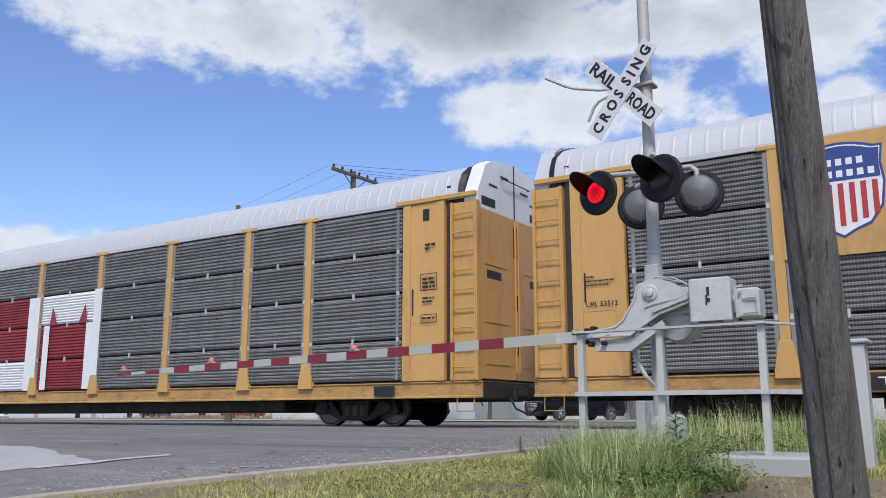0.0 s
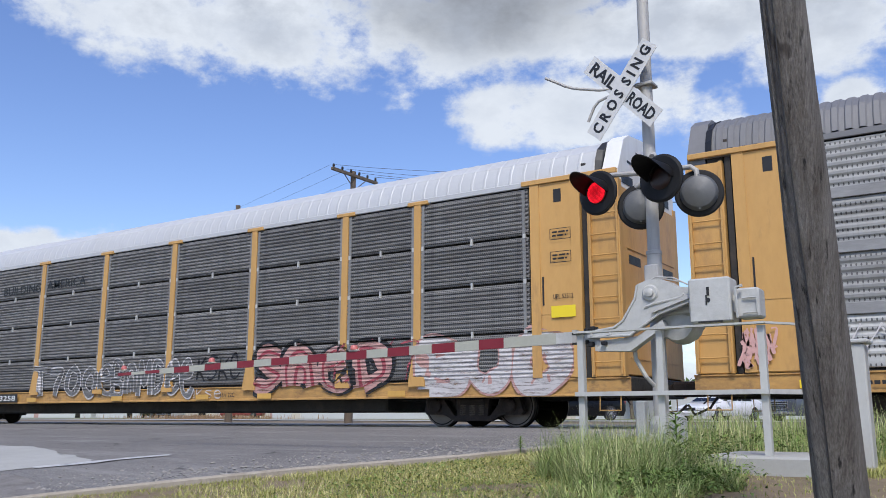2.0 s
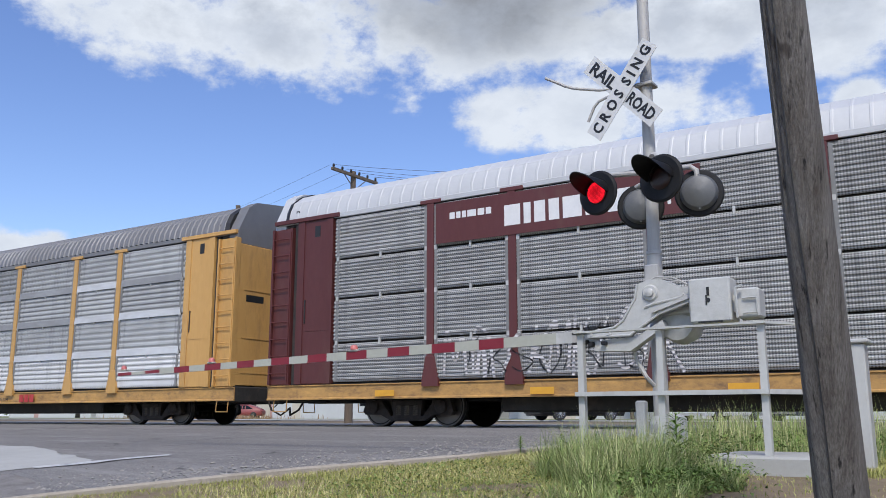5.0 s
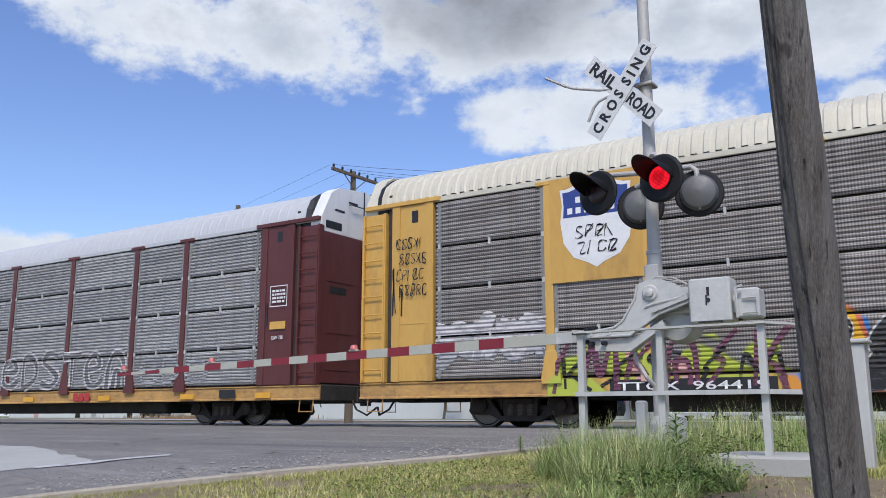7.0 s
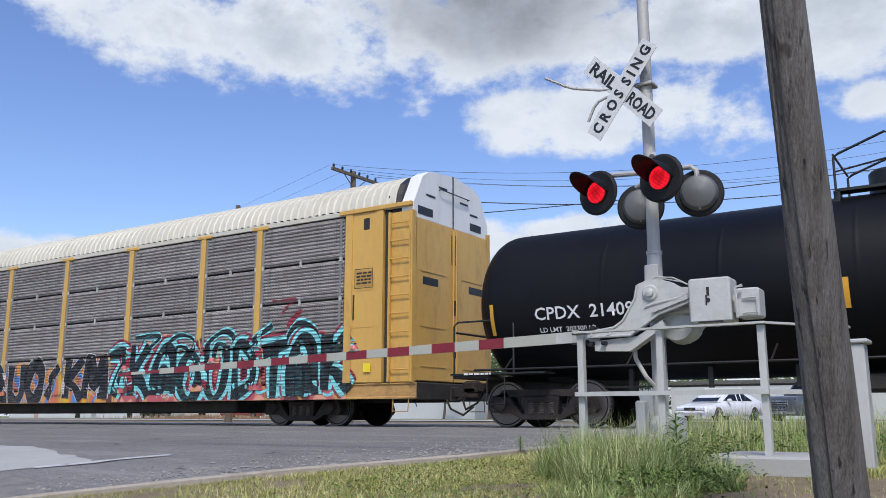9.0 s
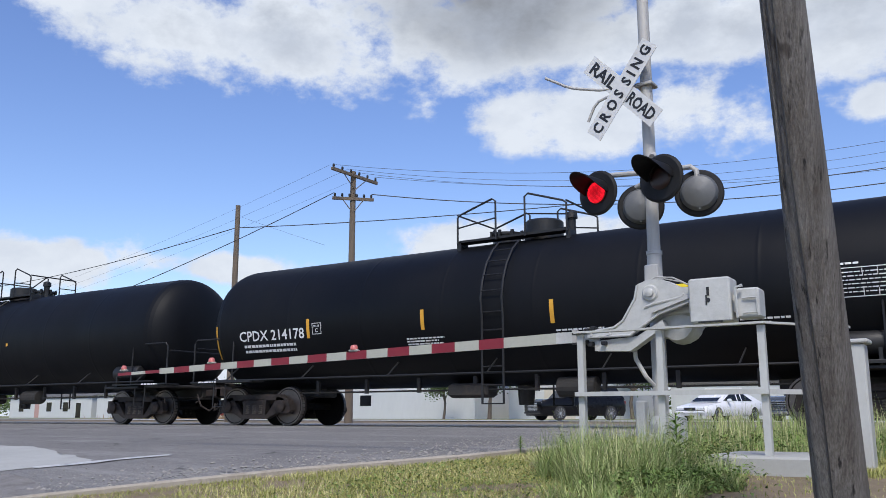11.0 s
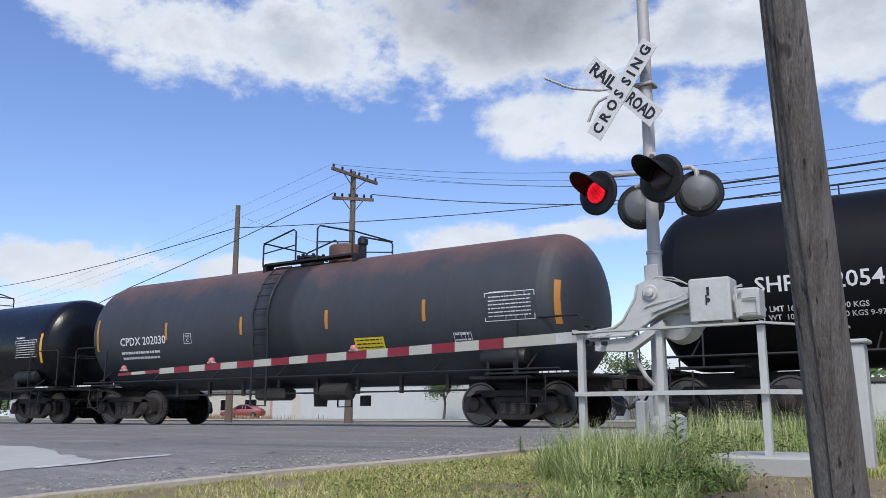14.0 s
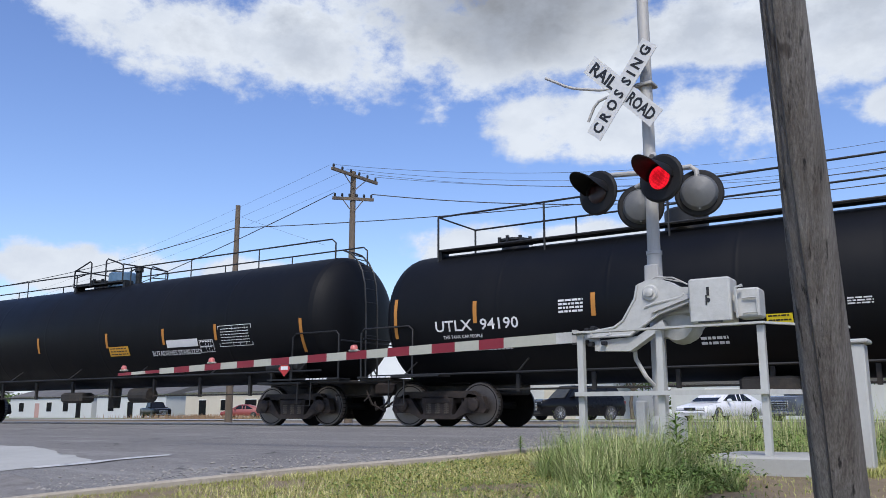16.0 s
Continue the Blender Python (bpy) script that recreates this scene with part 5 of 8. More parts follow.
for x in (3.2, 6.9, 10.6, 16.2, 19.7, 23.0, 25.6):
    on_side(d, "reflector", plate(0, 0.5, 0, 0.13), "yellow_ink", x, 0.63, "orange reflective strip", -1.645)
on_side(d, "label_frame", frame_bars(0, 0.55, 0, 0.5, 0.02), "white_ink", 25.98, 2.75)
note(d, 26.05, 3.1, [0.42] * 4, 0.05, "white_ink", 45)
on_side(d, "label_plate", plate(0, 0.5, 0, 0.18), "bright_yellow", 26.0, 2.22)
words(d, "SSW 328", 26.25, 2.02, 0.09, 0.36, "white_ink", -1.652)
on_side(d, "label_plate", plate(0, 0.55, 0, 0.2), "ink", 24.4, 0.64, "", -1.645)

# yellow car with the large mural
e = autorack("autorack_car", "bright yellow car carrier with stained screens and a graffiti mural", 79.46, "bright_yellow", "sheet_brown", "roof_cream", "white", rib=0.0205, roof_step=0.22, seed=15, sill_mat="sill_yellow")
on_side(e, "emblem_plate", plate(4.65, 6.5, 2.70, 4.74), "bright_yellow", 0, 0, "yellow plate behind the emblem", -1.655)
shield(e, 5.6, 3.78, 1.36, 1.58, True)
for k in range(2):
    scrawl(e, 5.16 + 0.05 * k, 3.50 - 0.30 * k, 0.80, 0.26, 4, ["spray_black"], 50 + k, 0.022, "scrawl", -1.676 - 0.001 * k)
for k in range(4):
    scrawl(e, 0.98 + 0.08 * (k % 2), 3.72 - 0.34 * k, 0.74, 0.27, 5, ["spray_black"], 60 + k, 0.022, "scrawl", -1.66 - 0.001 * k)
scrawl(e, 0.90, 2.25, 0.10, 1.2, 1, ["spray_black"], 64, 0.03, "scrawl", -1.664)
on_side(e, "number_plate_field", plate(0, 2.9, 0, 0.24), "ink", 5.75, 0.62, "", -1.61)
words(e, "TTGX  964419", 7.2, 0.74, 0.15, 2.6, "white_ink", -1.615)
on_side(e, "number_plate_field", plate(0, 0.5, 0, 0.24), "ink", 9.0, 0.62, "", -1.61)
words(e, "R1", 9.25, 0.74, 0.15, 0.3, "white_ink", -1.615)
ROSE, ORANGE, BLUE, LIME, PINK = (0.42, 0.08, 0.10), (0.62, 0.26, 0.04), (0.05, 0.2, 0.5), (0.40, 0.46, 0.06), (0.62, 0.34, 0.32)
YELLOW = (0.62, 0.36, 0.02)
MURALS = ((4.3, 8.9, 1.50, [(0.0, LIME), (0.80, PINK)], 0.8, 2, (1, 2), (0,), None),
          (8.6, 17.4, 1.62, [(0.0, ORANGE)], 0.95, 3, (3, 4, 5), (0, 1), (BLUE, (0.5, 0.13, 0.06), YELLOW)),
          (17.2, 25.9, 1.95, [(0.0, ROSE)], 0.8, 4, (6, 7, 8), (0, 1), ((0.62, 0.30, 0.20), ROSE, (0.10, 0.02, 0.03))))
for x0, x1, top, cols_, scale, seed, bays_, tiers_, fills_ in MURALS:
    pair_ = (mural(e, "sheet_brown", x0, x1, top, cols_, scale, seed, fills_), mural(e, "bright_yellow", x0, x1, top, cols_, scale, seed, fills_))
    spray_over(e, pair_, bays_, tiers_, seed > 1)
    if seed > 1:
        on_side(e, "painted_sill", plate(x0 + 0.2, x1 - 0.2, 0.585, 0.905), pair_[1], 0, 0, "side sill covered in sprayed paint", -1.6045)
graffiti(e, 2.05, 4.4, 1.42, 2.10, "em arch cup ess kay ring em", (("white", 0.26),), 29, 0.8)
graffiti(e, 2.0, 4.4, 1.30, 1.75, "ess em arch slash cup em", (("faint", 0.22),), 30, 0.9)
graffiti(e, 4.5, 8.9, 0.66, 1.72, "slash em kay arch slash kay", (("purple", 0.10),), 31, 0.8)
graffiti(e, 4.7, 8.8, 0.70, 1.35, "kay slash ess slash em", (("black", 0.06),), 32, 0.9)
graffiti(e, 8.9, 17.3, 0.60, 1.80, "hook slash em arch cup ring slash kay em", (("white", 0.37), ("black", 0.31)), 33)
graffiti(e, 9.3, 17.0, 0.66, 1.55, "slash hook kay slash em arch slash kay", (("white", 0.022),), 34, 0.7)
graffiti(e, 17.3, 25.9, 0.60, 2.05, "hook kay arch ring cup dee tee arch kay", (("red", 0.58), ("cyan", 0.47), ("black", 0.26)), 35)
graffiti(e, 17.5, 25.7, 0.64, 1.70, "arch slash ring cup slash ring arch cup", (("cyan", 0.075),), 36, 0.7)
graffiti(e, 18.2, 25.2, 1.55, 2.35, "hook arch arch slash arch", (("cyan", 0.20), ("black", 0.11)), 37, 0.5)
graffiti(e, 23.7, 24.5, 1.85, 2.75, "slash", (("red", 0.13),), 38, 0.6)
graffiti(e, 23.3, 24.3, 2.55, 2.90, "hook", (("red", 0.05),), 40, 0.4)
graffiti(e, 19.3, 20.2, 0.66, 0.86, "hook ring em", (("white", 0.022),), 39, 0.4)
on_side(e, "label_frame", frame_bars(0, 0.50, 0, 0.44, 0.015), "ink", 25.92, 2.98)
note(e, 25.97, 3.30, [0.42] * 4, 0.04, "ink", 56)
on_side(e, "label_plate", plate(0, 0.19, 0, 0.19), "label_yellow", 26.2, 1.15, "yellow label plate")


def tank_car(name, label, x_left, x_right, radius, z, mat, platform, seed, sill=True):
    """A tank car: shell with dished heads, saddles, stub sills, hand rails, ladder and top platform."""
    half = (x_right - x_left) / 2
    car = thing(name, label, "tank railcar", ((x_left + x_right) / 2, TRACK_Y, 0), "train of freight cars")
    dish = radius * 0.52
    prof = [(-half + dish * (1 - math.cos(math.pi / 2 * k / 12) ** 0.8), radius * math.sin(math.pi / 2 * k / 12) ** 0.8) for k in range(12)] + [(-half + dish, radius)]
    prof[0] = (-half, 0.001)
    # plates of the shell with faint weld seams
    n_ring = 7
    mid = []
    a0, a1 = -half + dish, half - dish
    for i in range(n_ring + 1):
        x = a0 + (a1 - a0) * i / n_ring
        mid += [(x - 0.07, radius), (x - 0.03, radius), (x - 0.012, radius + 0.003), (x + 0.012, radius + 0.003), (x + 0.03, radius), (x + 0.07, radius)]
    body = Shape().lathe(prof + mid[5:-5] + [(-x, r) for x, r in reversed(prof)], "x", 64, (0, 0, z))
    part("tank_shell", body, mat, car, smooth=11)
    # saddles and stub sills
    under = Shape()
    for way in (-1, 1):
        e = way * half
        under.box(*sorted((e + way * 0.25, e - way * 3.0)), -0.22, 0.22, 0.66, 1.0, 0.03)
        under.loft([[(e - way * 1.3, -1.0, z - radius * 0.72), (e - way * 1.3, 1.0, z - radius * 0.72), (e - way * 1.9, 1.0, z - radius * 0.72), (e - way * 1.9, -1.0, z - radius * 0.72)],
                    [(e - way * 1.35, -0.4, 0.9), (e - way * 1.35, 0.4, 0.9), (e - way * 1.85, 0.4, 0.9), (e - way * 1.85, -0.4, 0.9)]])
        under.box(*sorted((e + way * 0.30, e - way * 0.55)), -1.5, 1.5, 0.96, 1.02, 0.01)
    under.box(-1.4, -0.4, -0.8, -0.3, 0.6, 0.9, 0.06).lathe([(-2.9, 0.02), (-2.88, 0.2), (-2.1, 0.2), (-2.08, 0.02)], "x", 16, (half * 0.5, -0.75, 0.78))
    under.lathe([(0.45, 0.16), (z - radius + 0.1, 0.2)], "z", 14, (0.1, 0, 0))
    for x in [-half + 3.2 + i * (2 * half - 6.4) / 7 for i in range(8)]:
        under.box(x - 0.04, x + 0.04, -0.75, -0.68, 0.72, z - radius * 0.8)
    under.tube([(-half + 2.0, -0.72, 0.76), (half - 2.0, -0.72, 0.76)], 0.02, 6)
    part("underframe", under, "underframe", car, "grimy black stub sills, saddles and brake gear")
    tank_ = Shape().lathe([(half - 2.05, 0.02), (half - 2.0, 0.17), (half - 1.94, 0.20), (half - 1.06, 0.20), (half - 1.0, 0.17), (half - 0.95, 0.02)], "x", 20, (0, -1.25, 1.36))
    for x in (half - 1.8, half - 1.2):
        tank_.box(x - 0.03, x + 0.03, -1.43, -1.0, 1.0, 1.36)
    tank_.box(half - 2.2, half - 0.8, -1.5, -0.9, 0.94, 1.0, 0.01)
    part("air_reservoir", tank_, "black_metal", car, "black air reservoir on a bracket", smooth=30)
    # running hand rail and end walks
    hr = Shape()
    hz = z - radius * 0.86
    hr.tube([(-half + 0.2, -1.5, hz), (half - 0.2, -1.5, hz)], 0.022, 8)
    hr.tube([(-half + 0.2, 1.5, hz), (half - 0.2, 1.5, hz)], 0.022, 8)
    for i in range(7):
        x = -half + 0.9 + i * (2 * half - 1.8) / 6
        for side in (-1, 1):
            hr.tube([(x, side * 1.5, hz), (x + 0.05, side * radius * 0.74, z - radius * 0.66)], 0.018, 6)
    for way in (-1, 1):
        e = way * half
        for side in (-1, 1):
            hr.tube([(e + way * 0.28, side * 1.48, 1.0), (e + way * 0.28, side * 1.48, 2.02), (e + way * 0.20, side * 1.48, 2.1), (e - way * 1.0, side * 1.48, 2.1), (e - way * 1.1, side * 1.48, 2.02), (e - way * 1.1, side * 1.5, 1.0)], 0.02, 8)
        hr.tube([(e + way * 0.28, -1.4, 1.9), (e + way * 0.28, 1.4, 1.9)], 0.02, 8)
        for side in (-1, 1):
            hr.tube([(e - way * 0.5, side * 1.5, 0.98), (e - way * 0.5, side * 1.52, 0.45), (e - way * 0.9, side * 1.52, 0.45), (e - way * 0.9, side * 1.5, 0.98)], 0.016, 6)
    part("hand_rail", hr, "black_metal", car, "black pipe hand rails", smooth=30)
    for way in (-1, 1):
        e = way * half
        for side in (-1, 1):
            y0, y1 = sorted((side * 1.56, side * 1.1))
            part("walkway", Shape().box(*sorted((e + way * 0.32, e - way * 1.8)), y0, y1, 1.025, 1.06), "black_metal", car)
    # top: platform with railings, manway and fittings
    top = z + radius
    px, pl = platform["x"], platform["length"]
    pf = Shape()
    for side in (-1, 1):
        y0, y1 = sorted((side * 0.75, side * 0.45))
        pf.box(px - pl / 2, px + pl / 2, y0, y1, top - 0.02, top + 0.03)
        for x in (px - pl / 2, px + pl / 2):
            pf.box(x - 0.05, x + 0.05, y0, y1, top - 0.28, top)
    part("top_platform", pf, "black_metal", car)
    h = platform.get("h", 0.95)
    for side in (-1, 1):
        rl = Shape()
        y = side * 0.8
        if platform.get("loops"):
            for x0, x1, drop in ((px - pl / 2, px - 0.35, -1), (px + 0.35, px + pl / 2, 1)):
                hi0, hi1 = (h * 0.7, h) if drop < 0 else (h, h * 0.7)
                rl.tube([(x0, y, top - 0.05), (x0, y, top + hi0 - 0.06), (x0 + 0.08, y, top + hi0), (x1 - 0.08, y, top + hi1), (x1, y, top + hi1 - 0.06), (x1, y, top - 0.05)], 0.022, 8)
                rl.tube([(x0, y, top + hi0 * 0.5), (x1, y, top + hi1 * 0.5)], 0.016, 6)
                part("platform_rail", rl, "black_metal", car, "black pipe hoop beside the top fittings", smooth=30)
                rl = Shape()
        else:
            n = max(2, int(pl / 2.5))
            for i in range(n + 1):
                x = px - pl / 2 + pl * i / n
                rl.tube([(x, y, top - 0.25), (x, y, top + h)], 0.024, 8)
            for hh in (h, 0.0):
                rl.tube([(px - pl / 2, y, top + hh), (px + pl / 2, y, top + hh)], 0.022, 8)
            part("platform_rail", rl, "black_metal", car, "black pipe railing beside the top fittings", smooth=30)
    for x in (px - pl / 2, px + pl / 2):
        hh = h * 0.69 if platform.get("loops") else h
        part("end_rail", Shape().tube([(x, -0.8, top + hh), (x, 0.8, top + hh)], 0.02, 8), "black_metal", car, smooth=30)
    if platform.get("long"):
        x0, x1 = platform["long"]
        hl = 0.38
        for y in (-0.62, 0.62):
            rl = Shape()
            rl.tube([(x0, y, top - 0.12), (x0, y, top + hl - 0.1), (x0 + 0.12, y, top + hl), (x1 - 0.12, y, top + hl), (x1, y, top + hl - 0.1), (x1, y, top - 0.12)], 0.02, 8)
            for i in range(1, 7):
                x = x0 + (x1 - x0) * i / 7
                rl.tube([(x, y, top - 0.12), (x, y, top + hl)], 0.016, 6)
            part("top_rail", rl, "black_metal", car, "long low railing along the top", smooth=30)
    dome = Shape()
    dome.lathe([(top - 0.15, 0.30), (top + 0.16, 0.30), (top + 0.17, 0.34), (top + 0.22, 0.34), (top + 0.25, 0.12), (top + 0.26, 0.0)], "z", 24, (px + platform.get("hatch", -0.5), 0, 0))
    for k in range(8):
        a = k * math.pi / 4
        dome.box(px + platform.get("hatch", -0.5) + 0.36 * math.cos(a) - 0.03, px + platform.get("hatch", -0.5) + 0.36 * math.cos(a) + 0.03, 0.36 * math.sin(a) - 0.03, 0.36 * math.sin(a) + 0.03, top + 0.12, top + 0.26)
    part("manway", dome, "black_metal", car, "bolted manway cover", smooth=30)
    dome = Shape()
    dome.lathe([(top - 0.15, 0.09), (top + 0.35, 0.09), (top + 0.36, 0.13), (top + 0.48, 0.12), (top + 0.52, 0.05)], "z", 12, (px + pl * 0.42, -0.1, 0))
    part("vent_valve", dome, "black_metal", car, "small vent valve", smooth=30)
    cap = Shape().lathe([(top - 0.1, 0.42), (top + 0.36, 0.42), (top + 0.40, 0.38), (top + 0.41, 0.0)], "z", 24, (px + platform.get("bonnet", 0.4), 0, 0))
    part("valve_bonnet", cap, platform.get("cap", "black_metal"), car, "round valve bonnet", smooth=30)
    # ladder curving over the near side
    lx = px + platform.get("ladder", 0.0)
    for side in (-1, 1) if platform.get("side_ladder", True) else ():
        ld = Shape()
        for dx in (-0.24, 0.24):
            pts = [(lx + dx, side * 1.60, 0.45), (lx + dx, side * 1.60, z - 0.2)] + [(lx + dx, side * (radius + 0.1) * math.cos(a), z + (radius + 0.1) * math.sin(a)) for a in [radians(k) for k in (5, 18, 32, 46, 58)]]
            ld.tube(pts, 0.024, 6)
        for k in range(6):
            ld.tube([(lx - 0.24, side * 1.60, 0.46 + k * 0.36), (lx + 0.24, side * 1.60, 0.46 + k * 0.36)], 0.014, 6)
        for k in range(5):
            a = radians(10 + k * 12)
            ld.tube([(lx - 0.24, side * (radius + 0.1) * math.cos(a), z + (radius + 0.1) * math.sin(a)), (lx + 0.24, side * (radius + 0.1) * math.cos(a), z + (radius + 0.1) * math.sin(a))], 0.014, 6)
        part("ladder", ld, "black_metal", car, "black side ladder up to the platform", smooth=30)
    if not platform.get("side_ladder", True):
        # ladder bent over the end of the tank
        arc = [(half + 0.32, 1.05), (half + 0.30, z + 0.2)] + [(half - 0.55 + 0.82 * math.cos(a), z + 0.55 + (radius - 0.45) * math.sin(a)) for a in [radians(k) for k in (10, 28, 46, 64, 82)]]
        ld = Shape()
        for y in (-0.55, -0.11):
            ld.tube([(x, y, zz_) for x, zz_ in arc], 0.022, 6)
        for k in range(11):
            u = k / 10 * (len(arc) - 1.001)
            q, w = int(u), u - int(u)
            x, zz_ = arc[q][0] + (arc[q + 1][0] - arc[q][0]) * w, arc[q][1] + (arc[q + 1][1] - arc[q][1]) * w
            ld.tube([(x, -0.55, zz_), (x, -0.11, zz_)], 0.014, 6)
        part("end_ladder", ld, "black_metal", car, "black ladder bent over the tank end", smooth=30)
    for way in (-1, 1):
        wr = bars([0.62], 0.035, 0.02, random.Random(seed), 0.09)
        tagged(part("stencil", wr, "white_ink", car, at=(way * (half - 0.3) - 0.3, -1.565, 1.025)), kind="stuff")
    for way in (-1, 1):
        coupler(car, way * (half + 0.2), way, 0.84)
        truck(car, way * (half - 1.45), 0.455, "rusty cast steel truck")
    CARS.append((car, (x_left + x_right) / 2))
    car["r"], car["z"], car["half"] = radius, z, half
    car["mark"] = half + platform.get("marks", 0.0)
    return car


def shell_radius(car, x):
    """The shell's radius at x; it draws in over the dished heads."""
    d = car["r"] * 0.52
    over = abs(x) - (car["half"] - d)
    return car["r"] if over <= 0 else car["r"] * max(0.02, 1 - min(over / d, 1.0) ** 2.5) ** 0.4


def wrap(car, shape, r_off=0.010):
    """Lays a flat mark (x along, z as arc up from the middle) round the near side of the shell."""
    z = car["z"]
    v = []
    for x, y, h in shape.v:
        r = shell_radius(car, x) + r_off
        a = (h - z) / r
        v.append((x, -r * math.cos(a), z + r * math.sin(a)))
    shape.v = v
    return shape


def wrap_mesh(car, me, x, h, r_off=0.010):
    z = car["z"]
    for v in me.vertices:
        r = shell_radius(car, x + v.co.x) + r_off
        a = (h + v.co.z - z) / r
        v.co = (x + v.co.x, -r * math.cos(a), z + r * math.sin(a))
    return me


def tank_words(car, text, x, h, height, length, mat="white_ink"):
    """x from the left head."""
    tagged(part("lettering", wrap_mesh(car, lettering(text, height, length, 0.012), x - car["mark"], h), mat, car), kind="stuff")


def tank_strip(car, x, z0, z1, mat="yellow_ink", w=0.09):
    s2 = Shape()
    n = 6
    s2.strip([(x - car["mark"], 0, z0 + (z1 - z0) * i / n) for i in range(n + 1)], [(x - car["mark"] + w, 0, z0 + (z1 - z0) * i / n) for i in range(n + 1)])
    part("reflector", wrap(car, s2), mat, car, "reflective strip")


def tank_note(car, x, h, widths, height=0.045, mat="white_ink", seed=1, gap=0.03, word=0.08):
    sh = bars(widths, height, gap, random.Random(seed), word)
    sh.v = [(a + x - car["mark"], 0, b + h) for a, _, b in sh.v]
    tagged(part("stencil", wrap(car, sh), mat, car), kind="stuff")


def tank_plate(car, x, z0, w, hgt, mat, lines=0, seed=1):
    s2 = Shape()
    s2.strip([(x - car["mark"], 0, z0 + hgt * i / 4) for i in range(5)], [(x - car["mark"] + w, 0, z0 + hgt * i / 4) for i in range(5)])
    part("placard", wrap(car, s2, 0.012), mat, car, "yellow notice" if mat == "label_yellow" else "")
    if lines:
        sh = bars([w * 0.86] * lines, hgt / lines * 0.32, hgt / lines * 0.58, random.Random(seed), w * 0.12)
        sh.v = [(a + x + w * 0.07 - car["mark"], 0, b + z0 + hgt * 0.82 - hgt / lines * 0.2) for a, _, b in sh.v]
        tagged(part("notice_lines", wrap(car, sh, 0.015), "ink", car), kind="stuff")


def tank_box(car, x, z0, w, hgt, lines=5, seed=1):
    s2 = frame_bars(x - car["mark"], x - car["mark"] + w, z0, z0 + hgt, 0.014)
    part("data_panel", wrap(car, s2), "white_ink", car, "white stencilled data panel")
    if lines:
        tank_note(car, x + w * 0.08, z0 + hgt * 0.82, [w * 0.85] * lines, hgt / lines * 0.22, "white_ink", seed, hgt / lines * 0.58, 0.07)
        for u in (0.42, 0.62, 0.80):
            part("panel_divider", wrap(car, plate(x + w * u - car["mark"], x + w * u + 0.010 - car["mark"], z0 + 0.02, z0 + hgt * 0.95)), "white_ink", car)


f = tank_car("tank_car", "black tank car with white stencilled lettering and yellow strips", 108.16, 125.0, 1.56, 2.46, "tank_matt", {"x": -0.15, "length": 2.5, "loops": True, "h": 0.9, "bonnet": -0.4, "hatch": 0.75}, 61)
g = tank_car("tank_car", "black tank car with yellow notice and stencilled data panel", 126.6, 143.1, 1.55, 2.40, "tank_matt", {"x": 0.2, "length": 2.6, "loops": True, "h": 0.85}, 63)
hcar = tank_car("tank_car", "glossy black tank car with white lettering and yellow notice", 144.8, 160.2, 1.5, 2.28, "tank_black", {"x": 0.2, "length": 2.7, "loops": True, "h": 0.78, "hatch": -0.5, "bonnet": 0.35}, 65)
icar = tank_car("tank_car", "faded rust-stained grey tank car", 161.6, 176.58, 1.55, 2.45, "tank_grey", {"x": 0.2, "ladder": -0.65, "length": 2.9, "loops": True, "h": 0.8, "bonnet": 0.6, "cap": "tank_grey"}, 67)
jcar = tank_car("tank_car", "matt black tank car with a long top railing and blue bonnet", 178.0, 197.2, 1.53, 2.55, "tank_matt", {"marks": -0.16, "side_ladder": False, "x": 0.0, "length": 2.3, "loops": True, "h": 0.7, "cap": "blue_cap", "bonnet": 0.1, "hatch": -0.8, "long": (-9.0, 9.0)}, 69)
kcar = tank_car("tank_car", "black insulated tank car with a tall platform railing", 198.4, 216.4, 1.47, 2.33, "tank_matt", {"side_ladder": False, "x": -1.2, "length": 13.0, "h": 0.76, "hatch": -5.0, "bonnet": -1.2}, 71)
tank_strip(f, 0.60, 1.77, 2.4, "yellow_ink")
tank_words(f, "CPDX  214091", 2.66, 2.15, 0.25, 2.12)
tank_words(f, "LD LMT  203300 LB", 2.25, 1.83, 0.10, 1.16)
tank_strip(f, 3.84, 1.95, 2.40, "yellow_ink")
tank_box(f, 4.05, 2.05, 0.26, 0.25, 0, 3)
tank_words(f, "PLATE", 4.18, 2.24, 0.045, 0.17)
tank_words(f, "C", 4.18, 2.14, 0.09, 0.08)
tank_strip(f, 7.10, 1.9, 2.4, "yellow_ink")
tank_plate(f, 9.78, 2.31, 0.09, 0.09, "yellow_ink", 0, 1)
tank_strip(hcar, 0.55, 1.72, 2.6, "yellow_ink")
tank_strip(hcar, 3.45, 1.88, 2.4, "yellow_ink")
tank_strip(hcar, 6.39, 1.94, 2.39, "yellow_ink")
tank_strip(hcar, 9.12, 1.94, 2.39, "yellow_ink")
tank_strip(hcar, 11.95, 1.95, 2.4, "yellow_ink")
tank_strip(hcar, 14.73, 1.76, 2.63, "yellow_ink")
tank_box(hcar, 13.47, 1.94, 1.10, 0.52, 6, 31)
tank_note(hcar, 13.5, 2.52, [0.4], 0.035, "white_ink", 32)
tank_words(hcar, "CPDX 283202", 2.48, 2.00, 0.25, 1.86)
tank_box(hcar, 3.65, 1.88, 0.26, 0.25, 0, 1)
tank_words(hcar, "PLATE", 3.78, 2.07, 0.045, 0.17)
tank_words(hcar, "C", 3.78, 1.97, 0.09, 0.08)
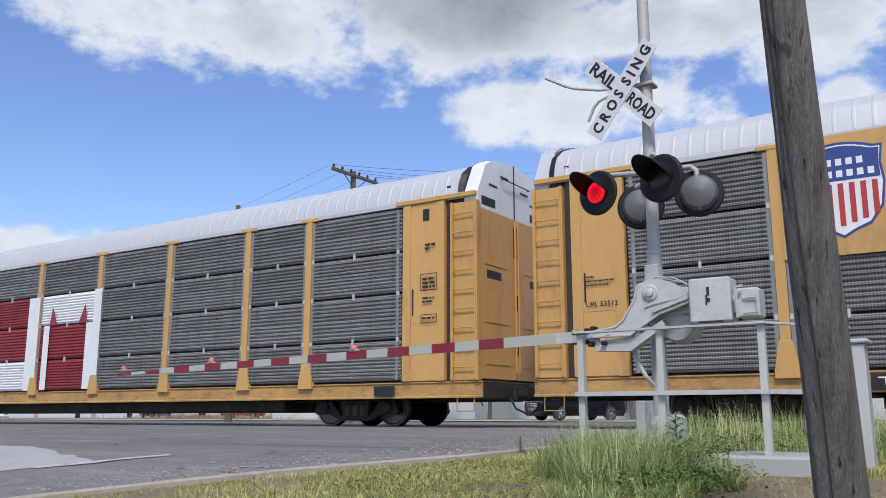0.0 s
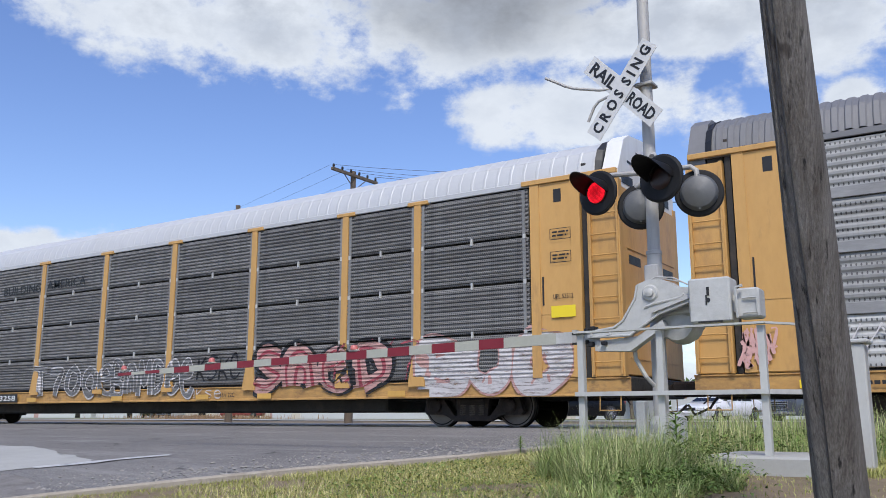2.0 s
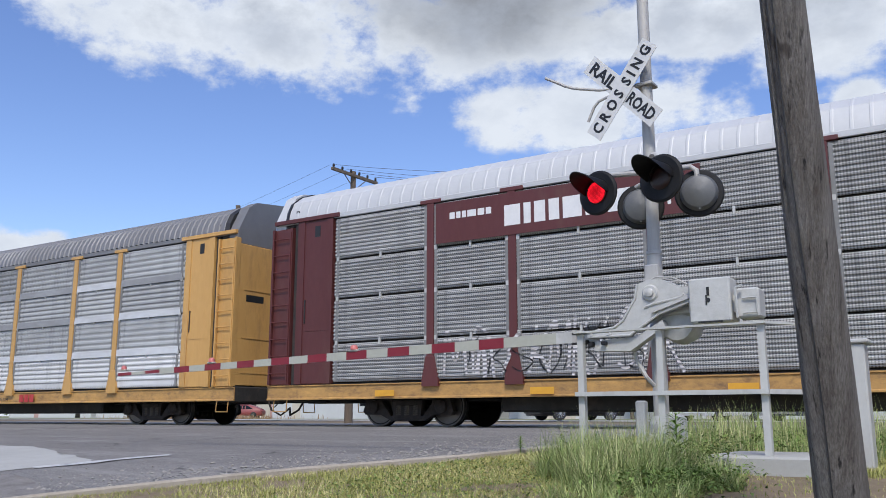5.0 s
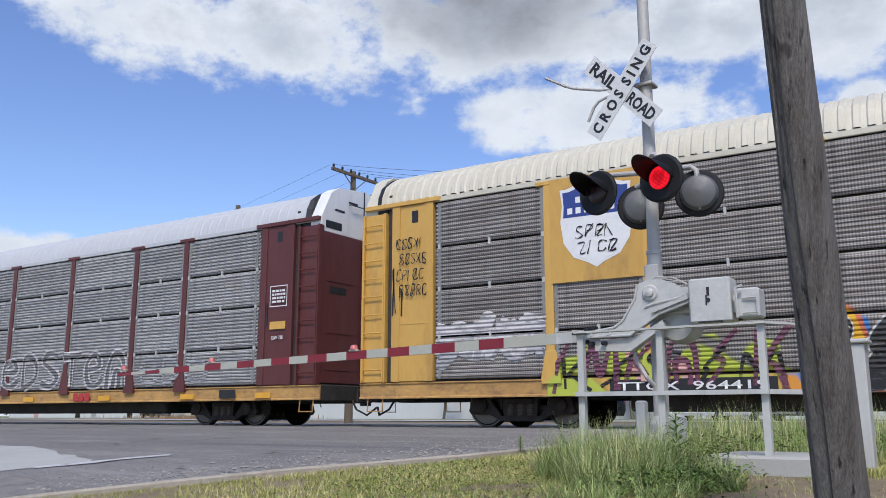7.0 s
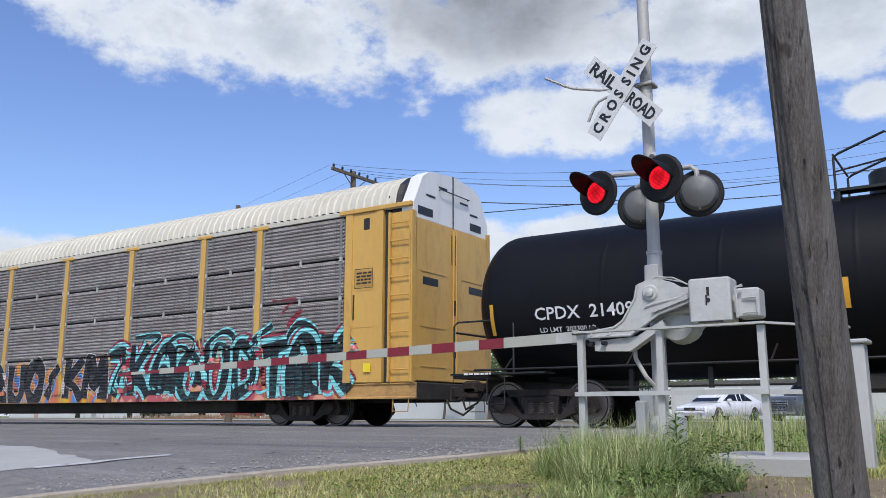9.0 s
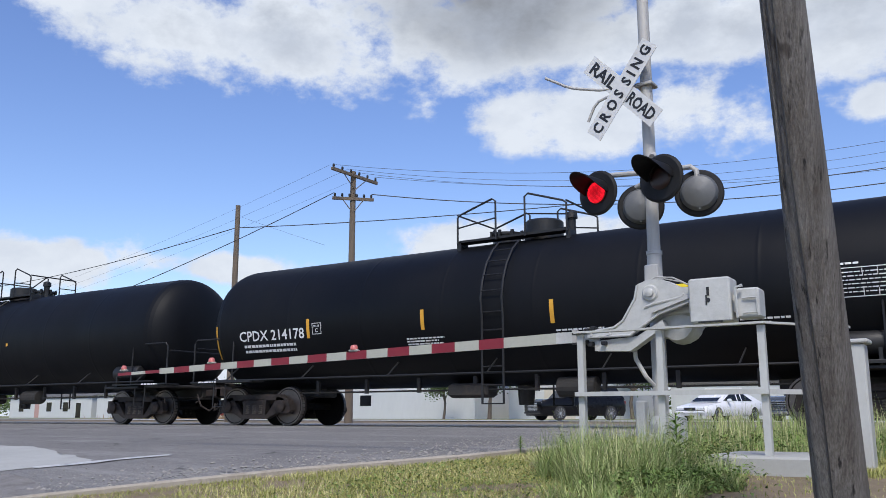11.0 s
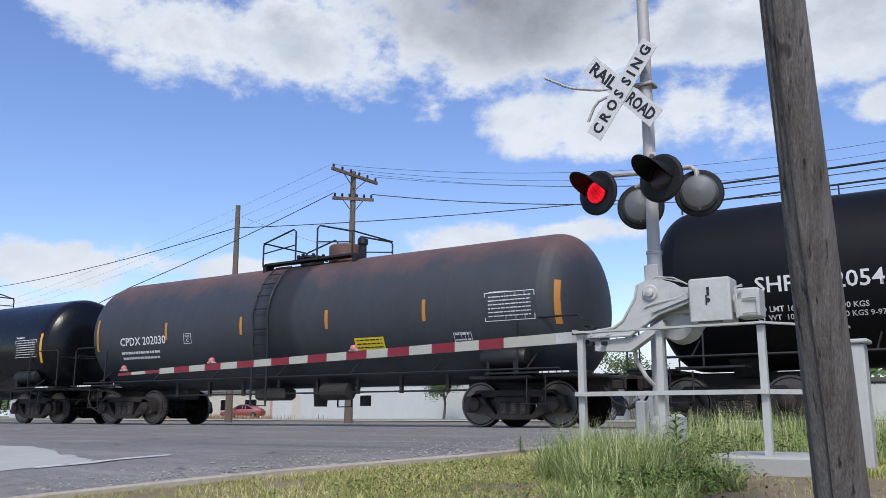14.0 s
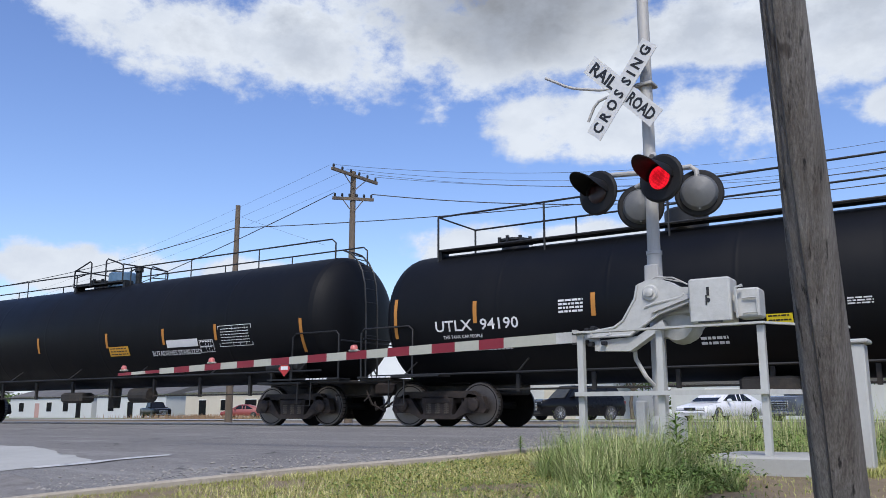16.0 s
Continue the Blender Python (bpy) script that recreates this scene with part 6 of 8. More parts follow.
tank_note(hcar, 1.66, 1.59, [2.10] * 1, 0.049, "white_ink", 2, 0.040)
tank_note(hcar, 6.42, 1.88, [0.72] * 3, 0.037, "white_ink", 3, 0.030)
tank_note(hcar, 8.61, 2.66, [0.37] * 3, 0.050, "white_ink", 4, 0.041)
tank_plate(hcar, 10.24, 1.94, 0.77, 0.33, "label_yellow", 3, 5)
tank_note(hcar, 11.30, 1.88, [0.38] * 2, 0.030, "white_ink", 6, 0.025)
tank_strip(g, 0.46, 1.55, 2.4, "yellow_ink")
tank_words(g, "CPDX 214178", 2.38, 2.10, 0.25, 2.08)
tank_strip(g, 3.50, 1.97, 2.41, "yellow_ink")
tank_box(g, 3.67, 2.05, 0.27, 0.26, 0, 3)
tank_words(g, "PLATE", 3.80, 2.24, 0.045, 0.17)
tank_words(g, "C", 3.80, 2.14, 0.09, 0.08)
tank_note(g, 1.46, 1.82, [1.66] * 2, 0.065, "white_ink", 17, 0.065)
tank_strip(g, 6.68, 1.99, 2.42, "yellow_ink")
tank_strip(g, 9.68, 1.96, 2.42, "yellow_ink")
tank_strip(g, 12.86, 1.98, 2.43, "yellow_ink")
tank_strip(g, 15.88, 1.75, 2.42, "yellow_ink")
tank_note(g, 6.27, 1.80, [0.95, 0.8, 0.9, 0.7], 0.032, "white_ink", 18, 0.030)
tank_note(g, 9.77, 1.80, [0.98, 0.6, 0.9], 0.034, "white_ink", 19, 0.034)
tank_note(g, 11.69, 1.80, [0.72, 0.72], 0.034, "white_ink", 20, 0.034)
tank_note(g, 13.20, 1.80, [0.82, 0.5], 0.036, "white_ink", 11, 0.034)
tank_plate(g, 11.75, 2.06, 0.67, 0.45, "label_yellow", 3, 7)
tank_box(g, 14.69, 2.07, 1.10, 0.48, 6, 8)
tank_note(g, 14.72, 2.60, [0.4], 0.035, "white_ink", 21)
tank_box(g, 14.36, 1.68, 0.44, 0.16, 1, 9)
tank_strip(icar, 3.55, 2.17, 2.61, "orange_ink")
tank_strip(icar, 6.28, 2.16, 2.6, "orange_ink")
tank_strip(icar, 8.99, 2.15, 2.58, "orange_ink")
tank_strip(icar, 11.66, 2.17, 2.63, "orange_ink")
tank_strip(icar, 14.64, 1.96, 2.84, "orange_ink")
tank_box(icar, 13.18, 2.07, 1.12, 0.58, 6, 12)
tank_plate(icar, 9.78, 1.61, 0.81, 0.29, "label_yellow", 3, 14)
tank_box(icar, 12.38, 1.59, 0.43, 0.30, 2, 15)
tank_note(icar, 13.28, 2.64, [0.43] * 1, 0.027, "white_ink", 16, 0.022)
tank_words(jcar, "SHPX 220540", 2.96, 2.38, 0.27, 2.16)
tank_box(jcar, 4.30, 2.23, 0.25, 0.25, 0, 17)
tank_words(jcar, "PLATE", 4.425, 2.42, 0.045, 0.17)
tank_words(jcar, "C", 4.425, 2.32, 0.09, 0.08)
tank_words(jcar, "LD LMT 160900 LBS 73000 KGS", 2.73, 1.96, 0.10, 1.71)
tank_words(jcar, "LT WT  102100 LBS 46300 KGS 9-97 NEW", 3.01, 1.81, 0.10, 2.28)
tank_strip(jcar, 0.40, 1.7, 2.48, "orange_ink")
tank_strip(jcar, 2.74, 2.02, 2.48, "orange_ink")
tank_strip(jcar, 5.25, 2.02, 2.48, "orange_ink")
tank_strip(jcar, 7.80, 2.02, 2.47, "orange_ink")
tank_strip(jcar, 11.00, 2.05, 2.45, "orange_ink")
tank_strip(jcar, 13.34, 2.04, 2.46, "orange_ink")
tank_strip(jcar, 15.30, 2.07, 2.47, "orange_ink")
tank_strip(jcar, 18.14, 1.63, 2.45, "orange_ink")
tank_plate(jcar, 11.10, 1.80, 0.83, 0.27, "yellow_ink", 3, 18)
tank_words(jcar, "BUTADIENES STABILIZED", 13.79, 1.81, 0.14, 1.86)
tank_box(jcar, 15.44, 1.89, 1.15, 0.53, 6, 19)
tank_plate(jcar, 13.49, 1.95, 1.18, 0.20, "white_ink", 0, 20)
tank_box(jcar, 14.72, 1.77, 0.50, 0.33, 2, 21)
part("placard_holder", Shape().add([(17.95 - jcar["half"] + a_, -1.58, 1.30 + b_) for a_, b_ in ((0, -0.19), (0.19, 0), (0, 0.19), (-0.19, 0))], [(0, 1, 2, 3)]), "red_ink", jcar, "red diamond hazard placard")
part("placard_legend", plate(17.84 - jcar["half"], 18.06 - jcar["half"], 1.27, 1.35, -1.584), "white_ink", jcar, "white number bar")
tank_strip(kcar, 0.59, 1.84, 2.7, "orange_ink")
tank_strip(kcar, 2.58, 2.07, 2.52, "orange_ink")
tank_strip(kcar, 5.16, 2.06, 2.5, "orange_ink")
tank_words(kcar, "UTLX  94190", 2.63, 2.04, 0.23, 1.95)
tank_words(kcar, "THE TANK CAR PEOPLE", 2.29, 1.81, 0.07, 0.94)
tank_note(kcar, 4.49, 2.37, [0.51] * 4, 0.039, "white_ink", 23, 0.032)
tank_plate(kcar, 8.28, 1.72, 0.42, 0.17, "label_yellow", 2, 24)
tank_note(kcar, 2.04, 1.49, [1.34] * 1, 0.044, "white_ink", 25, 0.036)
tank_note(kcar, 7.12, 1.49, [0.48] * 2, 0.055, "white_ink", 26, 0.045)
tank_note(kcar, 9.55, 2.06, [0.38] * 3, 0.024, "white_ink", 27, 0.020)
tank_words(icar, "CPDX 202030", 2.65, 2.18, 0.22, 1.83)
tank_strip(icar, 0.70, 1.96, 2.84, "orange_ink")
tank_box(icar, 4.26, 2.03, 0.28, 0.26, 0, 3)
tank_words(icar, "PLATE", 4.40, 2.22, 0.045, 0.17)
tank_words(icar, "C", 4.40, 2.12, 0.09, 0.08)
tank_note(icar, 1.73, 1.84, [1.55, 1.5], 0.065, "white_ink", 22, 0.085)

# ---- the crossing signal ----
MX, MY = -3.66, 10.6
MZ = ground_z(MY)
SMALL = 0.86      # the mast and gate are laid out at a larger scale and set at their true size
MAST_AT = Matrix.Translation((MX * SMALL, MY * SMALL, EYE_Z + (MZ - EYE_Z) * SMALL)) @ Matrix.Scale(SMALL, 4)
sig = thing("crossing_signal", "galvanised railway crossing signal mast with crossbuck and red lamps", "crossing signal", MAST_AT)
part("mast", Shape().lathe([(-0.25, 0.096), (2.42, 0.093), (2.43, 0.103), (2.47, 0.103), (2.48, 0.082), (6.2, 0.076)], "z", 24), "galvanised", sig, smooth=40)
base = Shape().box(-0.2, 0.2, -0.2, 0.2, -0.2, 0.18, 0.03).lathe([(0.15, 0.17), (0.3, 0.15), (0.4, 0.115)], "z", 20)
base.box(-0.20, -0.08, -0.38, -0.24, -0.2, 0.58, 0.02).box(0.16, 0.36, -0.3, -0.1, -0.2, 0.42, 0.05)
part("mast_base", base, "aluminium", sig, "cast mast base and junction box")


def crossbuck(parent, x, y, z):
    """Two crossed blades with black letters."""
    for text, ang, dy in (("RAIL ROAD", -46, 0.0), ("CROSSING", 50, -0.012)):
        bl = Shape().box(-0.71, 0.71, -0.004, 0.004, -0.134, 0.134)
        m = pose(x, y + dy, z, 0, 0, -10) @ pose(0, 0, 0, 0, -ang, 0)
        blade = part("blade", bl, "sign_white", parent, "white crossbuck blade", at=m)
        halves = (("RAIL", -0.38, 0.50), ("ROAD", 0.41, 0.50)) if text.startswith("RAIL") else (("C R O S  S I N G", 0.0, 1.30),)
        for word, off, length in halves:
            part("letters", lettering(word, 0.170, length, 0.035), "ink", blade, at=(off, -0.005, 0))
    br = Shape().tube([(x, y + 0.01, z + 0.05), (0, -0.02, z + 0.05)], 0.02, 8).box(-0.12, 0.12, -0.12, 0.12, z + 0.03, z + 0.075, 0.01)
    br.tube([(x - 1.14, y + 0.05, z + 0.44), (x - 0.83, y + 0.05, z + 0.25), (x - 0.70, y + 0.05, z + 0.19), (x - 0.34, y + 0.05, z + 0.09), (x - 0.05, y + 0.04, z + 0.05), (0, 0, z + 0.05)], 0.02, 8)
    br.tube([(x - 0.51, y + 0.05, z - 0.33), (x - 0.42, y + 0.05, z - 0.14), (x - 0.35, y + 0.05, z - 0.07), (x - 0.22, y + 0.05, z - 0.03), (x, y + 0.04, z)], 0.02, 8)
    part("bracket", br, "galvanised", parent, "bent conduit bracket", smooth=30)


crossbuck(sig, -0.285, -0.16, 4.488 - MZ)

LIT = []


def signal_lamp(parent, x, y, z, yaw, facing):
    """A round black background, hooded lens in front, grey housing behind. yaw turns the face from -y."""
    m = pose(x, y, z, 0, 0, yaw)
    r = 0.305
    bg = Shape()
    bg.lathe([(-0.03, 0.12), (-0.036, r - 0.03), (-0.02, r), (0.0, r), (0.015, r - 0.02), (0.02, 0.12)], "y", 40)
    disc = part("lamp_background", bg, "signal_black", parent, "round black background disc", smooth=30, at=m)
    hd = Shape()
    n = 20
    outer, inner = [], []
    for k in range(n + 1):
        a = radians(-5 + 190 * k / n)
        reach = 0.50 * (0.10 + 0.90 * max(0.0, math.sin(a)) ** 0.55)
        outer.append((0.185 * math.cos(a), -0.03, 0.185 * math.sin(a)))
        inner.append((0.185 * math.cos(a), -0.03 - reach, 0.185 * math.sin(a) + 0.02 * reach))
    hd.strip(outer, inner)
    hd.strip([(p[0] * 0.965, p[1], p[2] * 0.965) for p in inner], [(p[0] * 0.965, p[1], p[2] * 0.965) for p in outer])
    hd.strip(inner, [(p[0] * 0.965, p[1], p[2] * 0.965) for p in inner])
    part("visor", hd, "visor_black", disc, "black hood over the lens", smooth=40)
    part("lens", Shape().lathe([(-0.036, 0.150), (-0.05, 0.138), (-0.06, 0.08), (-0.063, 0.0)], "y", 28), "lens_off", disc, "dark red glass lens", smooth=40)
    hs = Shape().lathe([(0.02, 0.235), (0.05, 0.23), (0.10, 0.20), (0.14, 0.12), (0.15, 0.0)], "y", 32)
    hs.box(-0.010, 0.010, 0.05, 0.09, -0.225, 0.225)
    for k in range(3):
        a = k * 2.1 + 0.5
        hs.box(0.2 * math.cos(a) - 0.02, 0.2 * math.cos(a) + 0.02, 0.015, 0.06, 0.2 * math.sin(a) - 0.02, 0.2 * math.sin(a) + 0.02)
    part("lamp_housing", hs, "lens_back", disc, "grey domed lamp housing", smooth=30)
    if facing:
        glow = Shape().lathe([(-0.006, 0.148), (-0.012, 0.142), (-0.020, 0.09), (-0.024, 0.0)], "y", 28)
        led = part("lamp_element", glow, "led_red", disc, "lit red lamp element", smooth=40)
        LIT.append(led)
    return disc


YF = -14   # the lamps' faces turn towards the road's traffic
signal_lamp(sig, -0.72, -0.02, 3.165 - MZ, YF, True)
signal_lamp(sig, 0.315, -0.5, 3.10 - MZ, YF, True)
signal_lamp(sig, -0.185, 0.10, 2.93 - MZ, 180 + 16, False)
signal_lamp(sig, 0.62, 0.0, 2.98 - MZ, 180 + 14, False)
arms = Shape()
zz = 3.40 - MZ
arms.tube([(-0.76, 0.06, 3.15 - MZ + 0.26), (-0.76, 0.06, zz + 0.02), (-0.72, 0.1, zz + 0.03), (0, 0, zz - 0.05)], 0.035, 10)
arms.tube([(0.62, -0.06, 2.94 - MZ + 0.24), (0.62, -0.06, zz - 0.14), (0.55, -0.06, zz - 0.08), (0, 0, zz - 0.05)], 0.035, 10)
arms.tube([(0.10, -0.2, 3.24 - MZ + 0.25), (0.10, -0.14, zz + 0.14), (0.02, 0, zz)], 0.04, 10)
arms.tube([(-0.24, 0.1, 2.86 - MZ + 0.24), (-0.24, 0.1, zz - 0.2), (0, 0, zz - 0.15)], 0.035, 10)
arms.lathe([(zz - 0.25, 0.12), (zz + 0.02, 0.12)], "z", 16)
part("lamp_bracket", arms, "galvanised", sig, "pipe arms and junction hub", smooth=35)
lowbox = Shape().box(-0.09, 0.09, -0.16, -0.06, 2.0, 2.28, 0.015)
part("terminal_box", lowbox, "galvanised", sig)

# gate machine and arm
gate = thing("crossing_gate", "silver crossing gate machine with lowered striped arm", "crossing gate", MAST_AT)
mz = 1.54 - MZ
mach = Shape()
mach.box(0.02, 0.62, -0.34, 0.14, mz - 0.16, mz + 0.20, 0.06)
mach.lathe([(-0.36, 0.12), (-0.34, 0.20), (-0.1, 0.21), (0.15, 0.2)], "y", 24, (0.16, 0, mz + 0.13))
mach.prism([(0.05, mz - 0.36), (0.45, mz - 0.40), (0.62, mz - 0.18), (0.05, mz - 0.1)], -0.25, 0.1)
part("gate_machine", mach, "aluminium", gate, "cast aluminium gate machine", smooth=30)
support = Shape()
support.prism([(-0.74, mz - 0.36), (-0.38, mz - 0.36), (-0.18, mz - 0.36), (0.20, mz - 0.12), (0.66, mz + 0.02), (0.68, mz + 0.17), (0.45, mz + 0.20), (0.26, mz + 0.30), (0.08, mz + 0.32), (-0.06, mz + 0.27), (-0.10, mz + 0.10), (-0.26, mz - 0.16), (-0.38, mz - 0.24), (-0.74, mz - 0.28)], -0.50, -0.42)
support.prism([(-0.66, mz - 0.52), (-0.2, mz - 0.54), (0.05, mz - 0.38), (0.25, mz - 0.26), (0.22, mz - 0.18), (-0.1, mz - 0.36), (-0.66, mz - 0.40)], -0.46, -0.30)
support.prism([(0.12, mz - 0.1), (0.62, mz + 0.06), (0.62, mz + 0.10), (0.12, mz - 0.05)], -0.54, -0.50)
support.lathe([(-0.57, 0.03), (-0.56, 0.05), (-0.5, 0.06)], "y", 16, (0.10, 0, mz + 0.15))
support.lathe([(-0.53, 0.085), (-0.50, 0.105)], "y", 20, (0.10, 0, mz + 0.15))
for x, z in ((-0.68, mz - 0.32), (-0.45, mz - 0.32), (0.5, mz + 0.1), (0.3, mz + 0.0)):
    support.lathe([(-0.525, 0.018), (-0.50, 0.022)], "y", 8, (x, 0, z))
for pts in ([(-0.70, mz - 0.285), (-0.38, mz - 0.245), (-0.26, mz - 0.165), (-0.10, mz + 0.09), (-0.06, mz + 0.26)], [(-0.70, mz - 0.35), (-0.18, mz - 0.35), (0.20, mz - 0.11), (0.64, mz + 0.03)], [(0.02, mz - 0.02), (0.16, mz + 0.02), (0.42, mz + 0.06), (0.60, mz + 0.10)]):
    support.tube([(x, -0.505, z) for x, z in pts], 0.016, 6)
part("arm_bracket", support, "aluminium", gate, "broad cast arm bracket with pivot boss", smooth=30)
wt = Shape().box(0.60, 1.08, -0.62, -0.28, mz - 0.26, mz + 0.26, 0.02)
cb = part("machine_cover_box", wt, "aluminium", gate, "white painted steel machine cover box")
side_unit = Shape().box(1.12, 1.38, -0.55, -0.25, mz - 0.22, mz + 0.12, 0.02)
side_unit.tube([(1.14, -0.58, mz - 0.22), (1.14, -0.62, mz + 0.12), (1.22, -0.62, mz + 0.14)], 0.018, 6).tube([(1.20, -0.57, mz - 0.17), (1.36, -0.58, mz - 0.17), (1.36, -0.58, mz + 0.0), (1.20, -0.57, mz)], 0.012, 6)
side_unit.box(1.07, 1.13, -0.5, -0.3, mz - 0.15, mz + 0.05)
part("counterweight", side_unit, "aluminium", gate, "pale side unit with pipe handle")
part("keyhole", Shape().box(0.815, 0.845, -0.628, -0.6, mz + 0.05, mz + 0.15, 0.0).lathe([(-0.63, 0.026), (-0.6, 0.026)], "y", 12, (0.83, 0, mz + 0.0)).box(0.80, 0.815, -0.628, -0.6, mz - 0.06, mz + 0.06).box(0.70, 0.98, -0.625, -0.6, mz - 0.262, mz - 0.245), "ink", cb, "black keyhole and hasp")
belly = Shape().lathe([(-0.34, 0.05), (-0.30, 0.20), (-0.05, 0.24), (0.14, 0.20), (0.18, 0.05)], "y", 18, (0.34, 0, mz - 0.22))
part("motor_housing", belly, "aluminium", gate, "rounded cast housing below the machine", smooth=40)
fit_ = Shape()
for x, z in ((-0.74, mz - 0.26), (-0.66, mz - 0.24), (-0.78, mz - 0.40), (-0.70, mz - 0.44), (-0.52, mz - 0.43)):
    fit_.box(x - 0.03, x + 0.03, -0.53, -0.40, z - 0.025, z + 0.025, 0.006)
fit_.box(-0.98, -0.66, -0.44, -0.36, mz - 0.30, mz - 0.275).box(-0.98, -0.66, -0.44, -0.36, mz - 0.425, mz - 0.40)
tagged(part("clamp_bolt", fit_, "black_metal", gate, "dark bolts and straps that hold the arm"), kind="stuff")
part("top_cable", Shape().tube([(-0.05, -0.3, mz + 0.30), (0.12, -0.32, mz + 0.37), (0.34, -0.34, mz + 0.34), (0.52, -0.36, mz + 0.24)], 0.010, 6).tube([(-0.02, -0.2, mz + 0.28), (0.2, -0.25, mz + 0.35), (0.45, -0.3, mz + 0.28)], 0.008, 6), "galvanised", gate, "loose cable over the machine", smooth=30)
hose = Shape().tube([(-0.22, -0.25, mz - 0.42), (-0.20, -0.28, mz - 0.62), (-0.08, -0.26, mz - 0.85), (-0.02, -0.16, mz - 0.95)], 0.028, 8)
hose.tube([(0.1, -0.2, mz - 1.1), (0.14, -0.24, mz - 1.35), (0.2, -0.25, mz - 1.45), (0.24, -0.28, 0.2)], 0.035, 8)
part("conduit", hose, "galvanised", gate, "bent cable conduit", smooth=30)
# arm runs parallel to the track across the road, sagging slightly to its tip
A0, A1 = Vector((-0.62, -0.40, 1.22 - MZ)), Vector((-10.18, -0.34, 0.975 - MZ))
armdir = A1 - A0
stops, pos, red = [], 0.0, True
bounds = [0.0, 0.062]
n_str = 23
for i in range(n_str):
    bounds.append(0.062 + (1 - 0.062) * (i + 1) / n_str)
for i in range(len(bounds) - 1):
    t0, t1 = bounds[i], bounds[i + 1]
    p0, p1 = A0 + armdir * t0, A0 + armdir * t1
    h0, h1 = 0.072 - 0.026 * t0, 0.072 - 0.026 * t1
    if i >= n_str - 2:
        h0 = h1 = 0.026
    seg = Shape()
    seg.loft([[(p.x, p.y + a * 0.02, p.z + b2 * h) for a, b2 in ((-1, -1), (1, -1), (1, 1), (-1, 1))] for p, h in ((p0, h0), (p1, h1))])
    mat = "arm_white" if i == 0 or i % 2 == 0 else "arm_red"
    if i == 1:
        mat = "arm_white"
    part("arm_band", seg, "aluminium" if i == 0 else mat, gate, "red reflective band" if mat == "arm_red" else "")
for t, rr in ((0.415, 0.06), (0.74, 0.055), (0.985, 0.05)):
    p = A0 + armdir * t
    lamp = Shape().box(p.x - 0.09, p.x + 0.09, p.y - 0.035, p.y + 0.035, p.z + 0.055, p.z + 0.085, 0.01)
    holder = part("arm_lamp", lamp, "arm_white", gate, "small gate arm lamp")
    part("lamp_glass", Shape().lathe([(p.z + 0.085, rr), (p.z + 0.13, rr * 0.95), (p.z + 0.155, rr * 0.6), (p.z + 0.16, 0)], "z", 14, (p.x, p.y, 0)), "lamp_pink", holder, "unlit faded red lamp glass", smooth=40)
for x in (-0.66, -0.95):
    clampb = Shape()
    p = A0 + armdir * ((x - A0.x) / armdir.x)
    clampb.box(x - 0.03, x + 0.03, p.y - 0.035, p.y + 0.035, p.z - 0.09, p.z + 0.09)
    part("clamp", clampb, "galvanised", gate)

# railing round the signal
RY = 8.3
rail_set = thing("guard_railing", "white painted angle-iron railing round the signal mast", "railing", (0, 0, 0))
RP = [(-3.70, RY), (-2.86, RY + 0.004), (-1.89, RY), (-1.25, RY + 0.85)]
for i, (x, y) in enumerate(RP):
    z0 = ground_z(y) - 0.05
    top = 1.065 if i < 3 else 1.0
    p = Shape().box(x - 0.032, x + 0.032, y - 0.005, y + 0.005, z0, top - 0.014).box(x + 0.022, x + 0.032, y + 0.006, y + 0.065, z0, top - 0.014)
    if i < 3:
        part("post", p, "silver_paint", rail_set)
for z, t2, nm in ((1.07, 0.010, "top_rail"), (0.44, 0.022, "mid_rail")):
    (x0, y0), (x1, y1), (x2, y2) = RP[0], RP[2], RP[3]
    part(nm, Shape().box(x0 - 0.05, x1 + 0.05, RY - 0.055, RY - 0.008 if t2 > 0.015 else RY + 0.03, z - t2, z + t2), "silver_paint", rail_set)
    part(nm, Shape().loft([[(x1 + 0.052, y0 - 0.03, z - t2), (x1 + 0.052, y0 + 0.05, z - t2), (x1 + 0.052, y0 + 0.05, z + t2), (x1 + 0.052, y0 - 0.03, z + t2)], [(x2, y2 - 0.03, z - t2), (x2, y2 + 0.05, z - t2), (x2, y2 + 0.05, z + t2), (x2, y2 - 0.03, z + t2)]]), "silver_paint", rail_set)
cabinet = thing("relay_post", "tall narrow white steel post cabinet behind the wood pole", "cabinet", (-1.24, 8.95, ground_z(8.95)))
part("body", Shape().box(-0.14, 0.14, -0.12, 0.12, -0.05, 1.12, 0.015), "silver_paint", cabinet)
part("lid", Shape().box(-0.18, 0.18, -0.15, 0.15, 1.12, 1.16, 0.01), "silver_paint", cabinet)
part("hinge", Shape().box(-0.15, -0.138, -0.1, 0.1, 0.5, 0.54), "galvanised", cabinet)
slab = part("concrete_slab", Shape().box(-2.42, -1.3, 8.06, 9.3, -0.34, -0.13, 0.02), "slab")
tagged(slab, "weathered pale concrete foundation slab by the railing", "concrete slab")

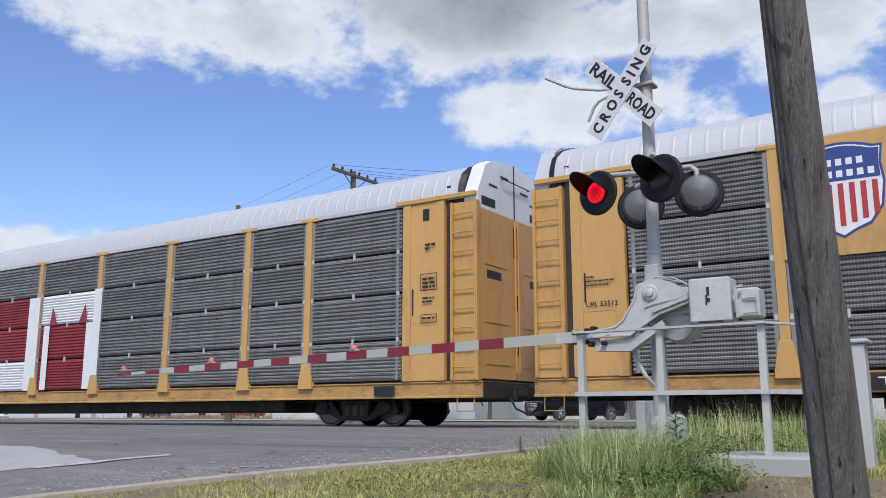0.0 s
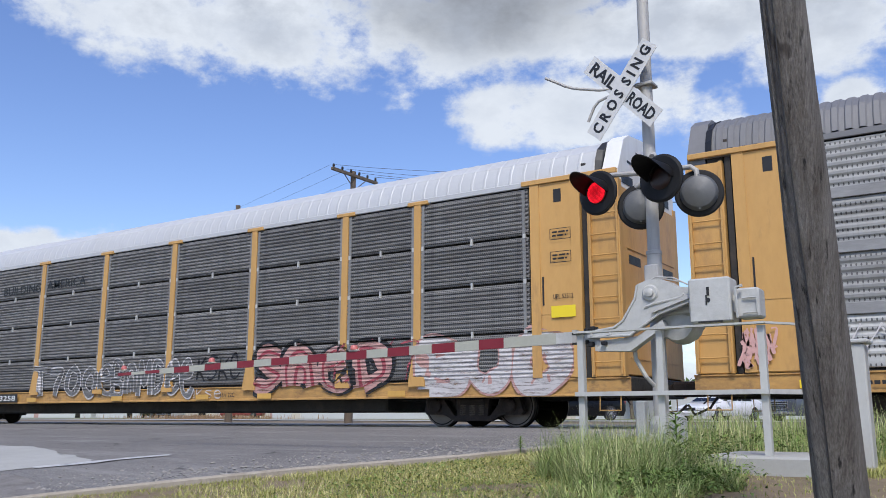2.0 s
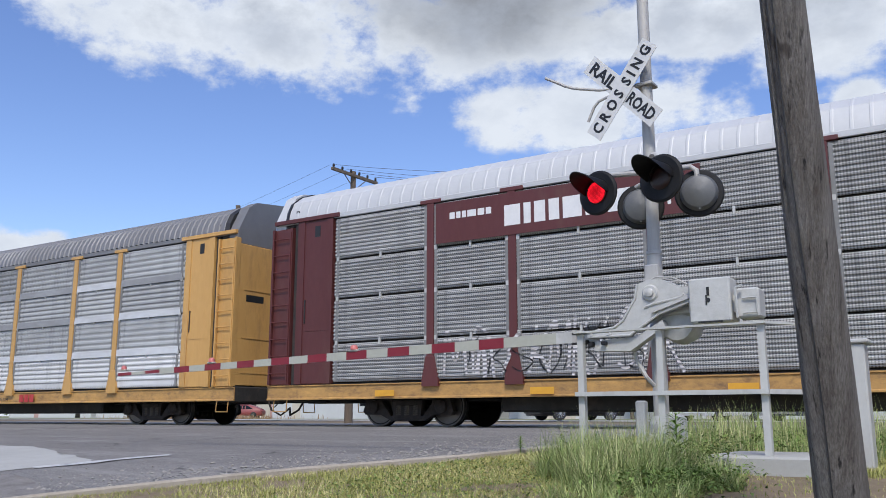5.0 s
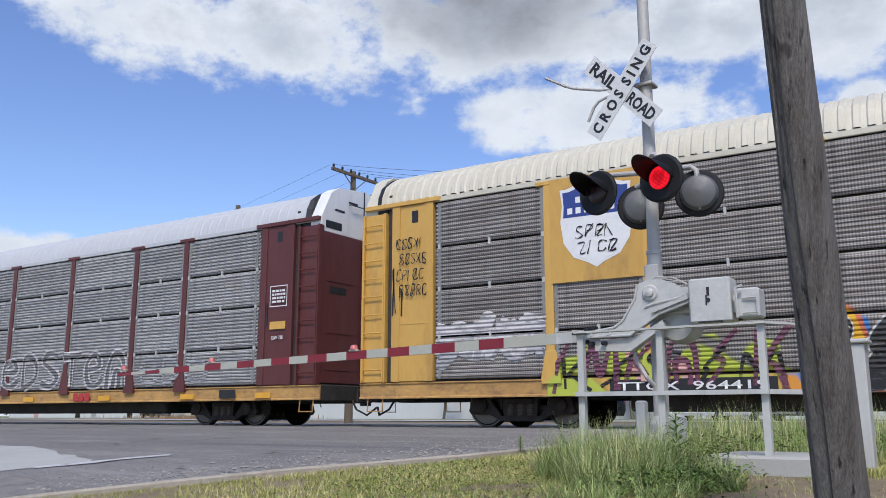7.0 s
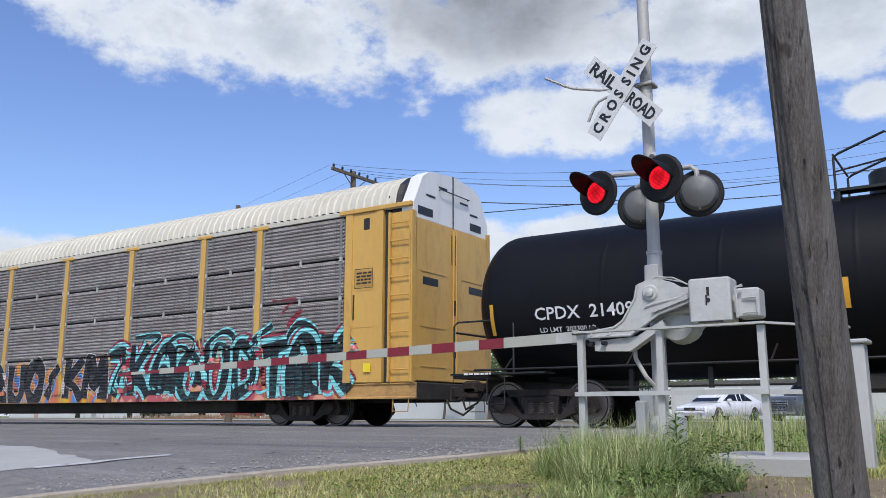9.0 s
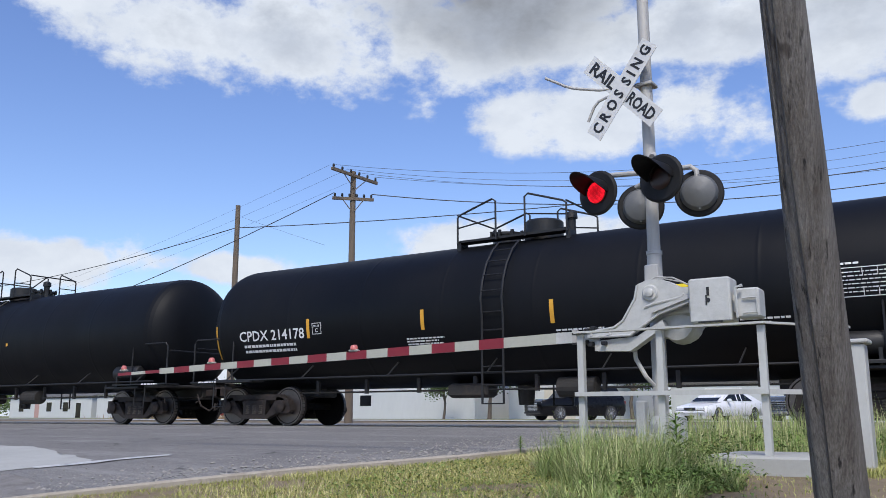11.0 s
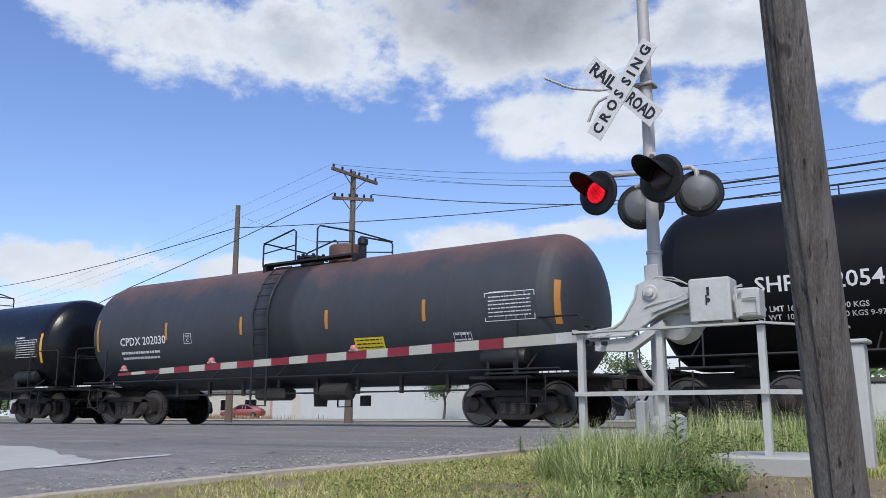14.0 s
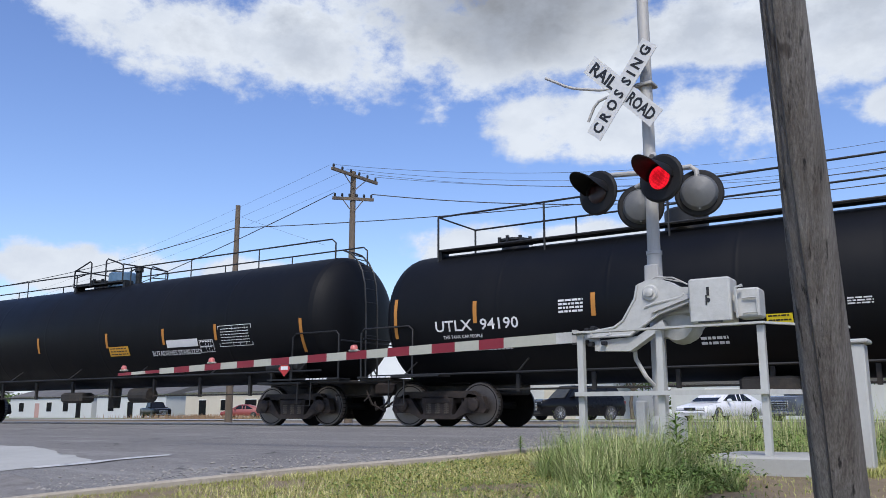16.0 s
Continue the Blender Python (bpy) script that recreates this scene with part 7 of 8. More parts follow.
# wood utility pole close by
pole = thing("utility_pole", "leaning weathered grey-brown wooden utility pole with deep cracks", "utility pole", (-0.875, 5.6, ground_z(5.6) - 0.1))
wp = Shape()
rng = random.Random(8)
rings = []
n = 44
prof_n = [noise.noise((math.cos(2 * math.pi * k / n) * 3, math.sin(2 * math.pi * k / n) * 3, 0)) for k in range(n)]
H = 4.4
for j in range(60):
    z = H * j / 59
    # leans back along the view
    cx, cy = 0.001 * z, -0.215 * z * 1.04
    r = 0.150 - 0.0095 * z
    ring = []
    for k in range(n):
        a = 2 * math.pi * k / n
        g = noise.noise((math.cos(a) * 6, math.sin(a) * 6, z * 0.25))
        crack = -0.012 if noise.noise((math.cos(a) * 5 + 9, math.sin(a) * 5, z * 0.12)) > 0.38 else 0
        q = r * (1 + 0.035 * prof_n[k]) + 0.008 * g + crack + 0.004 * noise.noise((a * 9, z * 2, 4))
        ring.append((cx + q * math.cos(a), cy + q * math.sin(a), z))
    rings.append(ring)
wp.loft(rings)
part("pole_shaft", wp, "pole_wood", pole, smooth=50)
part("ground_wire", Shape().tube([(0.001 * z - 0.03 + 0.01 * math.sin(z * 2), -0.2236 * z - 0.153 + 0.0095 * z, z) for z in [i * 0.2 for i in range(22)]], 0.004, 6), "wire", pole, "thin ground wire stapled to the pole")

# ---- distance: poles, wires, parked vehicles, buildings, trees ----
def line_pole(x, y, h, arms_at, label):
    p = thing("line_pole", label, "utility pole", (x, y, -0.05), "line poles")
    part("pole_shaft", Shape().lathe([(0, 0.17), (h, 0.11)], "z", 12), "far_wood", p, smooth=40)
    for z, half, tilt in arms_at:
        m = pose(0, 0, z, 0, 0, tilt)
        ca = part("crossarm", Shape().box(-half, half, -0.15, -0.05, -0.06, 0.06), "far_wood", p, at=m)
        ins = Shape()
        for k in range(6):
            xx = -half + 0.1 + (2 * half - 0.2) * k / 5
            ins.lathe([(0.06, 0.03), (0.12, 0.05), (0.2, 0.045), (0.22, 0.02)], "z", 8, (xx, -0.1, 0))
        tagged(part("insulator", ins, "ink", ca), kind="stuff")
        part("brace", Shape().tube([(-half * 0.5, -0.1, -0.04), (0, -0.1, -0.6)], 0.02, 6).tube([(half * 0.5, -0.1, -0.04), (0, -0.1, -0.6)], 0.02, 6), "far_wood", ca)
    return p


line_pole(-22.0, 27.0, 10.25, ((10.05, 1.42, 88), (9.06, 0.85, 45)), "tall wooden line pole with two crossarms and insulators")
line_pole(-28.7, 27.0, 9.7, (), "plain wooden line pole without crossarms")


def wire(pts, r=0.012, sag=0.6):
    a, b2 = Vector(pts[0]), Vector(pts[1])
    path = [a.lerp(b2, k / 24) - Vector((0, 0, sag * 4 * (k / 24) * (1 - k / 24))) for k in range(25)]
    w = part("overhead_wire", Shape().tube(path, r, 5), "wire")
    return tagged(w, "thin black overhead wire", "wire", "overhead wires")


for a_, b_, r_, sag_ in (((-22.3, 26.0, 10.32), (-3.0, 35.2, 10.40), 0.008, 0.75), ((-22.2, 26.8, 10.30), (-3.0, 36.0, 10.20), 0.007, 0.80), ((-22.1, 27.6, 10.30), (-3.0, 36.8, 10.05), 0.007, 0.80), ((-22.0, 28.4, 10.30), (-3.1, 36.0, 9.50), 0.008, 0.55),
                        ((-21.4, 27.5, 9.25), (-3.2, 36.0, 8.98), 0.020, 0.62), ((-28.8, 27.0, 8.62), (-3.1, 36.0, 9.57), 0.020, 0.35), ((-28.8, 27.0, 8.62), (-60.7, 34.0, 9.32), 0.020, 0.25),
                        ((-22.5, 26.4, 9.25), (-32.0, 24.0, 5.78), 0.018, 0.10), ((-32.0, 24.0, 5.78), (-40.0, 21.6, 2.5), 0.018, 0.05), ((-22.4, 26.0, 10.32), (-74.7, 42.0, 9.98), 0.005, 0.50), ((-22.3, 26.9, 10.30), (-74.6, 42.0, 9.47), 0.005, 0.50),
                        ((-22.2, 28.0, 10.30), (-74.5, 42.0, 9.06), 0.004, 0.50), ((-28.5, 27.0, 9.1), (-25.2, 29.0, 7.77), 0.006, 0.02)):
    wire((a_, b_), r_, sag_)


def vehicle(name, label, x, y, turn, length, width, height, paint, style):
    """A parked vehicle: shaped body, glazed cabin, wheels with rims, lamps and grille. Its nose points to -x."""
    v = thing(name, label, "car", (x, y, -0.01, 0, 0, turn), "vehicles beyond the crossing")
    L, W, Hh = length / 2, width / 2, height
    belt = Hh * (0.62 if style != "sedan" else 0.61)
    low = 0.24
    nose = 0.92 if style != "sedan" else 0.76
    sec = [(-L, low + 0.14, belt * (nose - 0.08), 0.84), (-L + 0.10, low, belt * nose, 0.94), (-L + 0.45, low, belt * (nose + 0.06), 1.0), (-L * 0.42, low, belt, 1.0), (L * 0.5, low, belt * 1.02, 1.0), (L - 0.15, low, belt * 1.0, 0.96), (L, low + 0.15, belt * 0.86, 0.86)]
    rings = []
    for xx, z0, z1, k in sec:
        w = W * k
        rings.append([(xx, -w * 0.9, z0), (xx, -w, z0 + 0.12), (xx, -w, z1 - 0.14), (xx, -w * 0.93, z1), (xx, w * 0.93, z1), (xx, w, z1 - 0.14), (xx, w, z0 + 0.12), (xx, w * 0.9, z0)])
    body = part("body", Shape().loft(rings), paint, v, smooth=40)
    if style == "suv":
        cab = [(-L * 0.44, 0), (-L * 0.20, 1), (L * 0.80, 1), (L * 0.97, 0)]
    elif style == "sedan":
        cab = [(-L * 0.52, 0), (-L * 0.30, 0.58), (-L * 0.10, 0.93), (L * 0.08, 1), (L * 0.30, 0.96), (L * 0.60, 0.66), (L * 0.93, 0.04)]
    else:
        cab = [(-L * 0.36, 0), (-L * 0.16, 1), (L * 0.22, 1), (L * 0.30, 0)]
    def ring(xx, top, inset):
        z0, z1 = belt - 0.02, belt + 0.02 + (Hh - belt - 0.02) * top
        side_w = W * (0.9 - 0.14 * top)
        return [(xx, -W * 0.93, z0), (xx, -side_w, z1 - 0.05), (xx, -W * 0.66, z1), (xx, W * 0.66, z1), (xx, side_w, z1 - 0.05), (xx, W * 0.93, z0)]
    cabin = part("cabin", Shape().loft([ring(a, b2, 0) for a, b2 in cab]), paint, v, smooth=35)
    x0, x1, x2, x3 = (cab[0][0], cab[2][0], cab[4][0], cab[-1][0]) if style == "sedan" else [c2[0] for c2 in cab]
    for side in (-1, 1):
        pts = [(x0 + 0.28 * (x1 - x0), belt + 0.06), (x1 + 0.02, Hh - 0.12), (x2 - 0.05, Hh - 0.12), (x2 + 0.45 * (x3 - x2), belt + 0.06)]
        gl = Shape().add([(a, side * (W * (0.925 - 0.165 * (b2 - belt) / (Hh - belt)) + 0.012), b2) for a, b2 in pts], [(0, 1, 2, 3) if side > 0 else (3, 2, 1, 0)])
        part("side_window", gl, "glass_dark", cabin, "dark tinted side glass")
    ws = Shape().add([(x0 - 0.02, -W * 0.8, belt + 0.05), (x0 - 0.02, W * 0.8, belt + 0.05), (x1 - 0.05, W * 0.62, Hh - 0.05), (x1 - 0.05, -W * 0.62, Hh - 0.05)], [(0, 1, 2, 3)])
    part("windscreen", ws, "glass_dark", cabin)
    pil = Shape()
    for side in (-1, 1):
        for xx in ((x1 + x2) / 2 - 0.1, x2 - 0.25 * (x2 - x1)):
            pil.add([(xx - 0.04, side * (W * 0.925 + 0.016), belt + 0.05), (xx + 0.04, side * (W * 0.925 + 0.016), belt + 0.05), (xx + 0.04, side * (W * 0.78 + 0.016), Hh - 0.1), (xx - 0.04, side * (W * 0.78 + 0.016), Hh - 0.1)], [(0, 1, 2, 3)])
    part("door_pillar", pil, paint, cabin)
    rw = 0.37 if style != "sedan" else 0.33
    for xx in (-L * 0.60, L * 0.60):
        for side in (-1, 1):
            y0 = side * (W - 0.10)
            wh = part("wheel", Shape().lathe([(-0.11, rw - 0.05), (-0.09, rw), (0.09, rw), (0.11, rw - 0.05), (0.115, rw - 0.12)], "y", 24), "rubber", v, "black tyre", smooth=35, at=(xx, y0, rw + 0.01))
            rim = Shape()
            rim.lathe([(side * 0.10, rw - 0.11), (side * 0.12, rw - 0.12), (side * 0.10, rw - 0.14)], "y", 24)
            for k in range(10):
                a = k * math.pi / 5
                rim.tube([(0, side * 0.115, 0), ((rw - 0.12) * math.cos(a), side * 0.118, (rw - 0.12) * math.sin(a))], 0.018, 4)
            part("rim", rim, "chrome", wh, "silver spoked rim")
    small = style == "sedan"
    gr = Shape().box(-L - 0.02, -L + 0.1, -W * (0.36 if small else 0.48), W * (0.36 if small else 0.48), 0.50, 0.62 if small else belt * 0.80, 0.02)
    grille = part("grille", gr, "ink" if small else "chrome", v, "dark front grille" if small else "chromed front grille")
    for k in range(0 if small else 4):
        z = 0.56 + k * (belt * 0.8 - 0.6) / 4
        part("grille_slot", Shape().box(-L - 0.026, -L, -W * 0.44, W * 0.44, z, z + 0.05), "ink", grille)
    for side in (-1, 1):
        part("headlamp", Shape().box(-L + 0.02, -L + 0.22, *sorted((side * W * 0.56, side * W * 0.86)), belt * (nose - 0.2), belt * (nose - 0.06), 0.02), "chrome", v, "clear headlamp")
        part("tail_lamp", Shape().box(L - 0.2, L - 0.02, *sorted((side * W * 0.70, side * W * 0.93)), belt * 0.75, belt * 0.92, 0.02), "car_red", v, "red tail lamp")
        part("mirror", Shape().box(-L * 0.30, -L * 0.30 + 0.14, *sorted((side * (W * 0.95), side * (W + 0.16))), belt, belt + 0.15, 0.03), paint, v)
    if style == "truck":
        part("cargo_bed", Shape().box(L * 0.34, L * 0.98, -W * 0.9, W * 0.9, belt * 1.02, belt * 1.03), "ink", v)
    part("bumper", Shape().box(-L - 0.05, -L + 0.15, -W * 0.85, W * 0.85, 0.34, 0.46, 0.03), "chrome" if style == "truck" else paint, v)
    return v


vehicle("suv", "large black family SUV waiting beyond the tracks", -19.1, 42.0, 57, 5.1, 1.98, 1.78, "car_black", "suv")
vehicle("sedan", "white saloon car on the far street", -11.9, 43.0, 70, 4.8, 1.84, 1.45, "car_white", "sedan")
vehicle("pickup_truck", "grey pickup truck on the far street", -7.6, 43.4, 66, 5.6, 1.98, 1.85, "car_grey", "truck")
vehicle("parked_car", "small red car parked by the far buildings", -68, 66.0, 30, 4.4, 1.8, 1.45, "car_red", "sedan")
vehicle("parked_truck", "dark pickup truck parked by the far buildings", -82, 66.0, 160, 5.4, 1.95, 1.8, "car_black", "truck")


def building(name, label, x0, x1, y0, y1, h, wall, roof, openings, gable=0.0):
    b2 = thing(name, label, "building", ((x0 + x1) / 2, (y0 + y1) / 2, -0.02), "far buildings")
    w, d2 = (x1 - x0) / 2, (y1 - y0) / 2
    part("wall", Shape().box(-w, w, -d2, d2, 0, h), wall, b2)
    if gable:
        part("roof", Shape().loft([[(-w - 0.3, -d2 - 0.3, h), (-w - 0.3, 0, h + gable), (-w - 0.3, d2 + 0.3, h)], [(w + 0.3, -d2 - 0.3, h), (w + 0.3, 0, h + gable), (w + 0.3, d2 + 0.3, h)]]), roof, b2)
    else:
        part("roof", Shape().box(-w - 0.15, w + 0.15, -d2 - 0.15, d2 + 0.15, h, h + 0.25), roof, b2)
    for x, z0, ww, hh, mat in openings:
        win = part("door" if z0 < 0.2 else "window", Shape().box(x - ww / 2, x + ww / 2, -d2 - 0.02, -d2 + 0.05, z0, z0 + hh), mat, b2)
        part("window_frame", Shape().box(x - ww / 2 - 0.06, x + ww / 2 + 0.06, -d2 - 0.05, -d2 - 0.021, z0 + hh, z0 + hh + 0.1), "white", win)
    return b2


building("warehouse", "long low white metal warehouse", -58, -36, 60, 74, 2.9, "wall_white", "roof_dark", [(-8, 0, 1.0, 2.1, "wall_cream"), (6, 0.0, 3.0, 2.4, "wall_white"), (0, 1.1, 1.2, 0.9, "glass_dark")])
building("shed", "pale metal shed with a lean roof", -34, -25, 62, 72, 3.0, "wall_white", "roof_dark", [(0, 0, 2.6, 2.3, "wall_cream")])
building("shop", "low cream building with dark openings", -84, -70, 72, 84, 3.0, "wall_cream", "roof_dark", [(-4, 0, 1.2, 2.1, "glass_dark"), (0, 0.9, 1.8, 1.2, "glass_dark"), (4, 0.9, 1.8, 1.2, "glass_dark")], 1.2)
building("house", "white house with a dark porch", -104, -90, 74, 86, 3.0, "wall_white", "roof_dark", [(-4, 0.9, 1.2, 1.3, "glass_dark"), (0, 0, 1.1, 2.1, "glass_dark"), (4, 0.9, 1.2, 1.3, "glass_dark")], 1.6)
building("cottage", "grey-white cottage with a dark porch roof", -128, -108, 76, 88, 3.0, "wall_white", "roof_dark", [(-7, 0.9, 1.2, 1.3, "glass_dark"), (-3, 0, 1.1, 2.1, "wall_pink"), (0, 0.9, 1.2, 1.3, "glass_dark"), (4, 0.9, 1.2, 1.3, "glass_dark"), (7, 0, 1.1, 2.1, "glass_dark")], 1.7)
building("store", "faded pink building with white trim", -68, -62.5, 70, 80, 2.7, "wall_pink", "roof_dark", [(0, 0, 1.1, 2.1, "white"), (-1.7, 0.9, 1.0, 1.1, "glass_dark")])
building("garage", "white low building behind the street", -22, -4, 66, 76, 2.6, "wall_white", "roof_dark", [(-5, 0, 2.6, 2.2, "wall_cream"), (3, 0.9, 1.4, 1.0, "glass_dark")])


def tree(x, y, h, spread, seed, label):
    rng = random.Random(seed)
    t = thing("tree", label, "tree", (x, y, -0.05), "far trees")
    tr = Shape().tube([(0, 0, 0), (0.06 * h * rng.uniform(-1, 1), 0, h * 0.25), (0.03 * h, 0.02 * h, h * 0.5), (0, 0, h * 0.8)], [h * 0.035, h * 0.028, h * 0.02, h * 0.008], 8)
    tips = []
    for k in range(9):
        a, z = rng.uniform(0, 6.28), h * rng.uniform(0.28, 0.6)
        e2 = Vector((math.cos(a) * spread * rng.uniform(0.5, 0.95), math.sin(a) * spread * rng.uniform(0.5, 0.95), h * rng.uniform(0.55, 0.95)))
        tr.tube([(0.02 * h, 0.01 * h, z), tuple(Vector((0, 0, z)).lerp(e2, 0.5) + Vector((0, 0, 0.04 * h))), tuple(e2)], [h * 0.014, h * 0.009, h * 0.003], 6)
        tips.append(e2)
    part("trunk", tr, "bark", t, smooth=40)
    cr = Shape()
    for k in range(2200):
        c2 = rng.choice(tips) if rng.random() < 0.85 else Vector((0, 0, h * 0.8))
        p = c2 + Vector([rng.gauss(0, spread * 0.24) for _ in range(2)] + [rng.gauss(0, h * 0.09)])
        if p.z < h * 0.25:
            continue
        u = Vector([rng.gauss(0, 1) for _ in range(3)]).normalized() * h * 0.022
        w = u.orthogonal().normalized() * h * 0.013
        cr.add([p - u, p + w, p + u, p - w], [(0, 1, 2, 3)])
    part("crown", cr, "leaf", t)


tree(-33.5, 58, 5.0, 2.4, 5, "small leafy tree beside the shed")
tree(-37.0, 57, 3.2, 1.5, 6, "low bushy tree beside the warehouse")
tree(-24, 63, 5.0, 2.5, 7, "leafy tree behind the street")
tree(-62, 96, 8.0, 4.2, 21, "broad green tree behind the warehouse")
tree(-45, 84, 11.0, 5.2, 22, "broad green tree behind the warehouse")
tree(-128, 92, 7.0, 4.0, 23, "broad green tree behind the houses")
tree(-100, 95, 6.0, 3.4, 9, "broad tree behind the houses")
tree(-8.5, 63, 4.5, 2.2, 10, "green tree behind the parked cars")
tree(2, 62, 4.6, 2.4, 12, "green tree behind the parked cars")


rng = random.Random(33)
wood = Shape()
for _ in range(22000):
    x = rng.uniform(-560, 160)
    y = 150 + 0.12 * abs(x) + rng.uniform(0, 14)
    h = 7.5 + 4.0 * noise.noise((x * 0.035, 1.0, 0)) + 1.6 * noise.noise((x * 0.16, 5.0, 0))
    z = max(0.2, h * math.sqrt(rng.random()))
    u = Vector([rng.gauss(0, 1) for _ in range(3)]).normalized() * rng.uniform(0.35, 0.75)
    w = u.orthogonal().normalized() * rng.uniform(0.25, 0.5)
    p = Vector((x, y, z))
    wood.add([p - u, p + w, p + u, p - w], [(0, 1, 2, 3)])
tagged(part("far_woods", wood, "leaf"), "distant belt of green trees along the horizon", "woods", kind="stuff")

# ---- plants and stones ----
def blades(name, label, count, place, height, width, mat, seed, lean=0.35):
    rng = random.Random(seed)
    sh = Shape()
    for _ in range(count):
        x, y = place(rng)
        z = ground_z(y) - 0.03
        h = height * rng.uniform(0.45, 1.15)
        a = rng.uniform(0, 6.28)
        dx, dy = math.cos(a), math.sin(a)
        k = lean * h * rng.uniform(0.2, 1.3)
        w = width * rng.uniform(0.6, 1.3)
        px, py = -dy * w, dx * w
        sh.add([(x - px, y - py, z), (x + px, y + py, z), (x + dx * k * 0.35 - px * 0.8, y + dy * k * 0.35 - py * 0.8, z + h * 0.6), (x + dx * k * 0.35 + px * 0.8, y + dy * k * 0.35 + py * 0.8, z + h * 0.6), (x + dx * k, y + dy * k, z + h)],
               [(0, 1, 3, 2), (2, 3, 4)])
    return tagged(part(name, sh, mat), label, "grass", kind="stuff")


def on_verge(rng):
    while True:
        y = rng.uniform(3.4, 12.8)
        x = rng.uniform(kerb_x(y) + 0.03, 1.5)
        az = math.degrees(math.atan2(-x, y))
        if 4 < az < 64 and not (x > -2.0 and 6.2 < y < 8.1 and rng.random() < 0.9):
            if noise.noise((x * 1.3, y * 1.3, 3.0)) > 0.33 and rng.random() < 0.85:
                continue
            return x, y


blades("grass", "short patchy green and straw-coloured turf", 110000, on_verge, 0.052, 0.0030, "grass", 70, 1.0)


def clump_at(cx, cy, r):
    def place(rng):
        a, d2 = rng.uniform(0, 6.28), r * math.sqrt(rng.random())
        return cx + d2 * math.cos(a), cy + d2 * math.sin(a)
    return place


def tufts(name, label, count, place, length, mat, seed, each=26):
    """Tufts of fine blades that spring from one root, spread and droop."""
    rng = random.Random(seed)
    sh = Shape()
    for _ in range(count):
        cx, cy = place(rng)
        big = rng.uniform(0.55, 1.15)
        for _k in range(each):
            a = rng.uniform(0, 6.28)
            dx, dy = math.cos(a), math.sin(a)
            l = length * big * rng.uniform(0.45, 1.1)
            out = rng.uniform(0.08, 0.75) ** 1.3
            w = rng.uniform(0.0016, 0.0034)
            px, py = -dy * w, dx * w
            x, y = cx + dx * 0.02 * rng.random(), cy + dy * 0.02 * rng.random()
            z = ground_z(y) - 0.03
            pts = [(x, y, z)]
            tilt = 1.35 - 0.55 * out
            for q in range(4):
                d = l / 4
                x, y, z = x + dx * d * math.cos(tilt), y + dy * d * math.cos(tilt), z + d * math.sin(tilt)
                tilt -= out * rng.uniform(0.25, 0.75)
                pts.append((x, y, z))
            wd = (1, 1, 0.85, 0.6, 0.15)
            sh.strip([(p[0] - px * k, p[1] - py * k, p[2]) for p, k in zip(pts, wd)], [(p[0] + px * k, p[1] + py * k, p[2]) for p, k in zip(pts, wd)])
    return tagged(part(name, sh, mat), label, "grass", kind="stuff")


for cx, cy, rad, count, high in ((-3.3, 7.6, 0.5, 46, 0.50), (-2.85, 7.0, 0.5, 46, 0.48), (-3.45, 8.2, 0.35, 26, 0.34), (-2.7, 7.6, 0.42, 46, 0.52), (-4.4, 9.4, 0.5, 12, 0.14), (-2.3, 7.1, 0.5, 40, 0.30), (-2.6, 6.4, 0.6, 36, 0.24)):
    tufts("tall_grass", "tall green grass tufts round the railing", count * 2, clump_at(cx, cy, rad), high, "tall_grass", int(count + cx * 10 + cy))
tufts("turf_tuft", "low tufts in the mown turf", 1300, on_verge, 0.085, "grass", 170, 16)
blades("tall_grass", "weedy grass along the track", 3400, lambda r: (r.uniform(-4.2, 3.5), r.uniform(11.2, 13.9)), 0.42, 0.0045, "tall_grass", 74, 0.4)
blades("tall_grass", "weedy grass between slab and track", 2600, lambda r: (r.uniform(-2.9, 1.2), r.uniform(9.6, 11.3)), 0.20, 0.005, "tall_grass", 75, 0.4)
blades("grass_stalk", "tall thin straw-tipped grass stalks by the railing", 420, lambda r: (r.uniform(-3.5, -2.5), r.uniform(6.8, 8.0)), 0.58, 0.0022, "tall_grass", 77, 0.35)
blades("grass_stalk", "tall thin grass stalks behind the railing", 500, lambda r: (r.uniform(-3.4, 0.6), r.uniform(9.4, 12.0)), 0.60, 0.0028, "tall_grass", 78, 0.35)
blades("dry_grass", "dry reddish-brown grass beyond the tracks", 1500, lambda r: (-58 + 4 * r.gauss(0, 1), r.uniform(49, 54)), 0.45, 0.025, "dry_grass", 76, 0.3)


def weed_leaves(name, label, count, place, height, size, seed):
    rng = random.Random(seed)
    sh = Shape()
    for _ in range(count):
        x, y = place(rng)
        z = ground_z(y) + rng.uniform(0, height)
        a, el = rng.uniform(0, 6.28), rng.uniform(-0.3, 0.8)
        l = size * rng.uniform(0.6, 1.3)
        d = Vector((math.cos(a) * math.cos(el), math.sin(a) * math.cos(el), math.sin(el)))
        w = d.cross(Vector((0, 0, 1))).normalized() * l * 0.22
        p = Vector((x, y, z))
        sh.add([p, p + d * l * 0.5 + w, p + d * l - Vector((0, 0, l * 0.15)), p + d * l * 0.5 - w], [(0, 1, 2, 3)])
    return tagged(part(name, sh, "weed"), label, "weeds", kind="stuff")


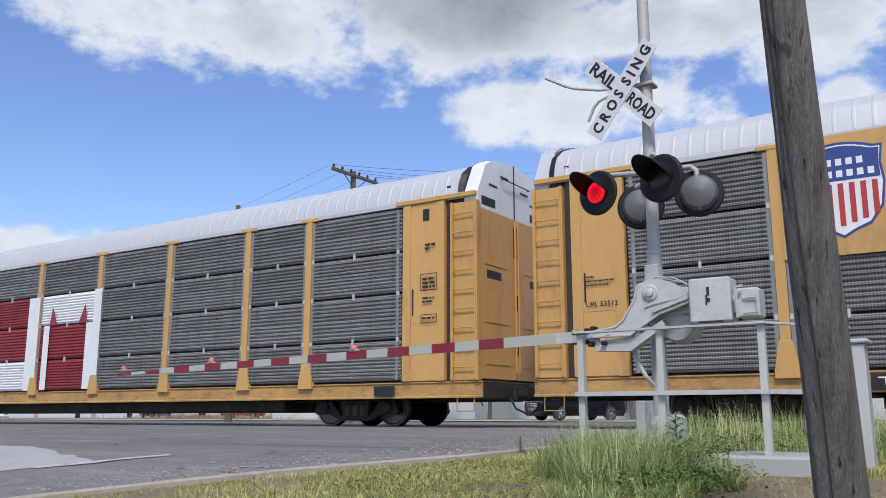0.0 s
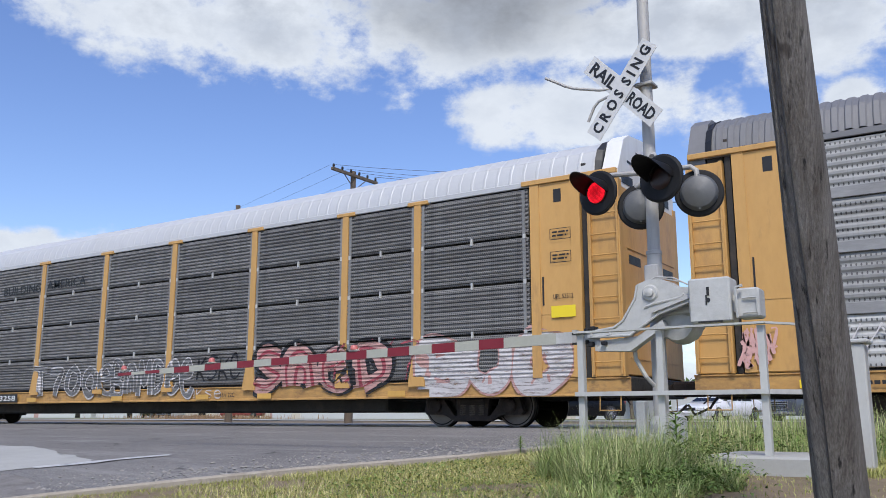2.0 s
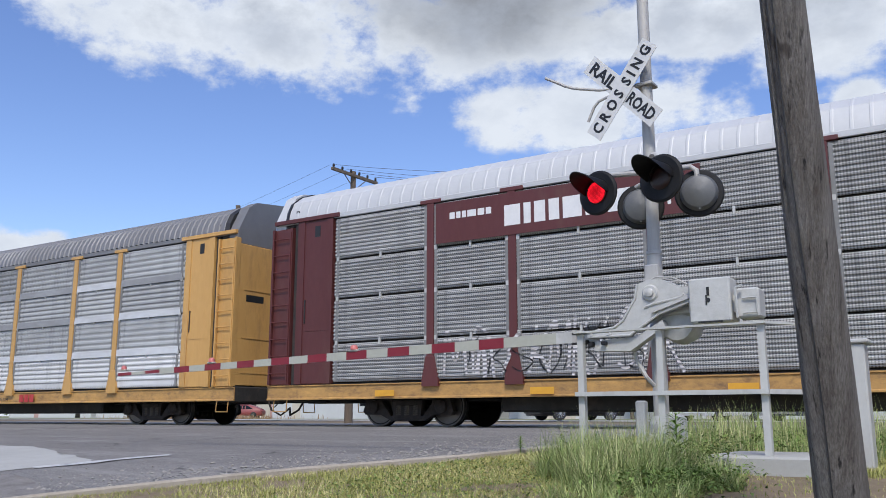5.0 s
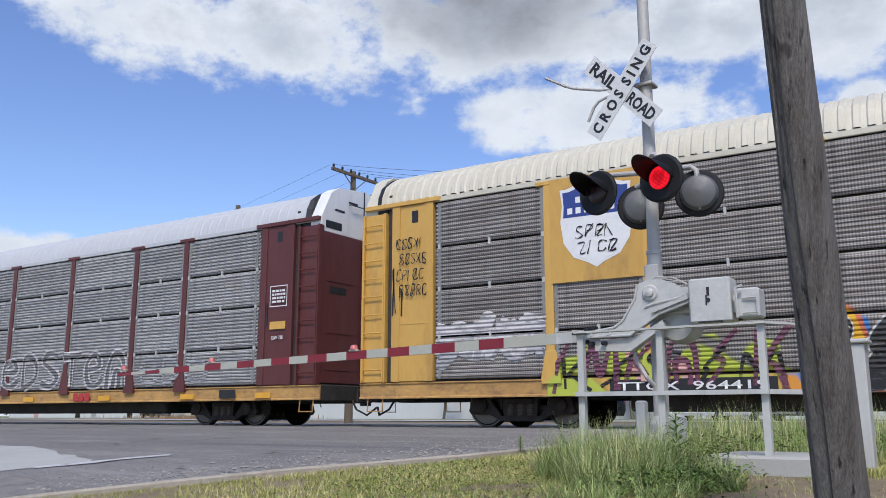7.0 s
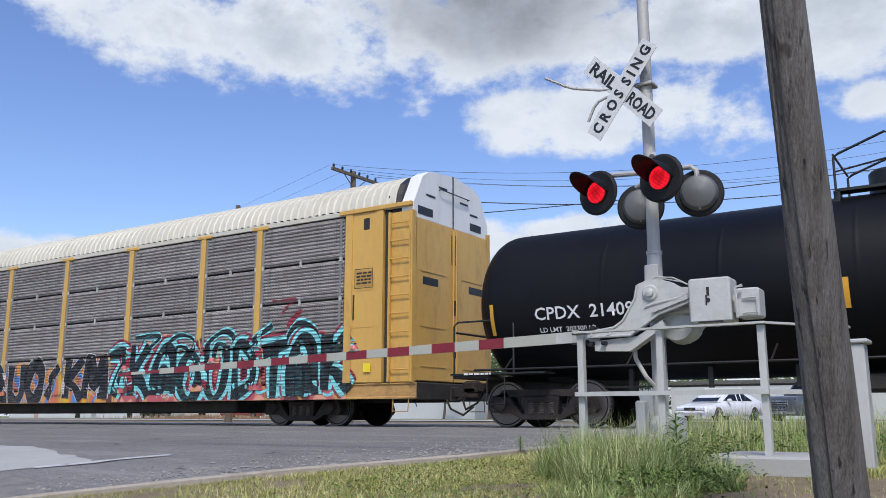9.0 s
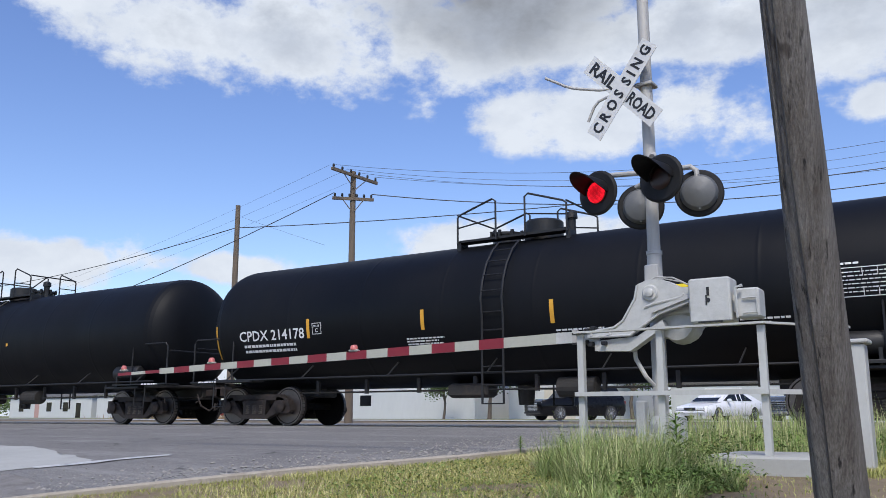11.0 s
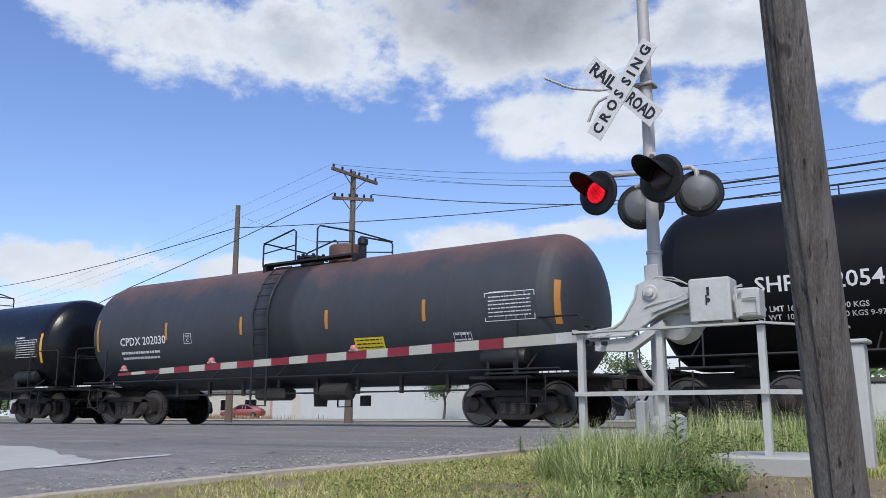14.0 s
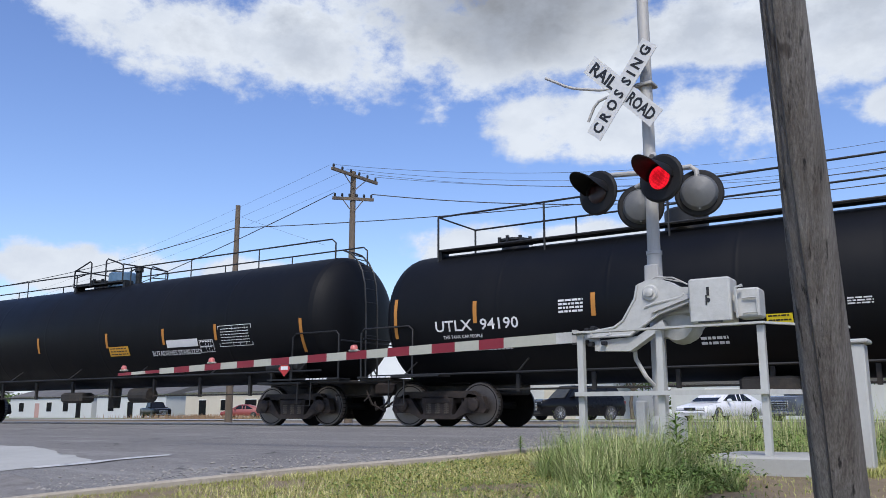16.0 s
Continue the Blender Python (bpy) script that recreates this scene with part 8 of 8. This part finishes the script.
weed_leaves("weeds", "low mixed weeds between slab and track", 4200, lambda r: (r.uniform(-3.6, 1.0), r.uniform(9.6, 12.6)), 0.14, 0.07, 82)
weed_leaves("weeds", "scattered clover-like weeds in the turf", 5200, lambda r: (r.uniform(-5.2, -1.9), r.uniform(4.6, 8.2)), 0.05, 0.035, 83)
weed_leaves("weeds", "low leafy green weeds at the slab", 3600, lambda r: (-2.38 + 0.26 * r.gauss(0, 1), 6.95 + 0.30 * r.gauss(0, 1)), 0.15, 0.05, 80)
weed_leaves("weeds", "leafy green weeds below the mast", 1300, lambda r: (-2.55 + 0.2 * r.gauss(0, 1), 7.7 + 0.2 * r.gauss(0, 1)), 0.26, 0.06, 81)
for cx, cy, h in ((-2.55, 7.75, 0.52), (-5.0, 9.4, 0.2), (-4.6, 9.7, 0.22), (-4.2, 9.8, 0.22)):
    rng = random.Random(int(cx * 100))
    st = Shape()
    for k in range(46):
        a, z = k * 2.4, ground_z(cy) + h * (0.25 + 0.75 * k / 46)
        l = h * 0.42 * (1.1 - 0.5 * k / 46)
        d = Vector((math.cos(a), math.sin(a), 0.55))
        w = Vector((-math.sin(a), math.cos(a), 0)) * l * 0.10
        p = Vector((cx, cy, z))
        st.add([p, p + d * l * 0.5 + w, p + d * l - Vector((0, 0, l * 0.4)), p + d * l * 0.5 - w], [(0, 1, 2, 3)])
    wd = thing("weed_plant", "upright green weed with narrow leaves", "plant", group="weeds by the kerb")
    part("leaf_whorl", st, "weed", wd)
    part("stem", Shape().tube([(cx, cy, ground_z(cy) - 0.03), (cx, cy, ground_z(cy) + h)], 0.006, 5), "weed", wd)

# loose stones on the asphalt shoulder
rng = random.Random(90)
st = Shape()
for _ in range(3600):
    y = 5.0 + 9.3 * rng.random() ** 0.8
    x = kerb_x(y) - abs(rng.gauss(0, 0.95)) - 0.03
    r = 0.007 + 0.021 * rng.random() ** 2.5
    z = ground_z(y) + 0.012 + r * 0.25
    st.add([(x + r * rng.uniform(0.7, 1.2) * a, y + r * rng.uniform(0.7, 1.2) * b2, z + r * c2 * rng.uniform(0.35, 0.7)) for a, b2, c2 in ((1, 0, 0), (0, 1, 0), (-1, 0, 0), (0, -1, 0), (0, 0, 1), (0, 0, -1))],
           [(0, 1, 4), (1, 2, 4), (2, 3, 4), (3, 0, 4), (1, 0, 5), (2, 1, 5), (3, 2, 5), (0, 3, 5)])
tagged(part("gravel", st, "stone"), "loose pale stones scattered on the asphalt shoulder", "gravel", kind="stuff")

# ---- clouds: a far shell of broken cumulus that drifts ----
def cloud_material():
    m = bpy.data.materials.new("cloud")
    m.use_nodes = True
    nt = m.node_tree
    nt.nodes.clear()
    tc = nt.nodes.new("ShaderNodeTexCoord")
    nrm = nt.nodes.new("ShaderNodeVectorMath")
    nrm.operation = "NORMALIZE"
    nt.links.new(tc.outputs["Object"], nrm.inputs[0])
    sep = nt.nodes.new("ShaderNodeSeparateXYZ")
    nt.links.new(nrm.outputs[0], sep.inputs[0])
    az = math_node(nt, "MULTIPLY", math_node(nt, "ARCTAN2", sep.outputs[0], sep.outputs[1]), 57.2958)
    el = math_node(nt, "MULTIPLY", math_node(nt, "ARCSINE", sep.outputs[2]), 57.2958)
    mass = None
    for a, e2, rx, rz in CLOUDS:
        dx = math_node(nt, "MULTIPLY", math_node(nt, "SUBTRACT", az, a), 1 / rx)
        dz = math_node(nt, "MULTIPLY", math_node(nt, "SUBTRACT", el, e2), 1 / rz)
        d = math_node(nt, "SQRT", math_node(nt, "ADD", math_node(nt, "MULTIPLY", dx, dx), math_node(nt, "MULTIPLY", dz, dz)))
        v = math_node(nt, "SUBTRACT", 1.0, d)
        mass = v if mass is None else math_node(nt, "MAXIMUM", mass, v)
    mass = math_node(nt, "MAXIMUM", mass, -0.8)
    def nz(scale, detail, rough, squash):
        mp = nt.nodes.new("ShaderNodeMapping")
        mp.inputs["Scale"].default_value = (1, 1, squash)
        nt.links.new(nrm.outputs[0], mp.inputs[0])
        n = node(nt, "ShaderNodeTexNoise", Scale=scale, Detail=detail, Roughness=rough)
        nt.links.new(mp.outputs[0], n.inputs["Vector"])
        return n.outputs["Fac"]
    n1 = nz(9.0, 9, 0.62, 1.5)
    edge = math_node(nt, "MULTIPLY", math_node(nt, "SUBTRACT", n1, 0.5), 3.1)
    field = math_node(nt, "ADD", mass, edge)
    alpha = nt.nodes.new("ShaderNodeMapRange")
    alpha.interpolation_type = "SMOOTHSTEP"
    alpha.inputs["From Min"].default_value, alpha.inputs["From Max"].default_value = -0.14, 0.44
    nt.links.new(field, alpha.inputs["Value"])
    thick = ramp(nt, math_node(nt, "ADD", field, math_node(nt, "MULTIPLY", math_node(nt, "SUBTRACT", nz(5.0, 6, 0.6, 2.0), 0.5), 1.8)), 0.45, 1.15)
    high = ramp(nt, el, 17.0, 27.0)
    gx = math_node(nt, "MULTIPLY", math_node(nt, "SUBTRACT", az, -29.0), 1 / 12.0)
    gz = math_node(nt, "MULTIPLY", math_node(nt, "SUBTRACT", el, 28.0), 1 / 6.0)
    gloom = math_node(nt, "SUBTRACT", 1.0, math_node(nt, "SQRT", math_node(nt, "ADD", math_node(nt, "MULTIPLY", gx, gx), math_node(nt, "MULTIPLY", gz, gz))), True)
    gloom = math_node(nt, "MULTIPLY", gloom, 1.4, True)
    col = mix_col(nt, math_node(nt, "MULTIPLY", thick, high), (0.93, 1.00, 1.11), (0.56, 0.62, 0.73))
    col = mix_col(nt, math_node(nt, "MULTIPLY", gloom, 0.85), col, (0.27, 0.29, 0.33))
    soft = ramp(nt, nz(16.0, 7, 0.6, 1.6), 0.40, 0.68)
    col = mix_col(nt, math_node(nt, "MULTIPLY", soft, 0.4), col, (0.64, 0.72, 0.87))
    em = nt.nodes.new("ShaderNodeEmission")
    em.inputs["Strength"].default_value = 0.65
    nt.links.new(col, em.inputs["Color"])
    tr = nt.nodes.new("ShaderNodeBsdfTransparent")
    mx = nt.nodes.new("ShaderNodeMixShader")
    nt.links.new(alpha.outputs[0], mx.inputs[0])
    nt.links.new(tr.outputs[0], mx.inputs[1])
    nt.links.new(em.outputs[0], mx.inputs[2])
    out = nt.nodes.new("ShaderNodeOutputMaterial")
    nt.links.new(mx.outputs[0], out.inputs["Surface"])
    return m


# azimuth (negative to the viewer's left of +y), elevation, half widths, all in degrees
CLOUDS = [(-40.0, 1.0, 75.0, 5.5), (-51.8, 24.3, 9.4, 2.9), (-41.9, 24.8, 9.4, 4.0), (-34.0, 25.0, 8.0, 4.4), (-28.3, 25.6, 11.8, 4.9), (-14.9, 24.5, 15.0, 3.0), (-22.6, 19.6, 7.6, 2.7), (-17.7, 19.6, 5.5, 3.2), (-29.2, 19.9, 3.5, 2.6), (-6.4, 22.6, 6.4, 3.5), (-5.4, 18.8, 1.9, 1.6), (-57.5, 25.2, 6.0, 2.3), (-2.7, 26.9, 15.3, 5.4), (-40.5, 31.9, 26.5, 4.9), (-59.4, 9.6, 6.1, 1.5), (-30.9, 11.7, 4.2, 2.2), (-24.8, 12.4, 5.3, 0.9), (-7.6, 8.5, 4.6, 2.0), (-47.3, 9.6, 7.1, 1.1)]
dome = Shape()
rows_, cols = 16, 48
DR = 3000
dome.v = [(DR * math.cos(radians(e2)) * math.sin(radians(a)), DR * math.cos(radians(e2)) * math.cos(radians(a)), DR * math.sin(radians(e2)))
          for e2 in [-1.5 + 51.5 * j / rows_ for j in range(rows_ + 1)] for a in [-115 + 175 * i / cols for i in range(cols + 1)]]
dome.f = [(j * (cols + 1) + i, j * (cols + 1) + i + 1, (j + 1) * (cols + 1) + i + 1, (j + 1) * (cols + 1) + i) for j in range(rows_) for i in range(cols)]
clouds = part("clouds", dome, cloud_material(), smooth=60)
clouds.matrix_basis = pose(0, 0, EYE_Z)
tagged(clouds, "broken white and grey cumulus clouds drifting in a blue sky", "clouds", kind="structure")


# ---- what moves ----
def motions():
    times = [i * 0.1 for i in range(161)]
    for car, x in CARS:
        walk(car, [(t, pose(x - curve_at(t), TRACK_Y, 0)) for t in times])
    for ws, radius, ax in ROLL:
        rows = []
        for i in range(0, 481):
            t = i / 30
            rows.append((t, pose(ax, 0, radius, 0, -math.degrees(curve_at(t) / radius) % 360, 0)))
        walk(ws, rows)
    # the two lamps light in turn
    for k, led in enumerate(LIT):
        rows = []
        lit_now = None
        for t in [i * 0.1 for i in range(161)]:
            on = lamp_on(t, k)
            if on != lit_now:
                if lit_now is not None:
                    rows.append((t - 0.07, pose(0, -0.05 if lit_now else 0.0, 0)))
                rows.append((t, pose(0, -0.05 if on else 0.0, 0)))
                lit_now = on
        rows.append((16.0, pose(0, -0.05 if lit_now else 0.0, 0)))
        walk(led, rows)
    right = Vector((math.cos(radians(YAW)), math.sin(radians(YAW)), 0))
    rows = []
    for t in (0, 4, 8, 12, 16):
        k = (t - 8) / 16
        m = Matrix.Rotation(radians(-2.75 * k), 4, "Z") @ Matrix.Rotation(radians(-0.95 * k), 4, right)
        rows.append((t, Matrix.Translation((0, 0, EYE_Z)) @ m))
    walk(clouds, rows)


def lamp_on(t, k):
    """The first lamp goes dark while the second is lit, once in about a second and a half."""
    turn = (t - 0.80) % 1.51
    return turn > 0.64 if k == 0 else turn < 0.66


motions()
